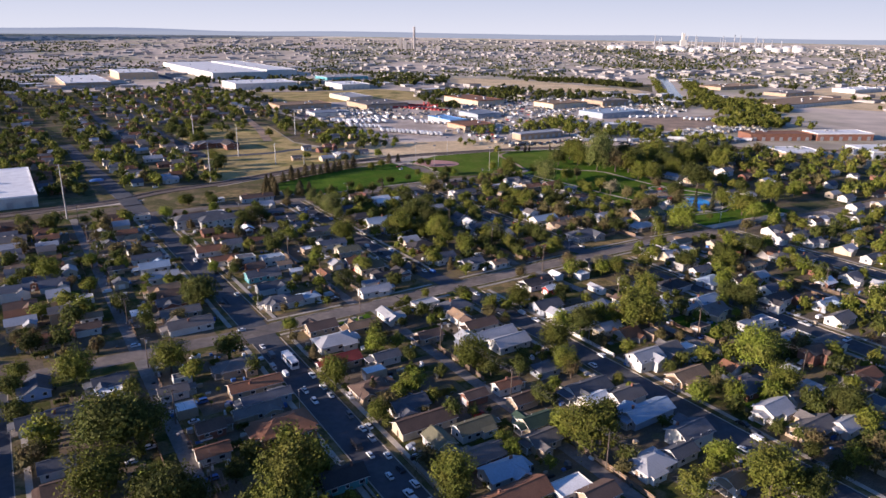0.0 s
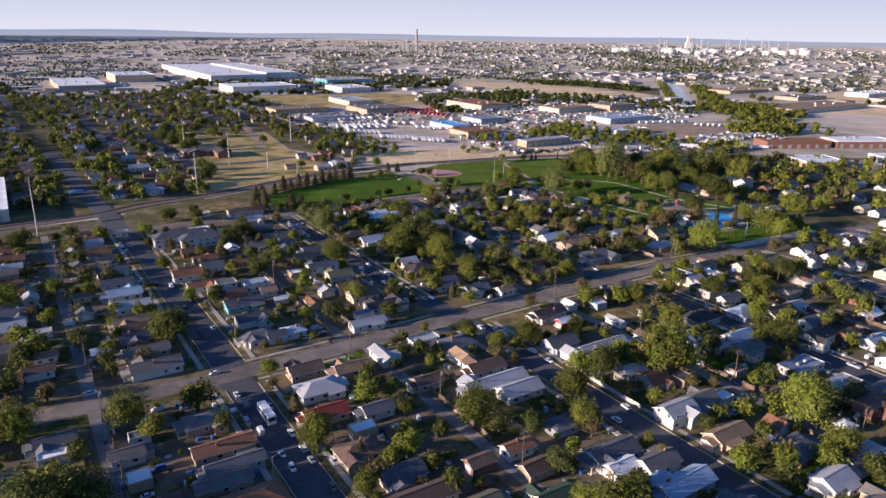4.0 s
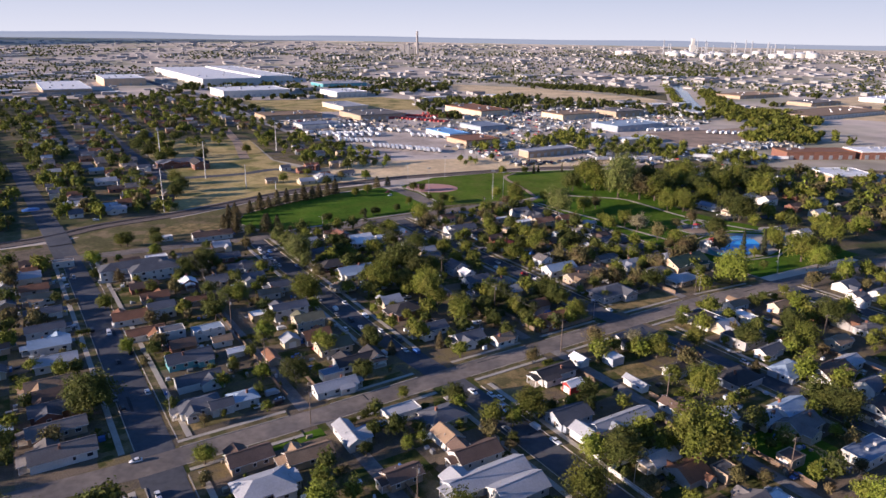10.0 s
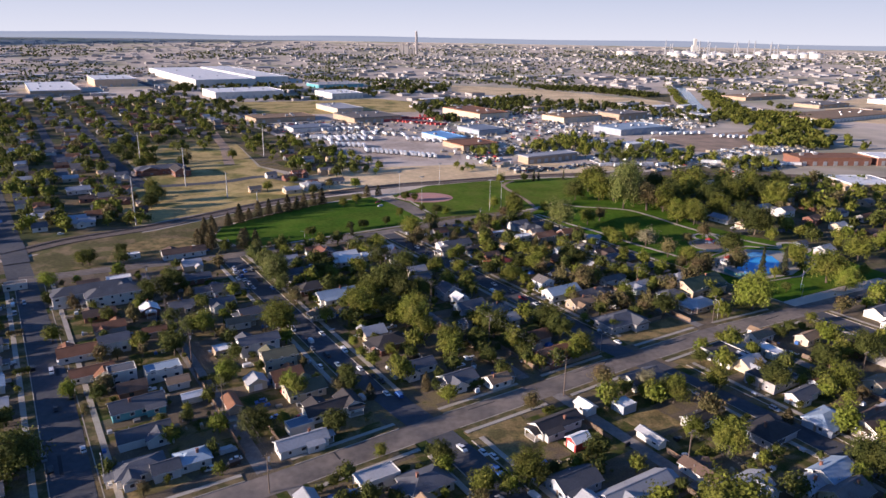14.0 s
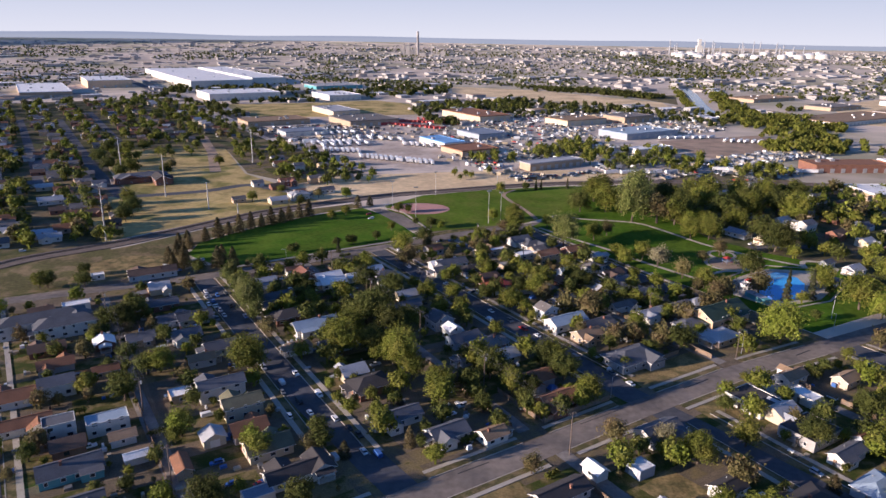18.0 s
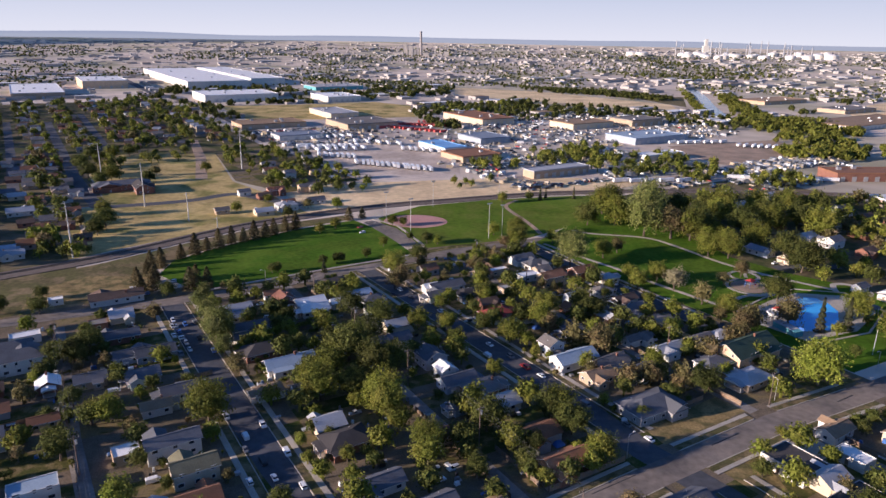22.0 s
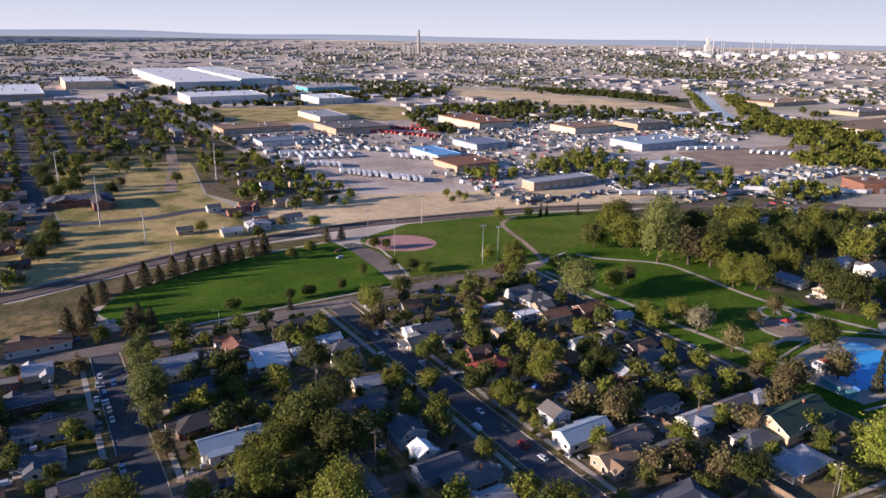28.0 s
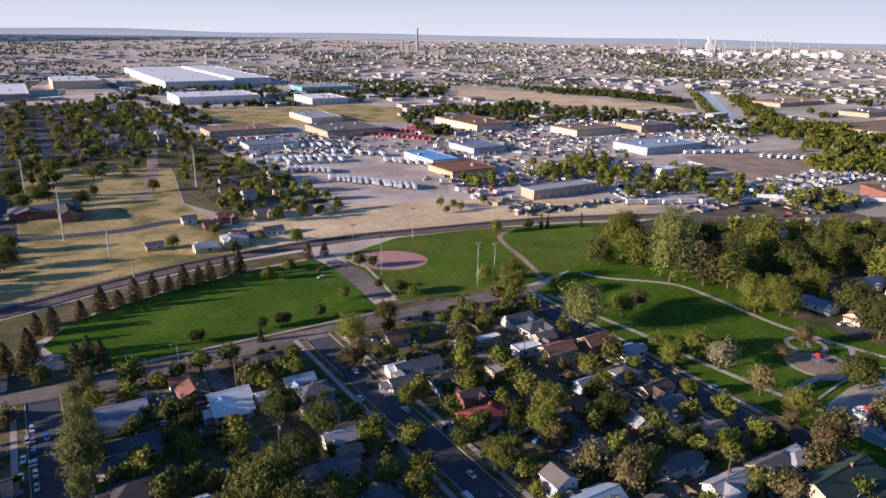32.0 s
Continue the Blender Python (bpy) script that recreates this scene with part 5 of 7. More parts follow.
def tree(u, v, radius, kind):
    """A tree with a tapered trunk, limbs and a ragged crown."""
    if u > 300 and v > 250:
        radius *= 1.15
    elif kind in "cb" and v > 400:
        radius *= 1.25
    PLANTED.append((u, v, radius))
    crown, trunk = rnd.choice((BIG if radius > 4.6 and kind in BIG else CROWN)[kind])
    label = "narrow dark conifer tree on the ground" if kind == "c" else "bushy brown-green conifer by the grass" if kind == "b" else f"{KIND[kind]} tree with a ragged crown"
    thing = base("conifer" if kind in "cb" else "tree", spot(u, v, 0, rnd.uniform(0, 360)), label, "tree", "trees of the quarter")
    tall = rnd.uniform(0.92, 1.18) + (0.12 if radius < 3 and kind not in "cb" else 0)
    wide = 1.3 if kind == "b" else 1.0
    if kind == "b":
        tall *= 0.72
    lift = {"c": 1.3, "b": 0.92, "w": 1.25}.get(kind, 0.86 + 0.6 / max(radius, 1.5))
    part("trunk", trunk, None, thing, at=Matrix.Diagonal((radius, radius, radius * lift * 0.9, 1)))
    part("crown", crown, None, thing, at=Matrix.Translation((0, 0, radius * lift)) @ Matrix.Diagonal((radius * wide, radius * wide * rnd.uniform(0.9, 1.1), radius * tall, 1)))
    return thing


tree(139.4, 64.6, 4.9, "d")
tree(153.4, 65.6, 3.1, "d")
tree(133.1, 70.2, 7.2, "m")
tree(155.4, 73.5, 2.5, "d")
tree(117.6, 78.8, 4.3, "m")
tree(181.9, 80.1, 5.9, "d")
tree(133.2, 83.1, 4.3, "l")
tree(179.3, 96.3, 5.1, "m")
tree(162.0, 100.6, 4.2, "l")
tree(111.6, 104.5, 7.4, "m")
tree(71.8, 104.9, 4.3, "m")
tree(154.0, 105.6, 4.2, "l")
tree(73.7, 109.5, 5.5, "m")
tree(187.3, 111.0, 7.3, "l")
tree(123.7, 111.5, 4.3, "d")
tree(109.8, 112.5, 5.0, "m")
tree(93.3, 116.8, 2.9, "l")
tree(141.0, 119.4, 1.9, "l")
tree(38.2, 120.7, 6.4, "m")
tree(141.5, 124.3, 2.3, "m")
tree(43.2, 127.0, 8.1, "m")
tree(115.4, 127.8, 3.9, "d")
tree(21.8, 132.3, 5.2, "d")
tree(16.7, 133.8, 7.4, "d")
tree(133.4, 135.5, 3.5, "o")
tree(33.1, 138.2, 3.4, "d")
tree(133.7, 139.1, 4.8, "m")
tree(73.3, 140.2, 2.0, "d")
tree(226.0, 141.7, 5.6, "d")
tree(72.7, 144.3, 3.4, "m")
tree(214.0, 144.3, 1.8, "m")
tree(120.8, 144.6, 3.8, "d")
tree(6.0, 147.5, 7.1, "m")
tree(226.2, 148.1, 5.3, "d")
tree(175.4, 148.5, 10.2, "m")
tree(113.5, 149.0, 3.8, "d")
tree(187.6, 150.3, 3.6, "d")
tree(87.7, 151.6, 4.3, "l")
tree(141.4, 151.7, 5.7, "m")
tree(171.1, 155.4, 3.9, "l")
tree(110.9, 155.7, 5.8, "m")
tree(77.7, 156.9, 2.6, "b")
tree(158.5, 158.0, 5.5, "d")
tree(163.2, 161.5, 4.6, "d")
tree(154.0, 162.8, 4.2, "l")
tree(17.8, 166.1, 7.7, "d")
tree(11.1, 166.2, 9.4, "d")
tree(-6.1, 167.6, 4.3, "o")
tree(71.2, 168.0, 5.2, "m")
tree(97.0, 169.6, 2.9, "d")
tree(204.1, 169.9, 5.1, "m")
tree(-4.3, 170.2, 3.5, "d")
tree(229.4, 170.4, 2.5, "b")
tree(260.0, 172.9, 4.9, "m")
tree(141.5, 178.3, 2.0, "d")
tree(201.7, 178.9, 3.7, "m")
tree(90.6, 180.1, 4.4, "l")
tree(286.1, 180.2, 6.1, "d")
tree(245.2, 184.2, 4.8, "d")
tree(270.3, 184.5, 4.7, "d")
tree(173.7, 185.1, 3.8, "d")
tree(146.9, 185.4, 3.2, "l")
tree(153.3, 185.7, 5.1, "m")
tree(71.8, 185.9, 2.5, "b")
tree(161.0, 186.0, 2.0, "d")
tree(218.2, 186.2, 2.8, "d")
tree(142.4, 188.5, 3.8, "m")
tree(117.3, 189.9, 2.2, "l")
tree(-8.1, 192.4, 4.3, "d")
tree(228.9, 192.7, 4.2, "m")
tree(107.8, 193.4, 2.1, "d")
tree(212.4, 194.1, 5.0, "m")
tree(118.6, 197.8, 3.4, "d")
tree(32.2, 200.7, 6.1, "m")
tree(140.9, 202.6, 3.0, "d")
tree(278.6, 204.2, 2.5, "d")
tree(140.2, 204.2, 3.3, "d")
tree(291.5, 204.6, 1.8, "m")
tree(210.9, 203.2, 3.6, "p")
tree(239.4, 206.4, 2.9, "d")
tree(7.2, 206.6, 6.5, "m")
tree(114.5, 208.0, 1.9, "d")
tree(-8.9, 208.9, 4.1, "d")
tree(73.1, 210.1, 3.1, "l")
tree(174.9, 211.6, 3.0, "o")
tree(200.9, 210.9, 4.4, "o")
tree(129.0, 213.0, 2.0, "m")
tree(258.9, 214.5, 1.7, "m")
tree(-6.6, 217.8, 3.9, "m")
tree(346.7, 219.2, 5.5, "l")
tree(294.5, 225.9, 8.1, "l")
tree(77.2, 227.3, 2.0, "o")
tree(123.9, 228.5, 3.9, "d")
tree(349.1, 228.6, 8.1, "m")
tree(210.4, 230.2, 4.8, "m")
tree(-2.7, 236.5, 4.6, "d")
tree(155.8, 236.5, 2.4, "b")
tree(106.1, 237.1, 5.0, "d")
tree(192.8, 237.4, 3.2, "d")
tree(392.1, 238.2, 7.0, "m")
tree(233.2, 238.6, 2.4, "m")
tree(418.4, 239.5, 5.6, "l")
tree(260.6, 239.7, 5.1, "d")
tree(180.8, 240.3, 3.1, "d")
tree(139.8, 240.5, 2.2, "b")
tree(249.0, 241.8, 3.0, "d")
tree(198.7, 241.8, 3.3, "d")
tree(182.0, 242.0, 2.7, "d")
tree(212.7, 243.1, 5.0, "d")
tree(343.4, 244.6, 4.1, "c")
tree(194.4, 245.1, 4.4, "m")
tree(136.1, 246.4, 3.5, "d")
tree(133.7, 246.8, 3.2, "o")
tree(333.4, 248.7, 4.0, "c")
tree(53.3, 248.8, 6.9, "d")
tree(359.2, 249.4, 5.9, "m")
tree(173.3, 250.3, 4.5, "m")
tree(137.5, 251.1, 3.6, "d")
tree(121.5, 251.3, 4.2, "l")
tree(52.0, 251.6, 6.2, "d")
tree(215.5, 251.6, 5.0, "m")
tree(184.4, 252.1, 4.4, "d")
tree(212.7, 252.3, 5.1, "d")
tree(255.4, 252.4, 3.6, "d")
tree(92.5, 252.9, 2.3, "d")
tree(194.2, 255.5, 5.6, "d")
tree(121.3, 255.8, 3.3, "l")
tree(176.3, 255.8, 4.8, "m")
tree(328.3, 257.7, 5.6, "o")
tree(26.6, 257.8, 4.5, "d")
tree(259.7, 258.7, 3.8, "m")
tree(304.7, 260.0, 4.9, "o")
tree(157.3, 261.3, 2.3, "m")
tree(238.5, 263.7, 3.1, "o")
tree(1.9, 264.3, 4.1, "m")
tree(173.8, 267.0, 4.5, "m")
tree(105.8, 267.5, 3.0, "m")
tree(192.9, 267.7, 3.2, "d")
tree(107.8, 269.8, 4.4, "l")
tree(70.0, 270.6, 2.0, "o")
tree(308.8, 271.4, 3.0, "o")
tree(157.4, 272.5, 1.8, "d")
tree(283.1, 273.2, 3.4, "l")
tree(150.0, 273.4, 2.0, "l")
tree(286.1, 273.4, 3.5, "l")
tree(253.0, 274.7, 6.5, "o")
tree(173.9, 275.1, 6.4, "m")
tree(256.8, 275.7, 4.6, "m")
tree(74.1, 277.3, 3.1, "d")
tree(213.7, 279.4, 3.1, "m")
tree(176.7, 279.9, 6.0, "m")
tree(255.3, 280.0, 3.3, "o")
tree(114.2, 283.8, 3.1, "d")
tree(67.2, 283.8, 2.9, "l")
tree(171.2, 289.7, 5.3, "d")
tree(162.1, 292.1, 6.1, "m")
tree(231.7, 295.7, 5.1, "m")
tree(281.9, 295.7, 2.8, "b")
tree(132.9, 296.1, 6.2, "m")
tree(98.2, 296.5, 4.5, "d")
tree(163.2, 297.7, 5.3, "m")
tree(270.8, 297.9, 5.2, "d")
tree(186.1, 298.1, 4.9, "d")
tree(183.6, 298.5, 6.3, "d")
tree(191.3, 299.5, 5.1, "m")
tree(89.5, 300.9, 2.3, "o")
tree(213.5, 301.5, 4.3, "m")
tree(133.9, 301.9, 5.2, "m")
tree(249.8, 302.0, 5.1, "m")
tree(97.8, 302.8, 3.7, "d")
tree(170.6, 304.4, 5.1, "m")
tree(206.6, 304.7, 3.7, "m")
tree(7.8, 307.2, 6.4, "m")
tree(229.3, 307.3, 3.9, "d")
tree(245.5, 307.7, 4.6, "d")
tree(273.6, 308.4, 4.3, "d")
tree(258.0, 308.7, 5.3, "m")
tree(110.1, 309.1, 4.7, "m")
tree(106.2, 309.9, 4.3, "d")
tree(179.7, 310.4, 7.2, "d")
tree(184.9, 311.3, 3.1, "d")
tree(309.6, 312.3, 3.9, "m")
tree(231.6, 312.9, 2.3, "m")
tree(218.8, 314.4, 4.2, "m")
tree(167.0, 314.8, 2.5, "d")
tree(24.1, 316.4, 4.2, "l")
tree(96.8, 316.6, 2.7, "d")
tree(147.4, 318.4, 3.4, "o")
tree(451.5, 318.6, 7.8, "m")
tree(177.8, 319.4, 3.9, "d")
tree(184.5, 319.9, 4.7, "d")
tree(191.4, 320.0, 5.4, "d")
tree(210.5, 320.3, 4.6, "m")
tree(147.0, 321.3, 3.6, "o")
tree(103.0, 322.6, 3.6, "d")
tree(179.0, 324.7, 3.8, "d")
tree(65.9, 326.2, 3.4, "m")
tree(385.9, 328.4, 5.3, "m")
tree(245.1, 329.2, 4.5, "m")
tree(247.5, 330.3, 4.6, "d")
tree(201.0, 331.4, 5.4, "d")
tree(227.0, 332.5, 3.5, "l")
tree(146.7, 332.7, 3.6, "w")
tree(456.1, 333.7, 8.3, "d")
tree(107.2, 334.0, 2.3, "o")
tree(382.5, 336.4, 5.0, "l")
tree(156.2, 337.3, 2.2, "o")
tree(436.1, 337.8, 7.3, "m")
tree(158.4, 340.9, 2.2, "o")
tree(94.7, 341.3, 2.6, "l")
tree(147.5, 342.3, 5.7, "w")
tree(51.1, 342.8, 2.6, "d")
tree(195.3, 343.0, 6.0, "d")
tree(97.3, 343.1, 3.9, "d")
tree(106.3, 343.5, 2.2, "o")
tree(149.4, 344.8, 5.1, "w")
tree(385.2, 348.4, 7.7, "m")
tree(173.1, 349.1, 3.5, "d")
tree(500.9, 349.8, 6.7, "d")
tree(105.5, 351.3, 4.9, "d")
tree(147.9, 351.5, 4.4, "w")
tree(100.2, 352.6, 4.5, "d")
tree(110.6, 358.2, 5.1, "d")
tree(481.0, 359.0, 7.2, "m")
tree(222.0, 360.0, 4.4, "o")
tree(273.0, 361.5, 3.6, "l")
tree(226.2, 362.5, 5.0, "o")
tree(148.6, 363.0, 3.8, "w")
tree(67.3, 363.2, 2.8, "d")
tree(465.8, 367.8, 7.1, "m")
tree(422.1, 368.7, 7.1, "d")
tree(268.6, 370.5, 4.1, "l")
tree(398.3, 372.1, 6.2, "o")
tree(440.2, 372.6, 9.1, "m")
tree(294.6, 375.7, 4.4, "m")
tree(148.6, 376.1, 3.4, "w")
tree(230.2, 376.3, 5.7, "m")
tree(210.8, 377.2, 2.1, "d")
tree(379.2, 382.2, 6.3, "l")
tree(152.4, 382.7, 3.4, "w")
tree(68.2, 382.9, 4.1, "l")
tree(247.5, 386.3, 4.7, "d")
tree(13.2, 388.3, 5.0, "d")
tree(423.8, 389.6, 6.7, "d")
tree(401.5, 391.4, 8.6, "w")
tree(161.8, 392.9, 1.7, "o")
tree(204.9, 393.2, 2.3, "c")
tree(156.9, 393.4, 2.0, "o")
tree(2.4, 394.4, 5.1, "d")
tree(214.5, 402.5, 2.5, "d")
tree(141.3, 395.9, 3.8, "d")
tree(185.1, 402.5, 2.5, "d")
tree(310.9, 396.3, 5.4, "m")
tree(216.9, 402.5, 2.5, "d")
tree(208.3, 402.5, 2.5, "d")
tree(229.7, 402.5, 2.5, "d")
tree(98.0, 400.3, 4.0, "d")
tree(187.4, 402.5, 2.5, "d")
tree(302.5, 404.4, 3.5, "l")
tree(268.9, 404.8, 2.6, "l")
tree(85.5, 406.5, 4.3, "d")
tree(82.9, 407.6, 3.8, "m")
tree(265.0, 408.3, 3.6, "d")
tree(140.3, 414.0, 3.0, "o")
tree(244.2, 414.3, 2.8, "m")
tree(99.7, 415.6, 3.2, "d")
tree(260.3, 417.4, 2.4, "d")
tree(398.9, 419.5, 7.4, "m")
tree(270.3, 442.7, 2.8, "m")
tree(265.2, 445.0, 3.7, "m")
tree(395.8, 447.9, 2.1, "c")
tree(225.6, 449.5, 3.3, "m")
tree(236.6, 455.0, 3.4, "m")
tree(374.6, 455.2, 2.4, "c")
tree(379.3, 455.6, 2.1, "c")
tree(367.2, 456.9, 2.7, "d")
tree(349.0, 460.6, 3.3, "m")
tree(222.6, 488.9, 3.7, "d")
tree(253.7, 493.1, 4.1, "l")
tree(239.2, 502.0, 3.9, "o")
tree(200.3, 511.7, 3.9, "m")
tree(138, 407, 3.2, "b")
tree(140, 415, 3.0, "b")
tree(139, 426, 2.6, "b")
tree(142, 436, 2.7, "b")
tree(147, 441, 2.7, "b")
tree(151, 400.5, 3.4, "b")
tree(158, 402, 2.7, "b")
tree(155, 409, 2.7, "b")
tree(156, 443, 2.6, "b")
tree(163, 446, 3.4, "b")
tree(169, 449, 2.5, "b")
tree(175, 451, 3.3, "b")
tree(182, 454, 3.1, "b")
tree(188, 455, 2.6, "b")
tree(194, 457, 3.4, "b")
tree(200, 458, 2.9, "b")
tree(205, 460, 3.0, "b")
tree(212, 463, 2.8, "b")
tree(218, 464, 3.3, "b")
tree(250, 468, 2.9, "b")
tree(258, 468, 2.5, "b")
tree(146, 433, 2.6, "b")
tree(133, 404, 2.8, "b")
tree(133, 412, 3.2, "b")
tree(302.8, 345.9, 6.9, "w")
tree(325.7, 348.9, 4.5, "m")
tree(337.3, 351.6, 3.8, "o")
tree(313.8, 320.9, 3.7, "m")
tree(322.3, 313.6, 4.5, "m")
tree(321.0, 303.1, 5.5, "p")
tree(371.3, 326.0, 4.9, "m")
tree(377.2, 319.6, 5.8, "m")
tree(318.0, 286.8, 4.9, "o")
tree(298.6, 296.2, 3.1, "m")
tree(369.9, 365.1, 9.5, "w")
tree(379.6, 355.7, 9.1, "o")
tree(394.1, 351.4, 7.9, "d")
tree(417.5, 342.3, 8.3, "d")
tree(408.0, 325.2, 6.1, "m")
tree(359.4, 299.6, 4.1, "o")
tree(319.8, 378.4, 3.9, "m")
tree(300.4, 382.4, 5.3, "m")
tree(423.7, 360.0, 8.1, "m")
tree(384.6, 410.7, 8.1, "m")
tree(372.8, 388.5, 8.6, "m")
tree(359.3, 395.9, 6.4, "d")
tree(400.5, 306.4, 7.0, "d")
tree(447.7, 346.6, 8.4, "d")
tree(315.7, 274.0, 4.4, "m")
tree(310.6, 261.6, 5.5, "o")
tree(346.6, 274.0, 5.7, "d")
tree(389.0, 290.3, 7.5, "d")
tree(343.9, 296.6, 3.1, "o")

tree(133.0, 514.7, 6.2, "d")
tree(127.5, 500.0, 5.4, "d")
tree(135.0, 540.0, 5.0, "m")
tree(138.5, 655.0, 6.5, "d")
tree(136.6, 692.4, 6.8, "d")
tree(148.2, 735.0, 6.4, "d")
tree(162.0, 728.0, 6.0, "m")
tree(176.0, 736.0, 5.8, "d")
tree(143.0, 626.0, 5.6, "d")
tree(151.0, 640.0, 5.2, "m")
tree(172.0, 622.0, 4.8, "d")
tree(180.0, 642.0, 4.4, "o")
tree(214.0, 640.0, 4.6, "m")
tree(222.5, 524.0, 3.6, "m")


# trees that fill the yards and the park, kept off streets and roofs
def free(u, v, r):
    if -38 < u < 17 and 440 < v < 552:
        return False
    if v > 440 and u < 320:
        return abs(u - 93) > 6 + r * 0.2 and abs(u - 53 + (v - 489) * 0.05) > 8 and abs(u - 131) > 6 + r * 0.3 and all(abs(u - a) > s * 0.8 + r * 0.1 or abs(v - b) > 2.4 + r * 0.25 for a, b, s in BUILT) and all((u - a) ** 2 + (v - b) ** 2 > (0.46 * (r + s)) ** 2 for a, b, s in PLANTED[-400:])
    for a, hw in ((63.5, 7), (147.5 if v < 216 else 141, 7), (230 if v < 216 else 222, 7), (306, 5 if v > 280 else -9), (-14, 6), (312 if v < 216 else 9999, 6), (24, 3), (105, 3), (187, 3), (268, 3), (393 if v < 216 else 9999, 6)):
        if abs(u - a) < hw + r * 0.25:
            return False
    if 151 < u < 171 and 196 < v < 214 or 193 < u < 206 and 185 < v < 196 or 229 < u < 264 and 225 < v < 238:
        return False
    if abs(v - cross(u)) < 7.5 or (58 < u < 330 and abs(v - 391) < 6.5):
        return False
    for a, b, s in BUILT:
        if abs(u - a) < s * 0.85 + r * 0.2 and abs(v - b) < 3.4 + r * 0.25:
            return False
    for a, b, s in PLANTED:
        if (u - a) ** 2 + (v - b) ** 2 < (0.62 * (r + s)) ** 2:
            return False
    return True


LOW = {k: [clump_mesh("low_crown", 300 + 7 * j + ord(k), 20, 0.7, f, 820, 0.078, LEAF[k], core=1) for j in range(3)] for k, f in (("d", 0.95), ("m", 1.0), ("l", 1.0), ("o", 1.1), ("w", 1.4))}
FAR = {k: [clump_mesh("far_crown", 500 + 7 * j + ord(k), 14, 0.7, f, 190, 0.14, LEAF[k], core=1) for j in range(3)] for k, f in (("d", 0.95), ("m", 1.0), ("l", 1.0), ("o", 1.1), ("w", 1.4))}


def loose(me):
    """The corners and the triangles of a crown, to be joined into a stand of trees."""
    return np.array([v.co[:] for v in me.vertices]), np.array([q.vertices[:] for q in me.polygons])


FAR = {k: [loose(me) for me in some] for k, some in FAR.items()}
LOW = {k: [loose(me) for me in some] for k, some in LOW.items()}
YARD_TREES = {k: [] for k in LOW}


def grove(u0, u1, v0, v1, count, kinds, small, large, test=None):
    """Places for trees that fill a stretch, kept off streets and roofs."""
    made = tries = 0
    while made < count and tries < count * 14:
        tries += 1
        u, v, r = rnd.uniform(u0, u1), rnd.uniform(v0, v1), rnd.uniform(small, large)
        if free(u, v, r) and (test is None or test(u, v)):
            PLANTED.append((u, v, r))
            YARD_TREES[rnd.choice(kinds)].append((u, v, r))
            made += 1


def bulk(name, kind, spots, label):
    """Many trees, past counting, as one mesh: crowns of leaf clumps on short trunks."""
    vs, fs, n = [], [], 0
    for u, v, r in spots:
        c, tri = (FAR if v > 440 or u > 440 else LOW)[kind][rnd.randrange(3)]
        a = rnd.uniform(0, math.tau)
        p = W(u, v)
        k = len(c)
        q = np.empty_like(c)
        q[:, 0] = p.x + r * (c[:, 0] * math.cos(a) - c[:, 1] * math.sin(a))
        q[:, 1] = p.y + r * (c[:, 0] * math.sin(a) + c[:, 1] * math.cos(a))
        q[:, 2] = r * (c[:, 2] * rnd.uniform(0.9, 1.25) + 0.82) + 0.5
        fs.append(n + tri)
        vs.append(q)
        t = 0.07 * r
        vs.append(np.array([(p.x + dx * t, p.y + dy * t, z) for z in (0, r) for dx, dy in ((-1, -1), (1, -1), (1, 1), (-1, 1))]))
        m = n + k
        fs.append(np.array([(m + x, m + (x + 1) % 4, m + 4 + (x + 1) % 4) for x in range(4)] + [(m + x, m + 4 + (x + 1) % 4, m + 4 + x) for x in range(4)]))
        n += k + 8
    me = bpy.data.meshes.new(name)
    me.from_pydata(np.concatenate(vs).tolist(), [], np.concatenate(fs).tolist())
    me.materials.append(LEAF[kind])
    me.update()
    return tagged(part(name, me), label, "trees", kind="stuff")


grove(-60, 60, 60, 212, 95, "dddmmo", 2.2, 6.0)
grove(-60, 60, 226, 400, 95, "dddmmo", 2.0, 5.4)
grove(69, 142, 60, 212, 46, "ddmmlo", 1.4, 3.6)
grove(69, 135, 226, 388, 48, "ddmlo", 1.4, 3.8)
grove(153, 222, 60, 212, 72, "ddmmlo", 1.8, 4.6)
grove(146, 216, 226, 388, 80, "dddmmm", 2.0, 5.2)
grove(228, 302, 226, 388, 95, "ddmmmo", 1.8, 5.0)
grove(234, 308, 60, 212, 80, "ddmmlo", 1.8, 5.0)
grove(316, 470, 60, 208, 120, "dmmlo", 2.4, 5.2)
grove(380, 440, 330, 412, 16, "ddmo", 2.6, 5.4)
grove(386, 440, 240, 320, 16, "dmml", 2.6, 5.6)
grove(440, 700, 120, 400, 330, "dmmlo", 3.0, 6.4, lambda u, v: v + (u - 527) * 0.75 < 372)
grove(320, 380, 222, 246, 6, "mdl", 2.5, 4.0)
grove(236, 300, 530, 720, 80, "dddmml", 2.4, 5.4, lambda u, v: u < 300 or v < 620)
grove(-60, 126, 466, 760, 330, "dddmmlo", 2.4, 6.2)
grove(-260, -60, 440, 900, 300, "dddmm", 3.6, 7.0)
grove(400, 440, 545, 575, 9, "dmm", 3, 5.4)
grove(455, 520, 535, 575, 22, "dmm", 3, 5.6)
grove(470, 500, 480, 496, 8, "dm", 3, 5)
grove(505, 560, 440, 520, 36, "dmml", 3, 6)
grove(535, 590, 400, 430, 22, "dmm", 3, 5.5)
grove(575, 720, 880, 970, 60, "dmm", 3, 5.5)
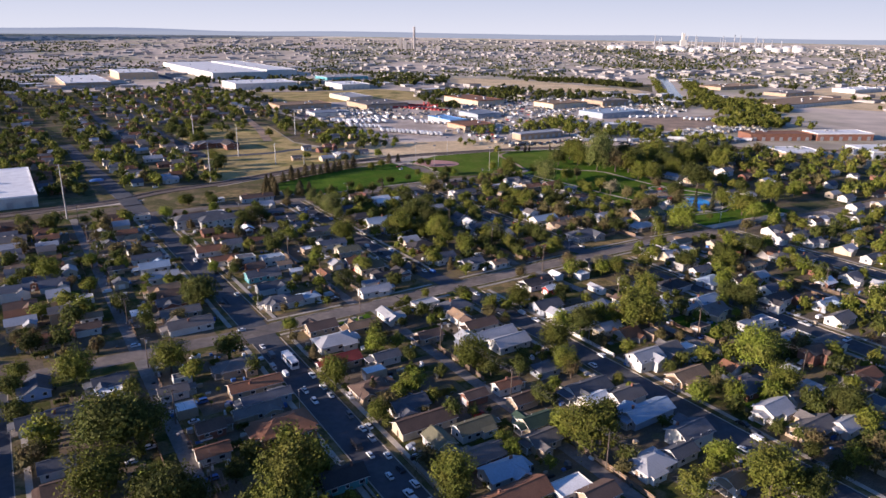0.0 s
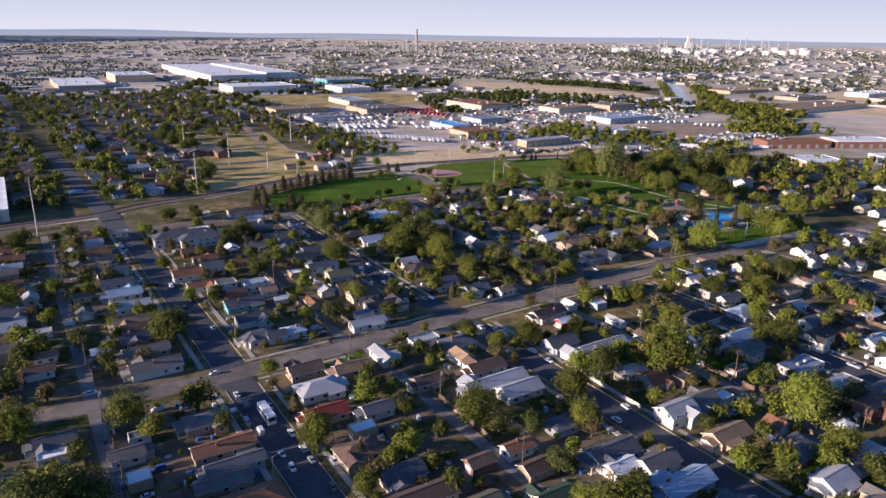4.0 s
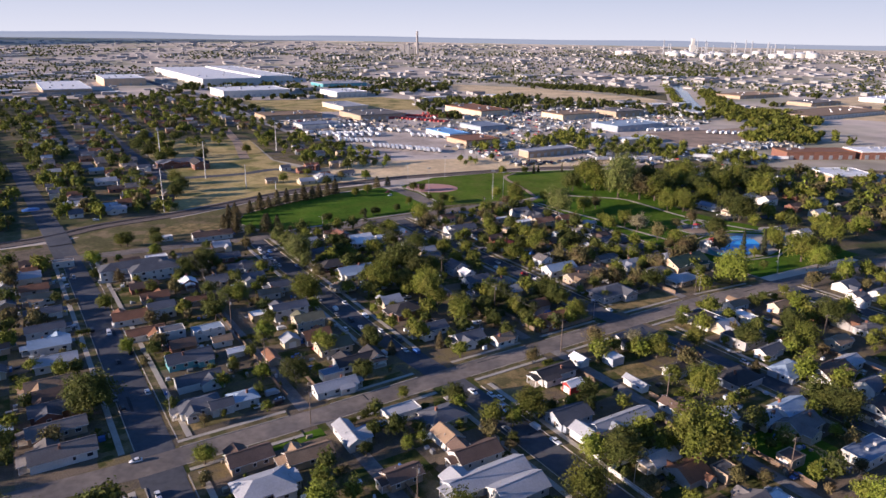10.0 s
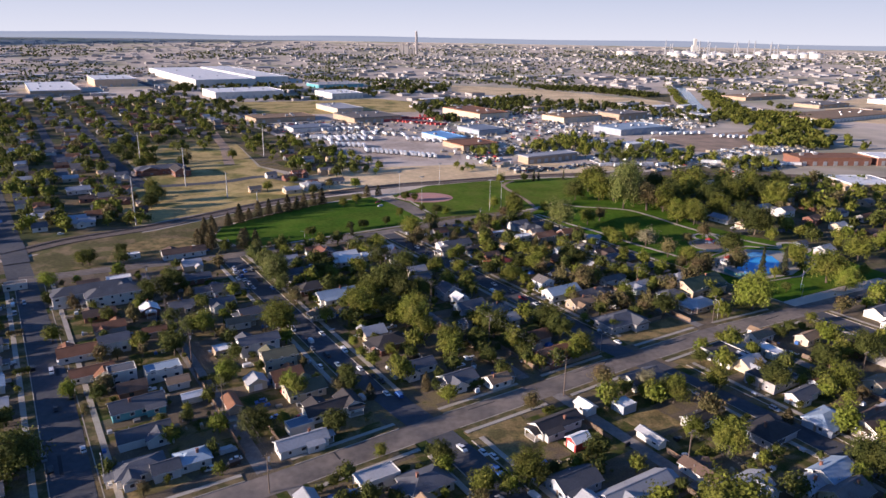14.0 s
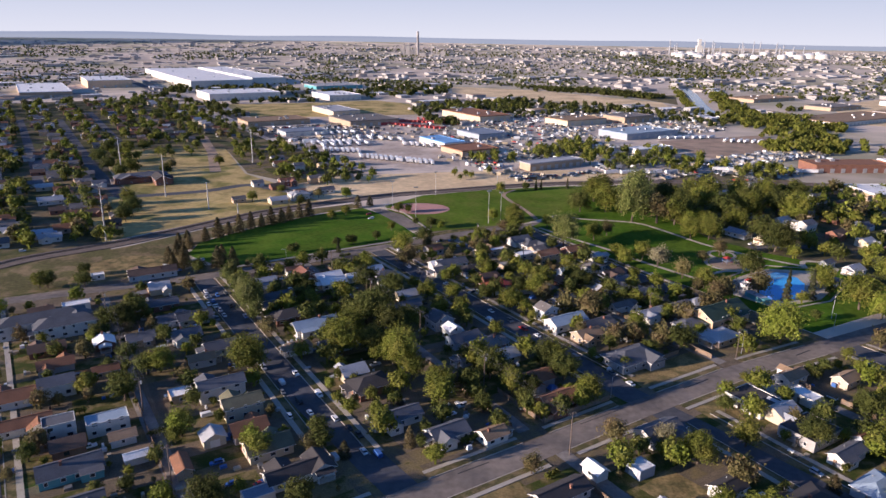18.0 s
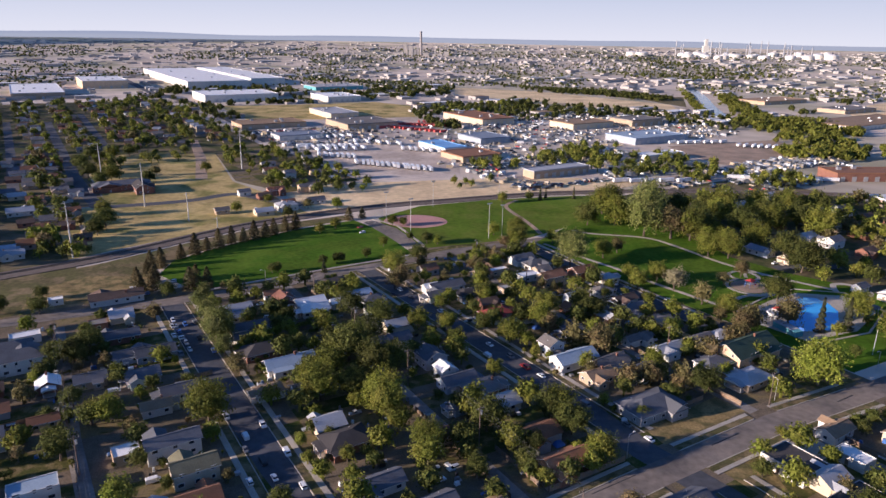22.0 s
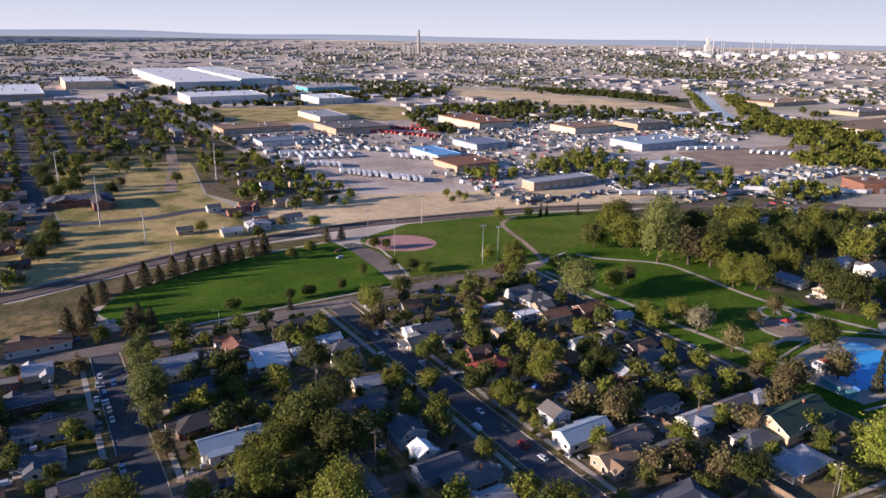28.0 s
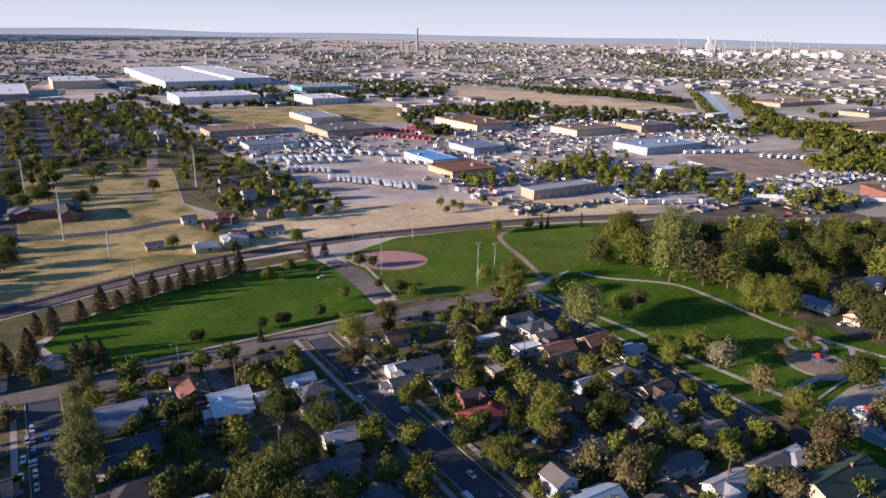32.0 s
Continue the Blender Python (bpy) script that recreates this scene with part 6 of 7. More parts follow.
grove(145, 225, 640, 760, 30, "ddm", 3.0, 5.0, lambda u, v: v > 690 or u < 170)
grove(470, 570, 470, 600, 40, "dmm", 3.2, 5.8)
grove(330, 420, 505, 530, 5, "dm", 2.5, 3.6)
grove(-260, 290, 760, 1215, 900, "dddmmlo", 2.6, 6.6, lambda u, v: abs(u - 130) > 7 and abs(u - 166) > 6)
for a in (-60, 69, 153, 234, 316):
    grove(a, a + 66, -70, 60, 22, "ddmmlo", 2.0, 4.6)
for kind in "dmlo":
    bulk("yard_trees", kind, YARD_TREES[kind], f"{KIND[kind]} trees filling yards and park edges")


def scrub(count):
    """Low bushes and hedges along fences, drives and house walls."""
    spots = []
    while len(spots) < count:
        u, v, r = rnd.uniform(-20, 304), rnd.choice((rnd.uniform(66, 209), rnd.uniform(228, 387))), rnd.uniform(0.5, 1.5)
        if free(u, v, r):
            for k in range(rnd.choice((1, 1, 2, 4))):
                spots.append((u + k * r * 0.9, v, r))
    return spots


for kind, count in (("d", 300), ("m", 330), ("o", 200)):
    spots = scrub(count)
    LOW[kind] = FAR[kind]
    bulk("shrubs", kind, spots, f"{KIND[kind]} bushes and hedges in the yards")

# ---- vehicles ----
WHEEL = Geo().tube((0, -0.11, 0), (0, 0.11, 0), 0.33, 0.33, 12, 0)
WHEEL.tube((0, 0.11, 0), (0, -0.125, 0), 0.18, 0.2, 10, 1)
WHEEL = WHEEL.mesh("wheel", M["tyre"], M["rim"])


def loft(profile, half, lean):
    """A body from a side profile of (x, z), narrower towards the top."""
    g = Geo()
    n = len(profile)
    top = max(z for _, z in profile)
    low = min(z for _, z in profile)
    for s in (-1, 1):
        g.v += [(x, s * (half - lean * max(0.0, (z - low) / (top - low)) ** 2), z) for x, z in profile]
    g.f.append(tuple(range(n)))
    g.f.append(tuple(range(2 * n - 1, n - 1, -1)))
    for k in range(n):
        j = (k + 1) % n
        g.f.append((k, n + k, n + j, j))
    g.m += [0] * (n + 2)
    return g


BODY = {
    "sedan": ([(-2.3, 0.28), (-2.35, 0.75), (-2.2, 0.95), (-1.2, 1.0), (1.0, 0.98), (2.1, 0.8), (2.3, 0.55), (2.25, 0.28)], [(-1.75, 0.97), (-1.05, 1.42), (0.35, 1.44), (1.15, 0.97)], 0.88, 1.35),
    "suv": ([(-2.35, 0.35), (-2.4, 1.05), (-2.3, 1.12), (1.1, 1.1), (2.2, 0.98), (2.4, 0.65), (2.35, 0.35)], [(-2.28, 1.1), (-2.05, 1.72), (0.35, 1.74), (1.15, 1.09)], 0.94, 1.42),
    "pickup": ([(-2.75, 0.42), (-2.8, 1.08), (-0.75, 1.08), (1.3, 1.1), (2.6, 1.0), (2.75, 0.7), (2.7, 0.42)], [(-0.75, 1.07), (-0.6, 1.78), (0.75, 1.78), (1.4, 1.08)], 0.97, 1.75),
    "van": ([(-2.6, 0.38), (-2.65, 1.95), (-2.5, 2.05), (1.4, 2.03), (1.75, 1.3), (2.55, 1.05), (2.65, 0.7), (2.6, 0.38)], [(1.05, 1.35), (1.1, 1.95), (1.46, 1.95), (1.8, 1.28)], 0.98, 1.65),
}
CARS = {}
SORT = {"sedan": "saloon car", "suv": "sport utility vehicle", "pickup": "pickup truck", "van": "panel van"}


def car(u, v, colour, axis, model=None, turn=None):
    """A parked vehicle: body, glass cabin, lamps and four wheels."""
    model = model or rnd.choice(("sedan", "sedan", "suv", "suv", "pickup", "van"))
    angle = (0 if axis == "u" else 90) + rnd.choice((0, 180)) + rnd.uniform(-2, 2) if turn is None else turn
    where = spot(u, v, 0.075, angle, 0.8)
    if (model, colour) in CARS:
        return copy_thing(CARS[model, colour], where)
    profile, cabin, half, axle = BODY[model]
    thing = base("car", where, f"parked {colour} {SORT[model]}", "car" if model in ("sedan", "suv") else "truck", "parked vehicles")
    part("body", loft(profile, half, 0.05), PAINT[colour], thing)
    part("glasshouse", loft(cabin, half - 0.08, 0.16), M["glass"], thing, "dark window glass")
    xs, ys = sorted(x for x, _ in cabin), half - 0.24
    tops = sorted(cabin, key=lambda p: -p[1])[:2]
    a, b = sorted(p[0] for p in tops)
    part("roof_panel", Geo().box(a - 0.08, b + 0.08, -ys - 0.06, ys + 0.06, tops[0][1] - 0.01, tops[0][1] + 0.05), PAINT[colour], thing)
    for s in (-1, 1):
        for x in (-axle, axle):
            part("wheel", WHEEL, None, thing, at=pose(x, s * (half - 0.1), 0.33, 0, 0, 0 if s < 0 else 180))
    CARS[model, colour] = thing
    return thing


car(125.2, 79.4, "white", "u")
car(153.1, 86.7, "black", "v")
car(154.7, 92.0, "black", "v")
car(95.8, 94.7, "black", "u")
car(202.5, 104.3, "white", "u")
car(232.0, 105.9, "white", "u")
car(64.6, 112.9, "white", "v")
car(232.3, 121.1, "silver", "v")
car(64.0, 121.6, "white", "v")
car(242.8, 121.9, "white", "u")
car(175.6, 122.9, "white", "u")
car(172.6, 124.7, "blue", "u")
car(99.2, 128.0, "white", "u")
car(162.6, 128.6, "silver", "v")
car(64.0, 131.4, "white", "v")
car(97.4, 133.2, "red", "u")
car(62.9, 136.6, "black", "v")
car(69.5, 143.1, "white", "v")
car(192.0, 147.5, "white", "u")
car(14.1, 158.8, "white", "u")
car(31.8, 159.3, "white", "u")
car(71.9, 159.5, "white", "v")
car(62.3, 162.3, "white", "v")
car(19.0, 162.7, "white", "u")
car(62.2, 169.1, "white", "v")
car(151.7, 173.9, "white", "v")
car(35.2, 178.3, "blue", "u")
car(61.0, 181.8, "white", "v")
car(124.5, 192.0, "white", "u")
car(149.9, 193.8, "blue", "v")
car(61.4, 195.6, "grey", "v")
car(152.8, 199.0, "white", "v")
car(61.2, 203.4, "white", "v")
car(117.0, 203.7, "blue", "u")
car(272.5, 204.1, "grey", "u")
car(148.0, 205.7, "white", "v")
car(40.5, 206.5, "white", "u")
car(252.4, 211.4, "white", "u")
car(341.2, 211.5, "black", "u")
car(59.2, 219.7, "white", "u")
car(26.3, 225.5, "white", "u")
car(97.4, 228.3, "black", "u")
car(92.4, 229.4, "white", "u")
car(204.7, 230.0, "white", "u")
car(228.0, 230.9, "white", "v")
car(97.9, 234.3, "silver", "u")
car(191.8, 236.0, "grey", "u")
car(147.1, 237.0, "blue", "v")
car(228.1, 239.0, "grey", "v")
car(118.7, 240.3, "red", "u")
car(172.4, 243.5, "white", "u")
car(113.1, 243.7, "blue", "u")
car(177.8, 245.8, "white", "u")
car(146.8, 247.2, "black", "v")
car(60.3, 248.0, "black", "v")
car(272.5, 250.9, "black", "u")
car(145.9, 251.3, "black", "v")
car(140.0, 263.8, "white", "v")
car(157.3, 264.2, "white", "v")
car(134.6, 265.0, "white", "v")
car(139.6, 271.0, "black", "v")
car(145.8, 271.7, "white", "v")
car(225.9, 271.9, "white", "v")
car(175.3, 273.7, "white", "u")
car(87.2, 276.3, "white", "u")
car(115.8, 276.5, "white", "u")
car(63.5, 278.2, "black", "v")
car(225.2, 278.7, "red", "v")
car(168.0, 280.4, "silver", "u")
car(25.6, 282.2, "white", "u")
car(139.1, 283.8, "white", "v")
car(279.1, 287.6, "white", "u")
car(219.5, 291.3, "white", "v")
car(109.4, 292.9, "white", "u")
car(224.9, 297.6, "white", "v")
car(29.9, 298.4, "white", "u")
car(64.0, 302.7, "white", "v")
car(389.3, 303.6, "white", "u")
car(66.5, 308.6, "white", "v")
car(306.0, 314.2, "white", "v")
car(267.6, 316.5, "grey", "v")
car(87.7, 318.0, "grey", "u")
car(304.4, 320.2, "white", "v")
car(222.9, 323.7, "black", "v")
car(301.0, 324.8, "white", "v")
car(250.6, 325.4, "white", "u")
car(175.1, 327.6, "white", "u")
car(244.4, 336.4, "white", "u")
car(185.4, 339.1, "white", "u")
car(245.0, 340.7, "blue", "u")
car(134.9, 340.8, "grey", "v")
car(265.3, 341.1, "white", "u")
car(217.4, 342.5, "white", "v")
car(222.9, 348.0, "black", "v")
car(135.3, 348.9, "white", "v")
car(244.5, 350.5, "white", "u")
car(142.7, 351.0, "black", "v")
car(168.3, 356.1, "white", "u")
car(135.9, 356.2, "white", "v")
car(246.3, 357.1, "grey", "u")
car(223.0, 357.9, "white", "v")
car(55.9, 360.0, "silver", "v")
car(141.2, 364.1, "blue", "v")
car(137.0, 364.5, "silver", "v")
car(55.6, 369.2, "white", "v")
car(169.7, 370.0, "white", "u")
car(170.8, 383.2, "white", "u")
car(134.3, 401.9, "blue", "u")
car(131.6, 410.4, "white", "u")
car(146.2, 411.7, "white", "u")
car(245.3, 440.6, "white", "u")
car(248.3, 449.6, "red", "u")
car(78.5, 465.7, "white", "u")


# vehicles along the kerbs and in the back yards
for u, off, v0, v1, gap in ((63.2, 3.9, 185, 205, 26), (63.5, 4.2, 232, 380, 24), (148, 3.6, 70, 205, 22), (141, 3.6, 232, 380, 20), (230, 3.6, 70, 205, 24), (222, 3.6, 232, 380, 20), (306, 3.4, 290, 380, 18), (312, 3.4, 80, 200, 24)):
    for s in (-1, 1):
        v = v0 + rnd.uniform(0, gap)
        while v < v1:
            car(u + s * off, v, rnd.choice(("white", "silver", "grey", "black", "white", "black", "grey", "silver", "grey", "white", "blue")), "v")
            v += gap * rnd.uniform(0.8, 2.6)
for u in (99, 112, 180, 193, 262, 274, 18, 30):
    v = 75
    while v < 385:
        if not 208 < v < 230 and all(abs(u - a) > 3 + s or abs(v - b) > 6.5 for a, b, s in BUILT):
            car(u + rnd.uniform(-2, 2), v, rnd.choice(("white", "silver", "grey", "black", "tan", "blue", "white")), rnd.choice("uuv"))
        v += rnd.uniform(24, 60)

for k, colour in enumerate(("white", "silver", "white", "blue", "silver", "white")):
    car(138.2, 343 + 5.4 * k, colour, "v", ("sedan", "suv")[k % 2])

for v, colour, model in ((176.5, "white", "pickup"), (168.5, "white", "suv"), (163, "silver", "sedan"), (150.5, "grey", "suv"), (143, "white", "sedan"), (137.5, "silver", "suv"), (129, "white", "sedan"), (122.5, "black", "sedan"), (116, "white", "suv"), (108, "silver", "pickup")):
    car(67.5, v, colour, "v", model)

# the white bus at the kerb of the avenue
bus = base("bus", spot(64.6, 187.5, 0.075, 90), "white single-deck bus at the kerb", "bus")
part("body", Geo().box(-4.6, 4.6, -1.2, 1.2, 0.4, 2.9, 0, 0.06), PAINT["white"], bus)
for s in (-1, 1):
    for k in range(6):
        x = -3.9 + k * 1.4
        part("window", Geo().box(x - 0.58, x + 0.58, min(s * 1.1, s * 1.19), max(s * 1.1, s * 1.19), 1.55, 2.45), M["glass"], bus)
    for x in (-2.9, 2.9):
        part("wheel", WHEEL, None, bus, at=Matrix.Translation((x, s * 1.08, 0.42)) @ Matrix.Diagonal((1.3, 1.3, 1.3, 1)))
for x in (-4.6, 4.53):
    part("windscreen", Geo().box(x - 0.03, x + 0.1, -1.0, 1.0, 1.4, 2.5), M["glass"], bus)

# ---- poles, wires, fences, lamps ----
def utility_pole(u, v, h, arm=True, turn=0):
    pole = base("utility_pole", spot(u, v, 0, turn), "weathered wooden utility pole with crossarm and insulators", "utility pole", "utility poles")
    part("shaft", Geo().tube((0, 0, 0), (0, 0, h), 0.17, 0.11, 8), M["pole"], pole)
    if arm:
        bar = part("crossarm", Geo().box(-1.2, 1.2, -0.07, 0.07, h - 0.75, h - 0.6), M["pole"], pole)
        for x in (-1.1, -0.5, 0.5, 1.1):
            part("insulator", Geo().tube((x, 0, h - 0.6), (x, 0, h - 0.38), 0.06, 0.04, 6), M["galv"], bar)
        if rnd.random() < 0.4:
            part("transformer", Geo().tube((0.38, 0, h - 2.3), (0.38, 0, h - 1.3), 0.28, 0.28, 10), M["galv"], pole)
    return pole


def wires(a, b, offsets, sag, turn=0):
    """Slack cables between two pole tops, given as (u, v, z)."""
    for o in offsets:
        g = Geo()
        c, s = math.cos(radians(turn)), math.sin(radians(turn))
        p0, p1 = W(a[0] + o * c, a[1] + o * s, a[2]), W(b[0] + o * c, b[1] + o * s, b[2])
        side = (p1 - p0).cross(Vector((0, 0, 1))).normalized() * 0.013
        for k in range(11):
            t = k / 10
            p = p0.lerp(p1, t) - Vector((0, 0, sag * 4 * t * (1 - t)))
            g.v += [tuple(p + side), tuple(p + Vector((0, 0, 0.013))), tuple(p - side), tuple(p - Vector((0, 0, 0.013)))]
        g.f = [(4 * k + q, 4 * k + (q + 1) % 4, 4 * k + 4 + (q + 1) % 4, 4 * k + 4 + q) for k in range(10) for q in range(4)]
        g.m = [0] * 40
        tagged(part("overhead_cable", g, M["wire"]), "thin slack overhead cable between the poles", "cable", "overhead cables")


for u, v0, v1, h in ((109.3, 60, 205, 10.5), (101.5, 214, 384, 10.5), (189.8, 60, 206, 11), (188, 213, 384, 12), (271, 62, 205, 10.5), (271, 226, 386, 10.5), (27, 60, 400, 10.5)):
    spots = []
    v = v0
    while v <= v1:
        spots.append((u, v, h - 0.4))
        utility_pole(u, v, h)
        v += 37
    for a, b in zip(spots, spots[1:]):
        wires(a, b, (-1.1, -0.5, 0.5, 1.1), 0.7)
for u, v, h in ((23, 410, 30), (114, 467, 26), (176, 455, 14), (173, 506, 16), (158, 551, 26), (240, 640, 26), (145, 640, 26)):
    pole = base("transmission_pole", spot(u, v), "tall grey steel transmission pole by the railway", "power pole", "transmission poles")
    part("shaft", Geo().tube((0, 0, 0), (0, 0, h), 0.42, 0.2, 10), M["galv"], pole)
    for z in (0.8, 2.6, 4.4)[: 3 if h > 20 else 1]:
        part("arm", Geo().tube((-1.8, 0, h - z), (1.8, 0, h - z + 0.1), 0.09, 0.07, 6), M["galv"], pole)
wires((23, 410, 29), (114, 467, 25), (-1.5, 1.5), 2)
wires((114, 467, 25), (158, 551, 25), (-1.5, 1.5), 2)
wires((158, 551, 25), (145, 640, 25), (-1.5, 1.5), 2)
for u, v, h in ((269, 432, 17), (297, 401, 18), (306, 402, 16), (267, 456, 16), (307, 473, 15), (352, 468, 15)):
    mast = base("floodlight_mast", spot(u, v, 0.08), "slender grey floodlight mast of the ball field", "floodlight", "ball field floodlights")
    part("shaft", Geo().tube((0, 0, 0), (0, 0, h), 0.14, 0.09, 8), M["galv"], mast)
    bar = part("crossbar", Geo().box(-1.3, 1.3, -0.06, 0.06, h - 0.1, h + 0.05), M["galv"], mast)
    for x in (-1.1, -0.4, 0.4, 1.1):
        part("lamp_head", Geo().box(x - 0.25, x + 0.25, -0.35, 0.1, h + 0.05, h + 0.5), M["galv"], bar)
for u, v in ((70.5, 236), (57, 160), (154.5, 150), (217, 228), (275, 227), (320, 222), (178, 389), (300, 388)):
    lamp = base("street_lamp", spot(u, v, 0.05, rnd.choice((0, 90, 180))), "grey street lamp with a curved arm", "street lamp", "street lamps")
    part("shaft", Geo().tube((0, 0, 0), (0, 0, 6.8), 0.09, 0.06, 8), M["galv"], lamp)
    arm = part("arm", Geo().tube((0, 0, 6.7), (1.6, 0, 7.1), 0.05, 0.04, 6), M["galv"], lamp)
    part("lamp_head", Geo().box(1.45, 2.0, -0.13, 0.13, 7.05, 7.18), M["trim"], arm)


def fence(u0, v0, u1, v1, h=1.5, material="fence", label="weathered brown board fence between the yards"):
    a, b = W(u0, v0), W(u1, v1)
    length = (b - a).length
    n = max(2, int(length / 2.4))
    thing = base("fence", Matrix.Translation(a) @ Matrix.Rotation(math.atan2(b.y - a.y, b.x - a.x), 4, "Z"), label, "fence", "yard fences")
    step = length / n
    g = Geo()
    line = []
    for j in range(n * 8):
        z, x = h + rnd.uniform(-0.05, 0.05), j * step / 8
        line += [(x, 0.0, z - 0.02), (x + 0.02, -0.025, z), (x + step / 8 - 0.02, -0.025, z)]
    g.v = [(x, y, 0.05) for x, y, z in line] + [(x, y, z) for x, y, z in line]
    k = len(line)
    g.f = [(j, j + 1, k + j + 1, k + j) for j in range(k - 1)]
    g.m = [0] * (k - 1)
    part("panel", g, M[material] if material in M else WALL[material], thing)
    g = Geo()
    for z in (0.4, h - 0.35):
        part("rail", Geo().box(0, length, 0.005, 0.06, z, z + 0.09), M["pole"], thing)
    for k in (0, n // 2, n):
        part("post", Geo().box(k * step - 0.05, k * step + 0.05, 0.06, 0.16, 0, h + 0.08), M["pole"], thing)


for u in (100.8, 109.9, 183, 191.2, 264, 272, 20.5, 27.8):
    for v0, v1 in ((64, 206), (230, 384)):
        v = v0
        while v < v1 - 8:
            run = rnd.uniform(9, 20)
            if rnd.random() < 0.5:
                fence(u, v, u, min(v + run, v1))
            v += run + rnd.uniform(0, 4)
for k in range(46):
    a = rnd.choice((69, 110, 153, 192, 232, 273, 30))
    v = rnd.choice((rnd.uniform(66, 205), rnd.uniform(232, 382)))
    u = a + rnd.uniform(13, 20)
    if all(abs(u + 5 - p) > s + 5 or abs(v - q) > 5 for p, q, s in BUILT):
        fence(u, v, u + rnd.uniform(8, 13), v, rnd.choice((1.0, 1.5)), "fence")
fence(154.5, 138, 154.5, 158, 1.5, "trim", "white painted board fence at the street corner")
fence(154.5, 158, 172, 158, 1.5, "trim", "white painted board fence beside the yard")
fence(57.5, 125, 57.5, 112, 1.4, "trim", "pale low street wall of boards")
fence(192, 227.5, 216, 227.5, 1.7, "fence", "brown board fence along the cross street")
fence(70.5, 112, 70.5, 128, 1.3, "tan", "low tan plastered garden wall of panels")


# ---- sheds, pools and small yard things ----
for k in range(70):
    a = rnd.choice((96, 113, 178, 196, 259, 277, 15, 33))
    u, v = a + rnd.uniform(-3, 3), rnd.choice((rnd.uniform(66, 205), rnd.uniform(232, 382)))
    if all(abs(u - p) > s + 2.8 or abs(v - q) > 7 for p, q, s in BUILT):
        house(round(u, 1), round(v, 1), round(rnd.uniform(4.5, 7), 1), round(rnd.uniform(3.6, 6), 1), rnd.choice("uuvf"), rnd.choice(("grey", "slate", "white", "brown", "lightgrey", "rust")), rnd.choice(("white", "tan", "cream", "bluegrey", "brick")), 2.4)
for u, v in ((165, 306), (178, 330), (284, 300), (118, 330), (86, 150), (128, 340), (275, 322), (281, 322)):
    ring = base("trampoline", spot(u, v, 0.03), "round black trampoline with a blue rim", "trampoline", "trampolines")
    part("mat", Geo().prism([(1.6 * math.cos(a), 1.6 * math.sin(a)) for a in (j * math.tau / 20 for j in range(20))], 0.75, 0.8), M["tyre"], ring)
    g = Geo()
    for j in range(20):
        a, b = j * math.tau / 20, (j + 1) * math.tau / 20
        g.tube((1.75 * math.cos(a), 1.75 * math.sin(a), 0.8), (1.75 * math.cos(b), 1.75 * math.sin(b), 0.8), 0.14, 0.14, 5)
    part("rim", g, PAINT["blue"], ring)
    for j in range(4):
        a = j * math.tau / 4
        part("leg", Geo().tube((1.7 * math.cos(a), 1.7 * math.sin(a), 0), (1.7 * math.cos(a), 1.7 * math.sin(a), 0.8), 0.04, 0.04, 6), M["galv"], ring)
for u, v, lu, lv, colour in ((116, 262, 4, 3, "blue"), (119, 255, 3, 2.4, "red"), (93, 345, 4, 3, "blue"), (45, 505, 9, 7, "blue"), (246, 300, 3, 2.5, "blue"), (205, 240, 3, 2.4, "blue")):
    g = Geo()
    n = 5
    hump = [[0.5 + 0.7 * math.sin(3.1 * i / n) * math.sin(3.1 * j / n) + rnd.uniform(-0.12, 0.12) for j in range(n + 1)] for i in range(n + 1)]
    for i in range(n):
        for j in range(n):
            g.face([(lu * a / n, lv * b / n, hump[a][b] if 0 < a < n and 0 < b < n else 0.02) for a, b in ((i, j), (i + 1, j), (i + 1, j + 1), (i, j + 1))])
    tagged(part("tarpaulin", g, PAINT[colour], at=spot(u, v, 0.03)), f"creased {colour} tarpaulin over a heap in the yard", "tarpaulin")


# ---- the pool's slide, bath house, pavilion and the flag ----
slide = base("water_slide", spot(328, 262, 0.13), "white water slide tower with a red canopy", "water slide")
for x in (-1.3, 1.3):
    for y in (-1.3, 1.3):
        part("post", Geo().tube((x, y, 0), (x, y, 5.2), 0.1, 0.1, 6), M["trim"], slide)
part("platform", Geo().box(-1.6, 1.6, -1.6, 1.6, 2.9, 3.1), M["galv"], slide)
g = Geo()
for k in range(4):
    a, b = [(2.1 * math.cos(j * math.pi / 2 + math.pi / 4), 2.1 * math.sin(j * math.pi / 2 + math.pi / 4), 5.1) for j in (k, k + 1)]
    g.face([a, b, (0, 0, 6.3)])
part("canopy", g, WALL["redpaint"], slide, "red pointed canopy")
g = Geo()
last = Vector((1.5, 0, 3.1))
for k in range(1, 25):
    a = k * 0.42
    p = Vector((1.5 + 2.2 * math.sin(a) + k * 0.05, 2.2 - 2.2 * math.cos(a), 3.1 * (1 - k / 25) + 0.25))
    g.tube(last, p, 0.5, 0.5, 8)
    last = p
part("chute", g, M["trim"], slide, "curling white chute")
bath = base("bath_house", spot(323.5, 254.5, 0.13, 78), "low turquoise bath house with a grey deck roof", "bath house")
part("wall", Geo().box(-5.2, 5.2, -1.6, 1.6, 0, 2.0), WALL["teal"], bath)
part("roof", Geo().box(-3.2, 5.4, -1.8, 1.8, 2.0, 2.18), ROOF["lightgrey"], bath)
part("railing", Geo().box(-5.4, -3.2, -1.8, -1.7, 2.0, 2.9), PAINT["blue"], bath)
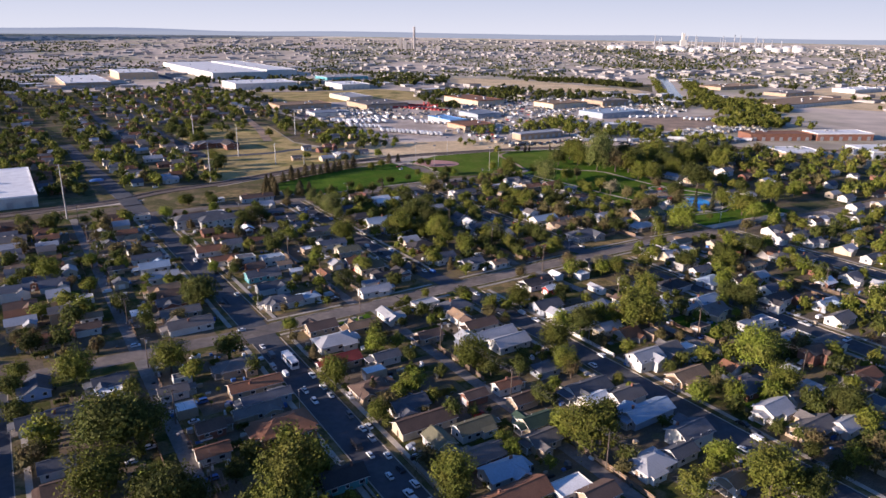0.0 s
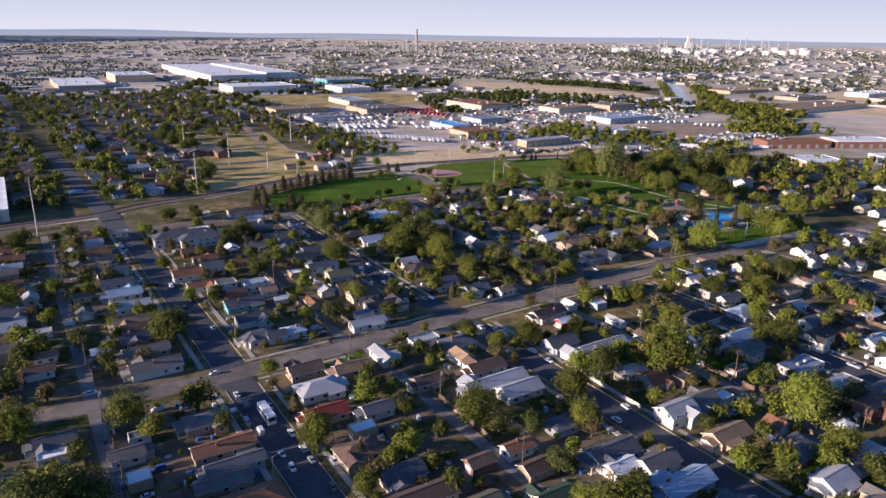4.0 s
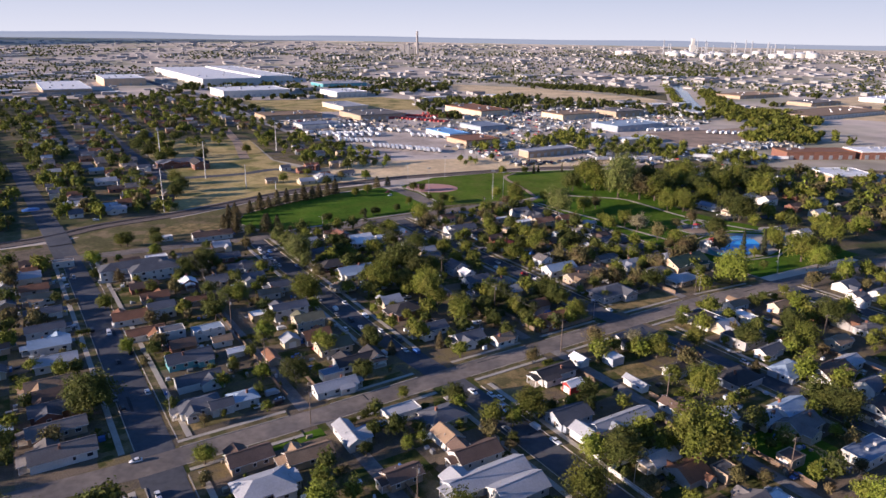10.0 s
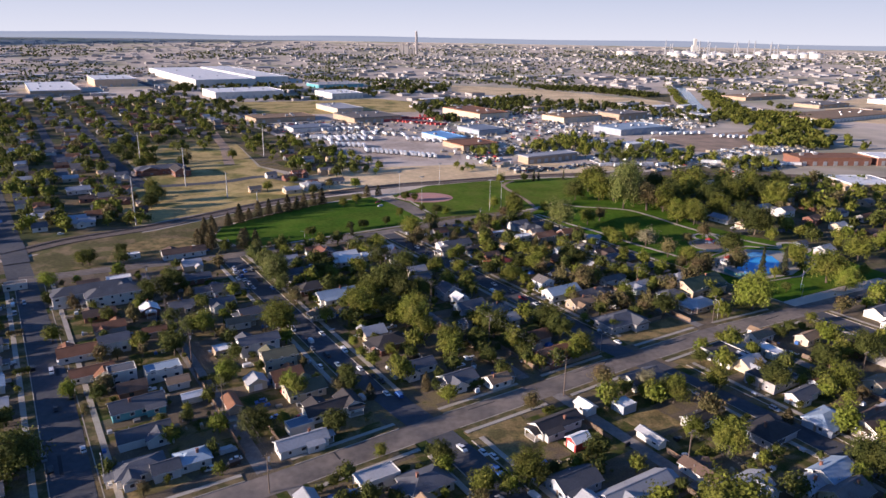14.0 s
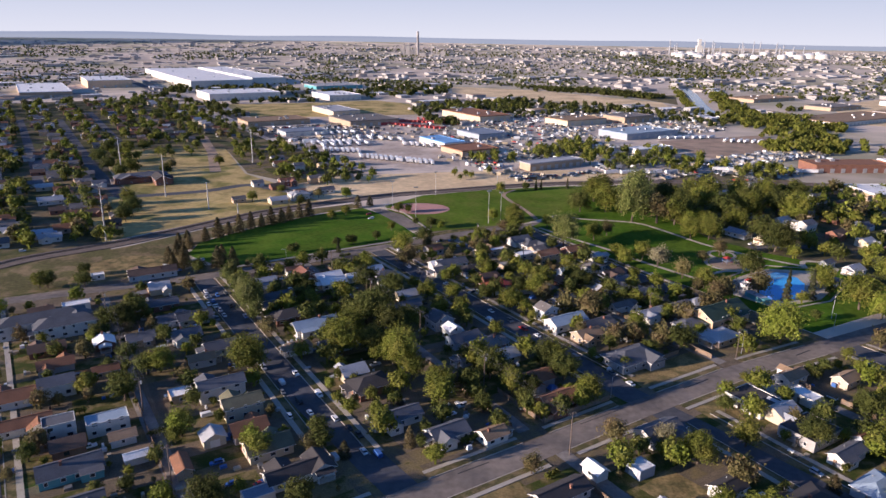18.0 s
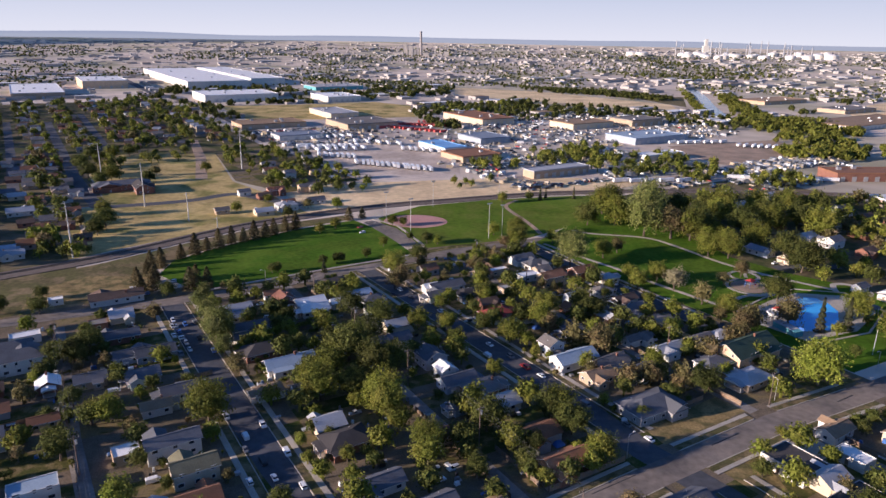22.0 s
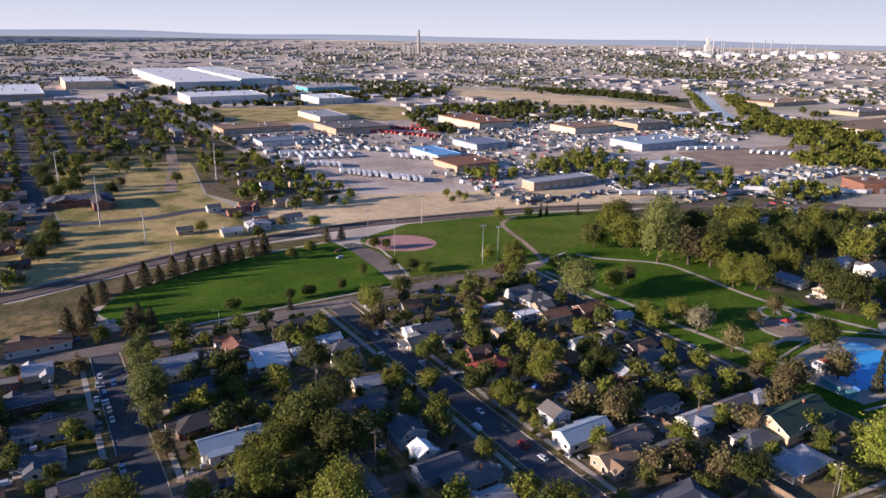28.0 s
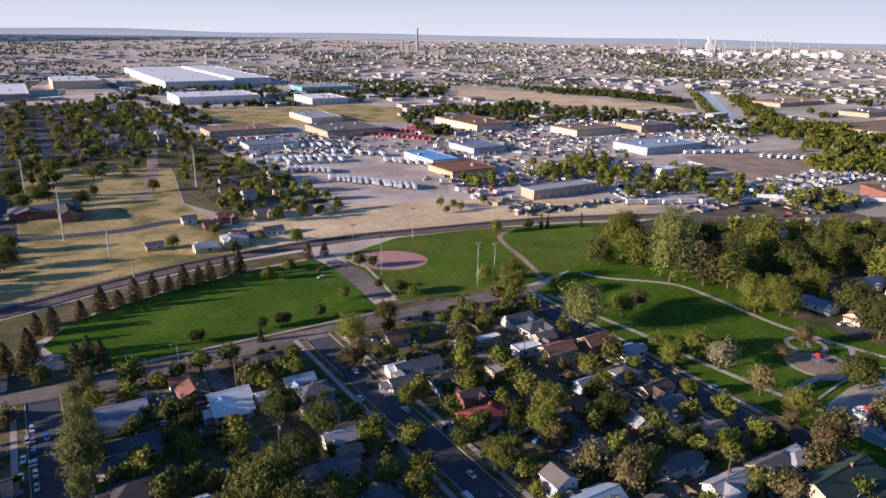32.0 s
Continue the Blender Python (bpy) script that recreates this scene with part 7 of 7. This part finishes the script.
for k in range(4):
    part("window", window_mesh(0.9, 0.9), None, bath, at=pose(-4 + 2.6 * k, -1.6, 0.8))
pav = base("pavilion", spot(366, 249, 0.13), "small open pool pavilion with white posts and a grey roof", "pavilion")
for x in (-3, 0, 3):
    for y in (-2, 2):
        part("post", Geo().box(x - 0.12, x + 0.12, y - 0.12, y + 0.12, 0, 2.6), M["trim"], pav)
part("roof", Geo().box(-3.8, 3.8, -2.8, 2.8, 2.6, 3.3, 0, 1.2), ROOF["grey"], pav)
part("counter", Geo().box(-2.6, 2.6, -1.4, 1.4, 0, 1.1), WALL["blue"], pav)
um = base("sun_umbrella", spot(372, 254, 0.13), "large turquoise sun umbrella on the pool deck", "umbrella")
part("pole", Geo().tube((0, 0, 0), (0, 0, 3.2), 0.06, 0.06, 6), M["galv"], um)
g = Geo()
for k in range(8):
    a, b = [(2.6 * math.cos(j * math.tau / 8), 2.6 * math.sin(j * math.tau / 8), 2.7) for j in (k, k + 1)]
    g.face([a, b, (0, 0, 3.6)])
part("canopy", g, WALL["teal"], um)
flag = base("flagpole", spot(331, 229, 0.08), "white flagpole on the park lawn", "flagpole")
part("shaft", Geo().tube((0, 0, 0), (0, 0, 9), 0.08, 0.05, 6), M["trim"], flag)
play = base("climbing_frame", spot(352, 290, 0.11), "red and blue playground climbing frame", "climbing frame")
for x in (-1.5, 1.5):
    for y in (-1.2, 1.2):
        part("post", Geo().tube((x, y, 0), (x, y, 2.8), 0.07, 0.07, 6), PAINT["blue"], play)
part("deck", Geo().box(-1.5, 1.5, -1.2, 1.2, 1.3, 1.4), M["galv"], play)
part("roof", Geo().box(-1.8, 1.8, -1.5, 1.5, 2.8, 3.6, 0, 1.3), WALL["redpaint"], play)
part("slide", Geo().tube((1.5, 0, 1.4), (4, 0, 0.2), 0.35, 0.35, 6), PAINT["red"], play)
back = base("backstop", spot(263, 458, 0.1, 45), "tall ball field backstop fence of steel mesh", "backstop")
for k in range(6):
    part("post", Geo().tube((-7.5 + 3 * k, 0, 0), (-7.5 + 3 * k, 0, 5), 0.06, 0.06, 6), M["galv"], back)
for z in (0.1, 1.7, 3.3, 4.95):
    part("rail", Geo().tube((-7.5, 0, z), (7.5, 0, z), 0.035, 0.035, 5), M["galv"], back)


# ---- industry: warehouses, trailers, tanks, the power station ----
def shed(u, v, long, wide, h, roof, wall, label, docks=6, turn=0, name="warehouse"):
    """A flat-roofed commercial building from its near corner: walls, roof slab with edge, dock doors and roof units."""
    BUILT.append((u + long / 2, v + wide / 2, long / 2))
    thing = base(name, spot(u, v, 0, turn), label, "warehouse", "industrial buildings")
    part("wall", Geo().box(0, long, 0, wide, 0, h), WALL[wall], thing)
    g = Geo().box(0.4, long - 0.4, 0.4, wide - 0.4, h, h + 0.25)
    for x0, x1, y0, y1 in ((-0.2, long + 0.2, -0.2, 0.4), (-0.2, long + 0.2, wide - 0.4, wide + 0.2), (-0.2, 0.4, 0.4, wide - 0.4), (long - 0.4, long + 0.2, 0.4, wide - 0.4)):
        g.box(x0, x1, y0, y1, h - 0.3, h + 0.6)
    part("roof", g, ROOF[roof], thing)
    for k in range(docks):
        x = long * (k + 0.5) / docks
        part("dock_door", Geo().box(x - min(1.7, long / docks / 3), x + min(1.7, long / docks / 3), -0.15, 0.1, 0.2, min(4, h * 0.6)), M["galv"], thing)
    for k in range(min(5, int(long * wide / 700))):
        x, y = rnd.uniform(0.15, 0.85) * long, rnd.uniform(0.15, 0.85) * wide
        part("roof_unit", Geo().box(x - 1.5, x + 1.5, y - 1.2, y + 1.2, h + 0.25, h + 1.9), M["galv"], thing)
    return thing


shed(-34, 448, 46, 95, 6.5, "white", "white", "large white warehouse with a flat white roof by the tracks", 5)
shed(362, 1390, 108, 450, 13, "white", "white", "huge white warehouse with a flat white roof", 14)
shed(486, 1440, 66, 430, 13, "white", "white", "long white warehouse with a flat white roof", 6)
shed(334, 1150, 106, 80, 10, "white", "white", "wide white warehouse on a grass field", 10)
shed(493, 1085, 52, 70, 8, "white", "white", "white warehouse on a grass field", 6)
shed(206, 1460, 70, 120, 13, "white", "brickcream", "tall tan mill building with a white roof", 4)
shed(100, 1290, 68, 190, 9, "white", "tan", "broad low building with a white roof", 6)
shed(555, 1290, 90, 60, 6, "lightgrey", "teal", "low blue-green industrial hall by fields", 4)
shed(397, 800, 60, 60, 6, "grey", "tan", "low tan industrial hall with a grey roof", 6)
shed(420, 900, 36, 70, 6, "lightgrey", "cream", "cream industrial hall with a tall end wall", 4)
shed(548, 770, 44, 84, 7, "rust", "cream", "cream hall with a brown flat roof", 5)
shed(411, 628, 22, 46, 5, "blueroof", "white", "white shop with a bright blue roof", 3)
shed(402, 586, 38, 34, 4.5, "rust", "tan", "low shop with an orange-brown roof", 4)
shed(412, 508, 52, 13, 5.5, "lightgrey", "tan", "long low workshop with a pale roof", 7)
shed(600, 590, 70, 40, 6, "lightblue", "bluegrey", "broad hall with a pale grey roof", 6)
shed(540, 520, 44, 14, 5, "white", "white", "long low white workshop", 5)
shed(905, 552, 170, 60, 5, "tan", "white", "very long white-walled building with a tan roof", 20)
shed(470, 660, 34, 40, 5, "bluegrey", "bluegrey", "blue-grey metal hall in the yard", 4)
shed(620, 700, 60, 40, 6, "tan", "cream", "cream block building with flat roof", 4)
shed(700, 690, 50, 36, 7, "grey", "tan", "tan block building with flat roof", 4)
shed(300, 850, 70, 40, 5, "tan", "tan", "low hall with a tan roof", 4)
shed(310, 760, 44, 26, 4.5, "bluegrey", "white", "low hall with a blue-grey roof", 4)
shed(604, 398, 62, 24, 6, "rust", "brick", "long low brick works beside the railway", 7, -27)
shed(664, 367, 58, 26, 6.5, "white", "brick", "brick works with a white roof", 6, -27)
shed(540, 322, 34, 30, 5.5, "white", "tan", "tan works with a white roof beside the railway", 4, -27)
shed(606, 286, 50, 36, 6, "white", "bluegrey", "broad works hall with a white roof", 4, -27)
shed(1090, 790, 110, 50, 5, "tan", "tan", "tan works beyond the river", 4)
shed(1080, 660, 80, 40, 5, "grey", "tan", "grey works beyond the river", 4)
shed(1250, 640, 90, 40, 6, "white", "white", "white works on bare ground", 4)

TRAILER = base("truck_trailer", spot(316, 712, 0.05), "white box truck trailer parked in the yard", "trailer", "parked trailers")
part("box", Geo().box(-7, 7, -1.25, 1.25, 1.1, 4.0), PAINT["white"], TRAILER)
part("chassis", Geo().box(-6.8, 6.6, -0.6, 0.6, 0.75, 1.1), M["tyre"], TRAILER)
part("axle", Geo().tube((-5.2, -1.2, 0.5), (-5.2, 1.2, 0.5), 0.5, 0.5, 10), M["tyre"], TRAILER)
RED = base("red_container", spot(440, 800, 0.05), "red steel container in the yard", "container", "red containers")
part("box", Geo().box(-6, 6, -1.25, 1.25, 0.1, 3.0), WALL["faded_red"], RED)
part("door", Geo().box(5.98, 6.06, -1.2, 1.2, 0.15, 2.95), WALL["faded_red"], RED)
for u0, v0, u1, v1, n, turn, kind in ((316, 705, 360, 698, 10, 80, TRAILER), (320, 690, 360, 682, 6, 80, TRAILER), (326, 622, 362, 570, 15, 70, TRAILER), (312, 668, 334, 645, 7, 75, TRAILER), (390, 665, 410, 640, 6, 70, TRAILER), (370, 720, 400, 690, 5, 80, TRAILER), (340, 760, 380, 755, 6, 85, TRAILER), (684, 538, 712, 512, 7, 20, TRAILER), (640, 580, 690, 560, 7, 10, TRAILER), (440, 815, 480, 745, 14, 20, RED), (470, 820, 520, 770, 16, 15, RED), (500, 830, 530, 800, 8, 70, RED), (460, 470, 500, 450, 5, -10, TRAILER), (545, 440, 600, 400, 7, -35, TRAILER)):
    for k in range(n):
        t = k / max(n - 1, 1)
        copy_thing(kind, spot(u0 + (u1 - u0) * t + rnd.uniform(-1, 1), v0 + (v1 - v0) * t + rnd.uniform(-1, 1), 0.05, turn + rnd.uniform(-4, 4), 0.8))
YARD_CARS = {k: Geo() for k in ('white', 'silver', 'grey', 'black', 'red', 'tan')}
for k in range(900):
    u, v = rnd.choice(((rnd.uniform(385, 480), rnd.uniform(478, 500)), (rnd.uniform(390, 520), rnd.uniform(528, 580)), (rnd.uniform(430, 560), rnd.uniform(560, 700)), (rnd.uniform(480, 590), rnd.uniform(400, 470)), (rnd.uniform(300, 400), rnd.uniform(720, 840)), (rnd.uniform(560, 780), rnd.uniform(600, 700)), (rnd.uniform(520, 640), rnd.uniform(680, 800)), (rnd.uniform(600, 700), rnd.uniform(780, 860))))
    if all(abs(u - a) > s + 3 or abs(v - b) > s + 3 for a, b, s in BUILT[-40:]):
        g, a = YARD_CARS[rnd.choice(list(YARD_CARS) + ["grey", "tan", "black"])], rnd.choice((0, math.pi / 2)) + rnd.uniform(-0.15, 0.15)
        for (x0, x1, y, z0, z1, t), slot in (((-2.3, 2.3, 0.9, 0.3, 1.0, 0.05), 0), ((-1.5, 1.0, 0.85, 1.0, 1.5, 0.25), 1)):
            n = len(g.v)
            g.box(x0, x1, -y, y, z0, z1, slot, t)
            g.v[n:] = [tuple(W(u + x * math.cos(a) - q * math.sin(a), v + x * math.sin(a) + q * math.cos(a), z + 0.03)) for x, q, z in g.v[n:]]
for key, g in YARD_CARS.items():
    tagged(part("yard_vehicles", g, (PAINT[key], M["glass"])), f"crowded {key} vehicles in the works yards", "vehicles", kind="stuff")

plant = base("power_station", Matrix.Translation((-178, 2715, 16)) @ Matrix.Scale(0.83, 4), "grey power station with one tall concrete stack", "power station")
part("stack", Geo().tube((0, 0, 0), (0, 0, 106), 6.5, 4.6, 16), M["stack"], plant, "tall slender concrete stack")
for x0, x1, y0, y1, z in ((-52, -34, -8, 12, 46), (-34, -20, -6, 12, 30), (-72, -58, 0, 14, 54), (-20, -8, -4, 10, 38), (8, 34, -10, 15, 18), (58, 63, 0, 5, 52), (80, 85, 0, 5, 46), (98, 120, 0, 8, 24), (-120, -75, -5, 15, 16), (34, 92, -4, 10, 14)):
    part("boiler_house", Geo().box(x0, x1, y0, y1, 0, z), WALL["grey"], plant)
mill = base("grain_elevator", Matrix.Translation((1033, 3382, 17)) @ Matrix.Scale(0.83, 4), "white concrete grain elevator with a head tower", "grain elevator")
part("silo_block", Geo().box(-15, 15, -12, 12, 0, 52), WALL["white"], mill)
part("head_tower", Geo().box(-8, 7, -9, 9, 52, 86), WALL["white"], mill)
for k in range(26):
    x, y, r, z = rnd.uniform(620, 1450), rnd.uniform(2760, 3170), rnd.uniform(12, 25), rnd.uniform(10, 18)
    tank = base("storage_tank", Matrix.Translation((x, y, rise(x, y) - 1)), "round white refinery storage tank", "storage tank", "refinery tanks")
    part("shell", Geo().tube((0, 0, 0), (0, 0, z), r, r, 20), WALL["white"], tank)
    part("dome", Geo().tube((0, 0, z), (0, 0, z + 3), r, r * 0.2, 20), ROOF["white"], tank)
for k in range(22):
    x, y, z = rnd.uniform(840, 1330), rnd.uniform(2920, 3250), rnd.uniform(28, 62)
    col = base("refinery_column", Matrix.Translation((x, y, rise(x, y) - 1)), "slender pale refinery column", "refinery column", "refinery columns")
    part("shell", Geo().tube((0, 0, 0), (0, 0, z), 2.6, 1.8, 8), M["galv"], col)

# bins, boxes and junk about the yards
JUNK = {k: Geo() for k in ("white", "grey", "tan", "blue", "black", "silver")}
for k in range(1500):
    u, v = rnd.uniform(-20, 304), rnd.choice((rnd.uniform(66, 209), rnd.uniform(228, 387)))
    if free(u, v, 0.5):
        for j in range(rnd.choice((1, 1, 2, 3))):
            x, y, a, b = u + rnd.uniform(-1.8, 1.8), v + rnd.uniform(-1.8, 1.8), rnd.uniform(0.25, 0.9), rnd.uniform(0.25, 0.8)
            g = JUNK[rnd.choice(list(JUNK))]
            n = len(g.v)
            g.box(x - a, x + a, y - b, y + b, 0.02, rnd.uniform(0.3, 1.2), 0, rnd.uniform(0, 0.12))
            g.v[n:] = [tuple(W(*q)) for q in g.v[n:]]
for key, g in JUNK.items():
    tagged(part("yard_clutter", g, PAINT[key]), f"scattered {key} bins, boxes and junk in back yards", "clutter", kind="stuff")

# ---- far town and woods, too many to count ----
far = np.random.default_rng(5)


OPEN = [[(330, 929), (420, 898), (522, 877), (582, 1000), (560, 1066), (471, 1068), (337, 1100)], [(824, 1265), (944, 1200), (1003, 950), (1085, 942), (893, 784), (809, 843), (765, 1008), (744, 1137)], [(296, 560), (370, 540), (480, 720), (520, 880), (400, 980), (318, 860)], [(1249, 1080), (1160, 880), (900, 660), (820, 640), (960, 820), (1200, 1090)]]


def within(u, v, ring):
    odd = False
    for (a, b), (c, d) in zip(ring, ring[1:] + ring[:1]):
        if (b > v) != (d > v) and u < (c - a) * (v - b) / (d - b) + a:
            odd = not odd
    return odd


def inside_far(x, y):
    """Keeps the far scatter off the things built one by one, the river and the open fields."""
    u, v = x * CU + y * SU, -x * SU + y * CU
    if u < 1010 and v < 620 or v < 760 and u < 760 or u < 300 and v < 1230:
        return False
    for a, b, s in BUILT[-60:]:
        if abs(u - a) < s + 25 and abs(v - b) < max(s, 60) + 15:
            return False
    return not any(within(u, v, ring) for ring in OPEN)


def town(name, count, near, reach, materials, label):
    g = Geo()
    made = 0
    while made < count:
        d = near + (reach - near) * far.random() ** 1.15
        a = far.uniform(-0.72, 0.72)
        x, y = d * math.sin(a), d * math.cos(a)
        if not inside_far(x, y):
            continue
        made += 1
        big = far.random() < 0.26
        l, w, h = (far.uniform(16, 26 + 50 * far.random() ** 3), far.uniform(10, 24), far.uniform(3, 6)) if big else (far.uniform(8, 15), far.uniform(6, 10), far.uniform(2, 3.2))
        c, s = math.cos(TURN + (0 if far.random() < 0.7 else 0.5)), math.sin(TURN)
        z0 = rise(x, y) - 1
        n = len(g.v)
        for px, py in ((-l, -w), (l, -w), (l, w), (-l, w)):
            g.v.append((x + (px * CU - py * SU) / 2, y + (px * SU + py * CU) / 2, z0))
        for px, py in ((-l, -w), (l, -w), (l, w), (-l, w)):
            g.v.append((x + (px * CU - py * SU) / 2, y + (px * SU + py * CU) / 2, z0 + h + 1))
        slot = int(far.integers(0, len(materials) - 1))
        for q, m in (((4, 5, 6, 7), slot), ((0, 1, 5, 4), len(materials) - 1), ((1, 2, 6, 5), len(materials) - 1), ((2, 3, 7, 6), len(materials) - 1), ((3, 0, 4, 7), len(materials) - 1)):
            g.f.append(tuple(n + k for k in q))
            g.m.append(m)
    return tagged(part(name, g, materials), label, "buildings", kind="stuff")


town("far_buildings", 620, 780, 1900, (ROOF["white"], ROOF["lightgrey"], ROOF["grey"], ROOF["tan"], WALL["grey"]), "scattered pale roofs of the industrial quarter")
town("far_town", 3000, 1750, 3850, (ROOF["white"], ROOF["white"], ROOF["lightgrey"], ROOF["tan"], ROOF["lightgrey"], WALL["grey"]), "distant pale roofs of the town")


THICKET = [loose(clump_mesh("thicket", 900 + k, 10, 0.7, 1.0, 64, 0.27, LEAF["m"], core=1)) for k in range(4)]


def woods(name, spots, material, label):
    """Joined ragged crowns for woods that are never passed near."""
    vs, fs, n = [], [], 0
    for x, y, r in spots:
        c, tri = THICKET[int(far.integers(0, 4))]
        if x * x + y * y > 2.2e6:
            c, tri = c[-12:], tri[-20:] - (len(c) - 12)
        a = far.uniform(0, math.tau)
        turn = np.array([[math.cos(a), -math.sin(a), 0], [math.sin(a), math.cos(a), 0], [0, 0, far.uniform(0.85, 1.3)]])
        vs.append(c @ turn.T * r * 1.25 + (x, y, rise(x, y) + r * 0.85))
        fs.append(tri + n)
        n += len(c)
    me = bpy.data.meshes.new(name)
    me.from_pydata(np.concatenate(vs).tolist(), [], np.concatenate(fs).tolist())
    me.materials.append(material)
    me.update()
    return tagged(part(name, me), label, "woods", kind="stuff")


def belt(line, width, count, small, large):
    out = []
    for _ in range(count):
        k = far.integers(0, len(line) - 1)
        t = far.random()
        p = W(*line[k]).lerp(W(*line[k + 1]), t) + Vector((far.normal() * width / 2, far.normal() * width / 2, 0))
        out.append((p.x, p.y, far.uniform(small, large)))
    return out


river_line = [(1249, 1059), (1117, 929), (981, 804), (885, 709), (830, 655)]
woods("river_woods", belt([(u - 16, v + 15) for u, v in river_line[:4]], 8, 130, 2, 3.6) + belt([(u + 30, v - 28) for u, v in river_line], 20, 400, 2, 4.4) + belt([(867, 650), (930, 610), (833, 590), (880, 560), (780, 520), (721, 462), (696, 470)], 36, 420, 2.2, 5.2), LEAF["m"], "woods along the river banks")
woods("green_belt", belt([(911, 1419), (944, 1247), (953, 1098), (999, 1010), (1003, 907)], 34, 460, 2.5, 5) + belt([(640, 1560), (700, 1450), (790, 1330)], 50, 200, 3, 5.5) + belt([(2002, 2026), (1818, 1590), (1678, 1248), (1500, 1240), (1451, 1436)], 120, 420, 4, 8), LEAF["d"], "belts of dark trees beyond the fields")
scatter = []
while len(scatter) < 7600:
    d, a = 800 + 2950 * far.random() ** 1.3, far.uniform(-0.7, 0.7)
    x, y = d * math.sin(a), d * math.cos(a)
    if d < 3300 and inside_far(x, y) and noise.noise(Vector((x * 0.0042, y * 0.0026, 0))) > -0.06:
        scatter.append((x, y, far.uniform(2.0, 4.2) * (1 + d / 5000)))
woods("far_trees", scatter, LEAF["d"], "far scattered trees of the plain")
# salvage and works yards: too much small scrap to count
SCRAP = {k: Geo() for k in ("white", "silver", "grey", "tan", "black")}
for k in range(2400):
    u, v = [(rng[0] + (rng[1] - rng[0]) * far.random(), rng[2] + (rng[3] - rng[2]) * far.random()) for rng in ((755, 880, 640, 770), (560, 760, 590, 790), (640, 780, 760, 900), (380, 560, 480, 600), (420, 600, 600, 800), (590, 700, 440, 480), (300, 420, 700, 840), (540, 680, 400, 470))][int(far.integers(0, 8))]
    if any(abs(u - a) < s + 2 and abs(v - b) < s + 2 for a, b, s in BUILT[-60:]):
        continue
    g = SCRAP[("white", "silver", "grey", "tan", "tan", "black", "grey", "grey", "tan")[int(far.integers(0, 9))]]
    n = len(g.v)
    a, b, turn = far.uniform(1.0, 3.2), far.uniform(0.8, 1.5), far.uniform(0, 3.1)
    g.box(-a, a, -b, b, 0.02, far.uniform(0.8, 2.6), 0, 0.15)
    g.v[n:] = [tuple(W(u + x * math.cos(turn) - y * math.sin(turn), v + x * math.sin(turn) + y * math.cos(turn), z)) for x, y, z in g.v[n:]]
for key, g in SCRAP.items():
    tagged(part("yard_scrap", g, PAINT[key]), f"far {key} scrap and parked loads in works yards", "scrap", kind="stuff")

# the whole place at true size
for ob in list(scene.collection.all_objects):
    if ob.parent is None and ob.type in {"MESH", "EMPTY"}:
        ob.matrix_basis = Matrix.Scale(TRUE, 4) @ ob.matrix_basis
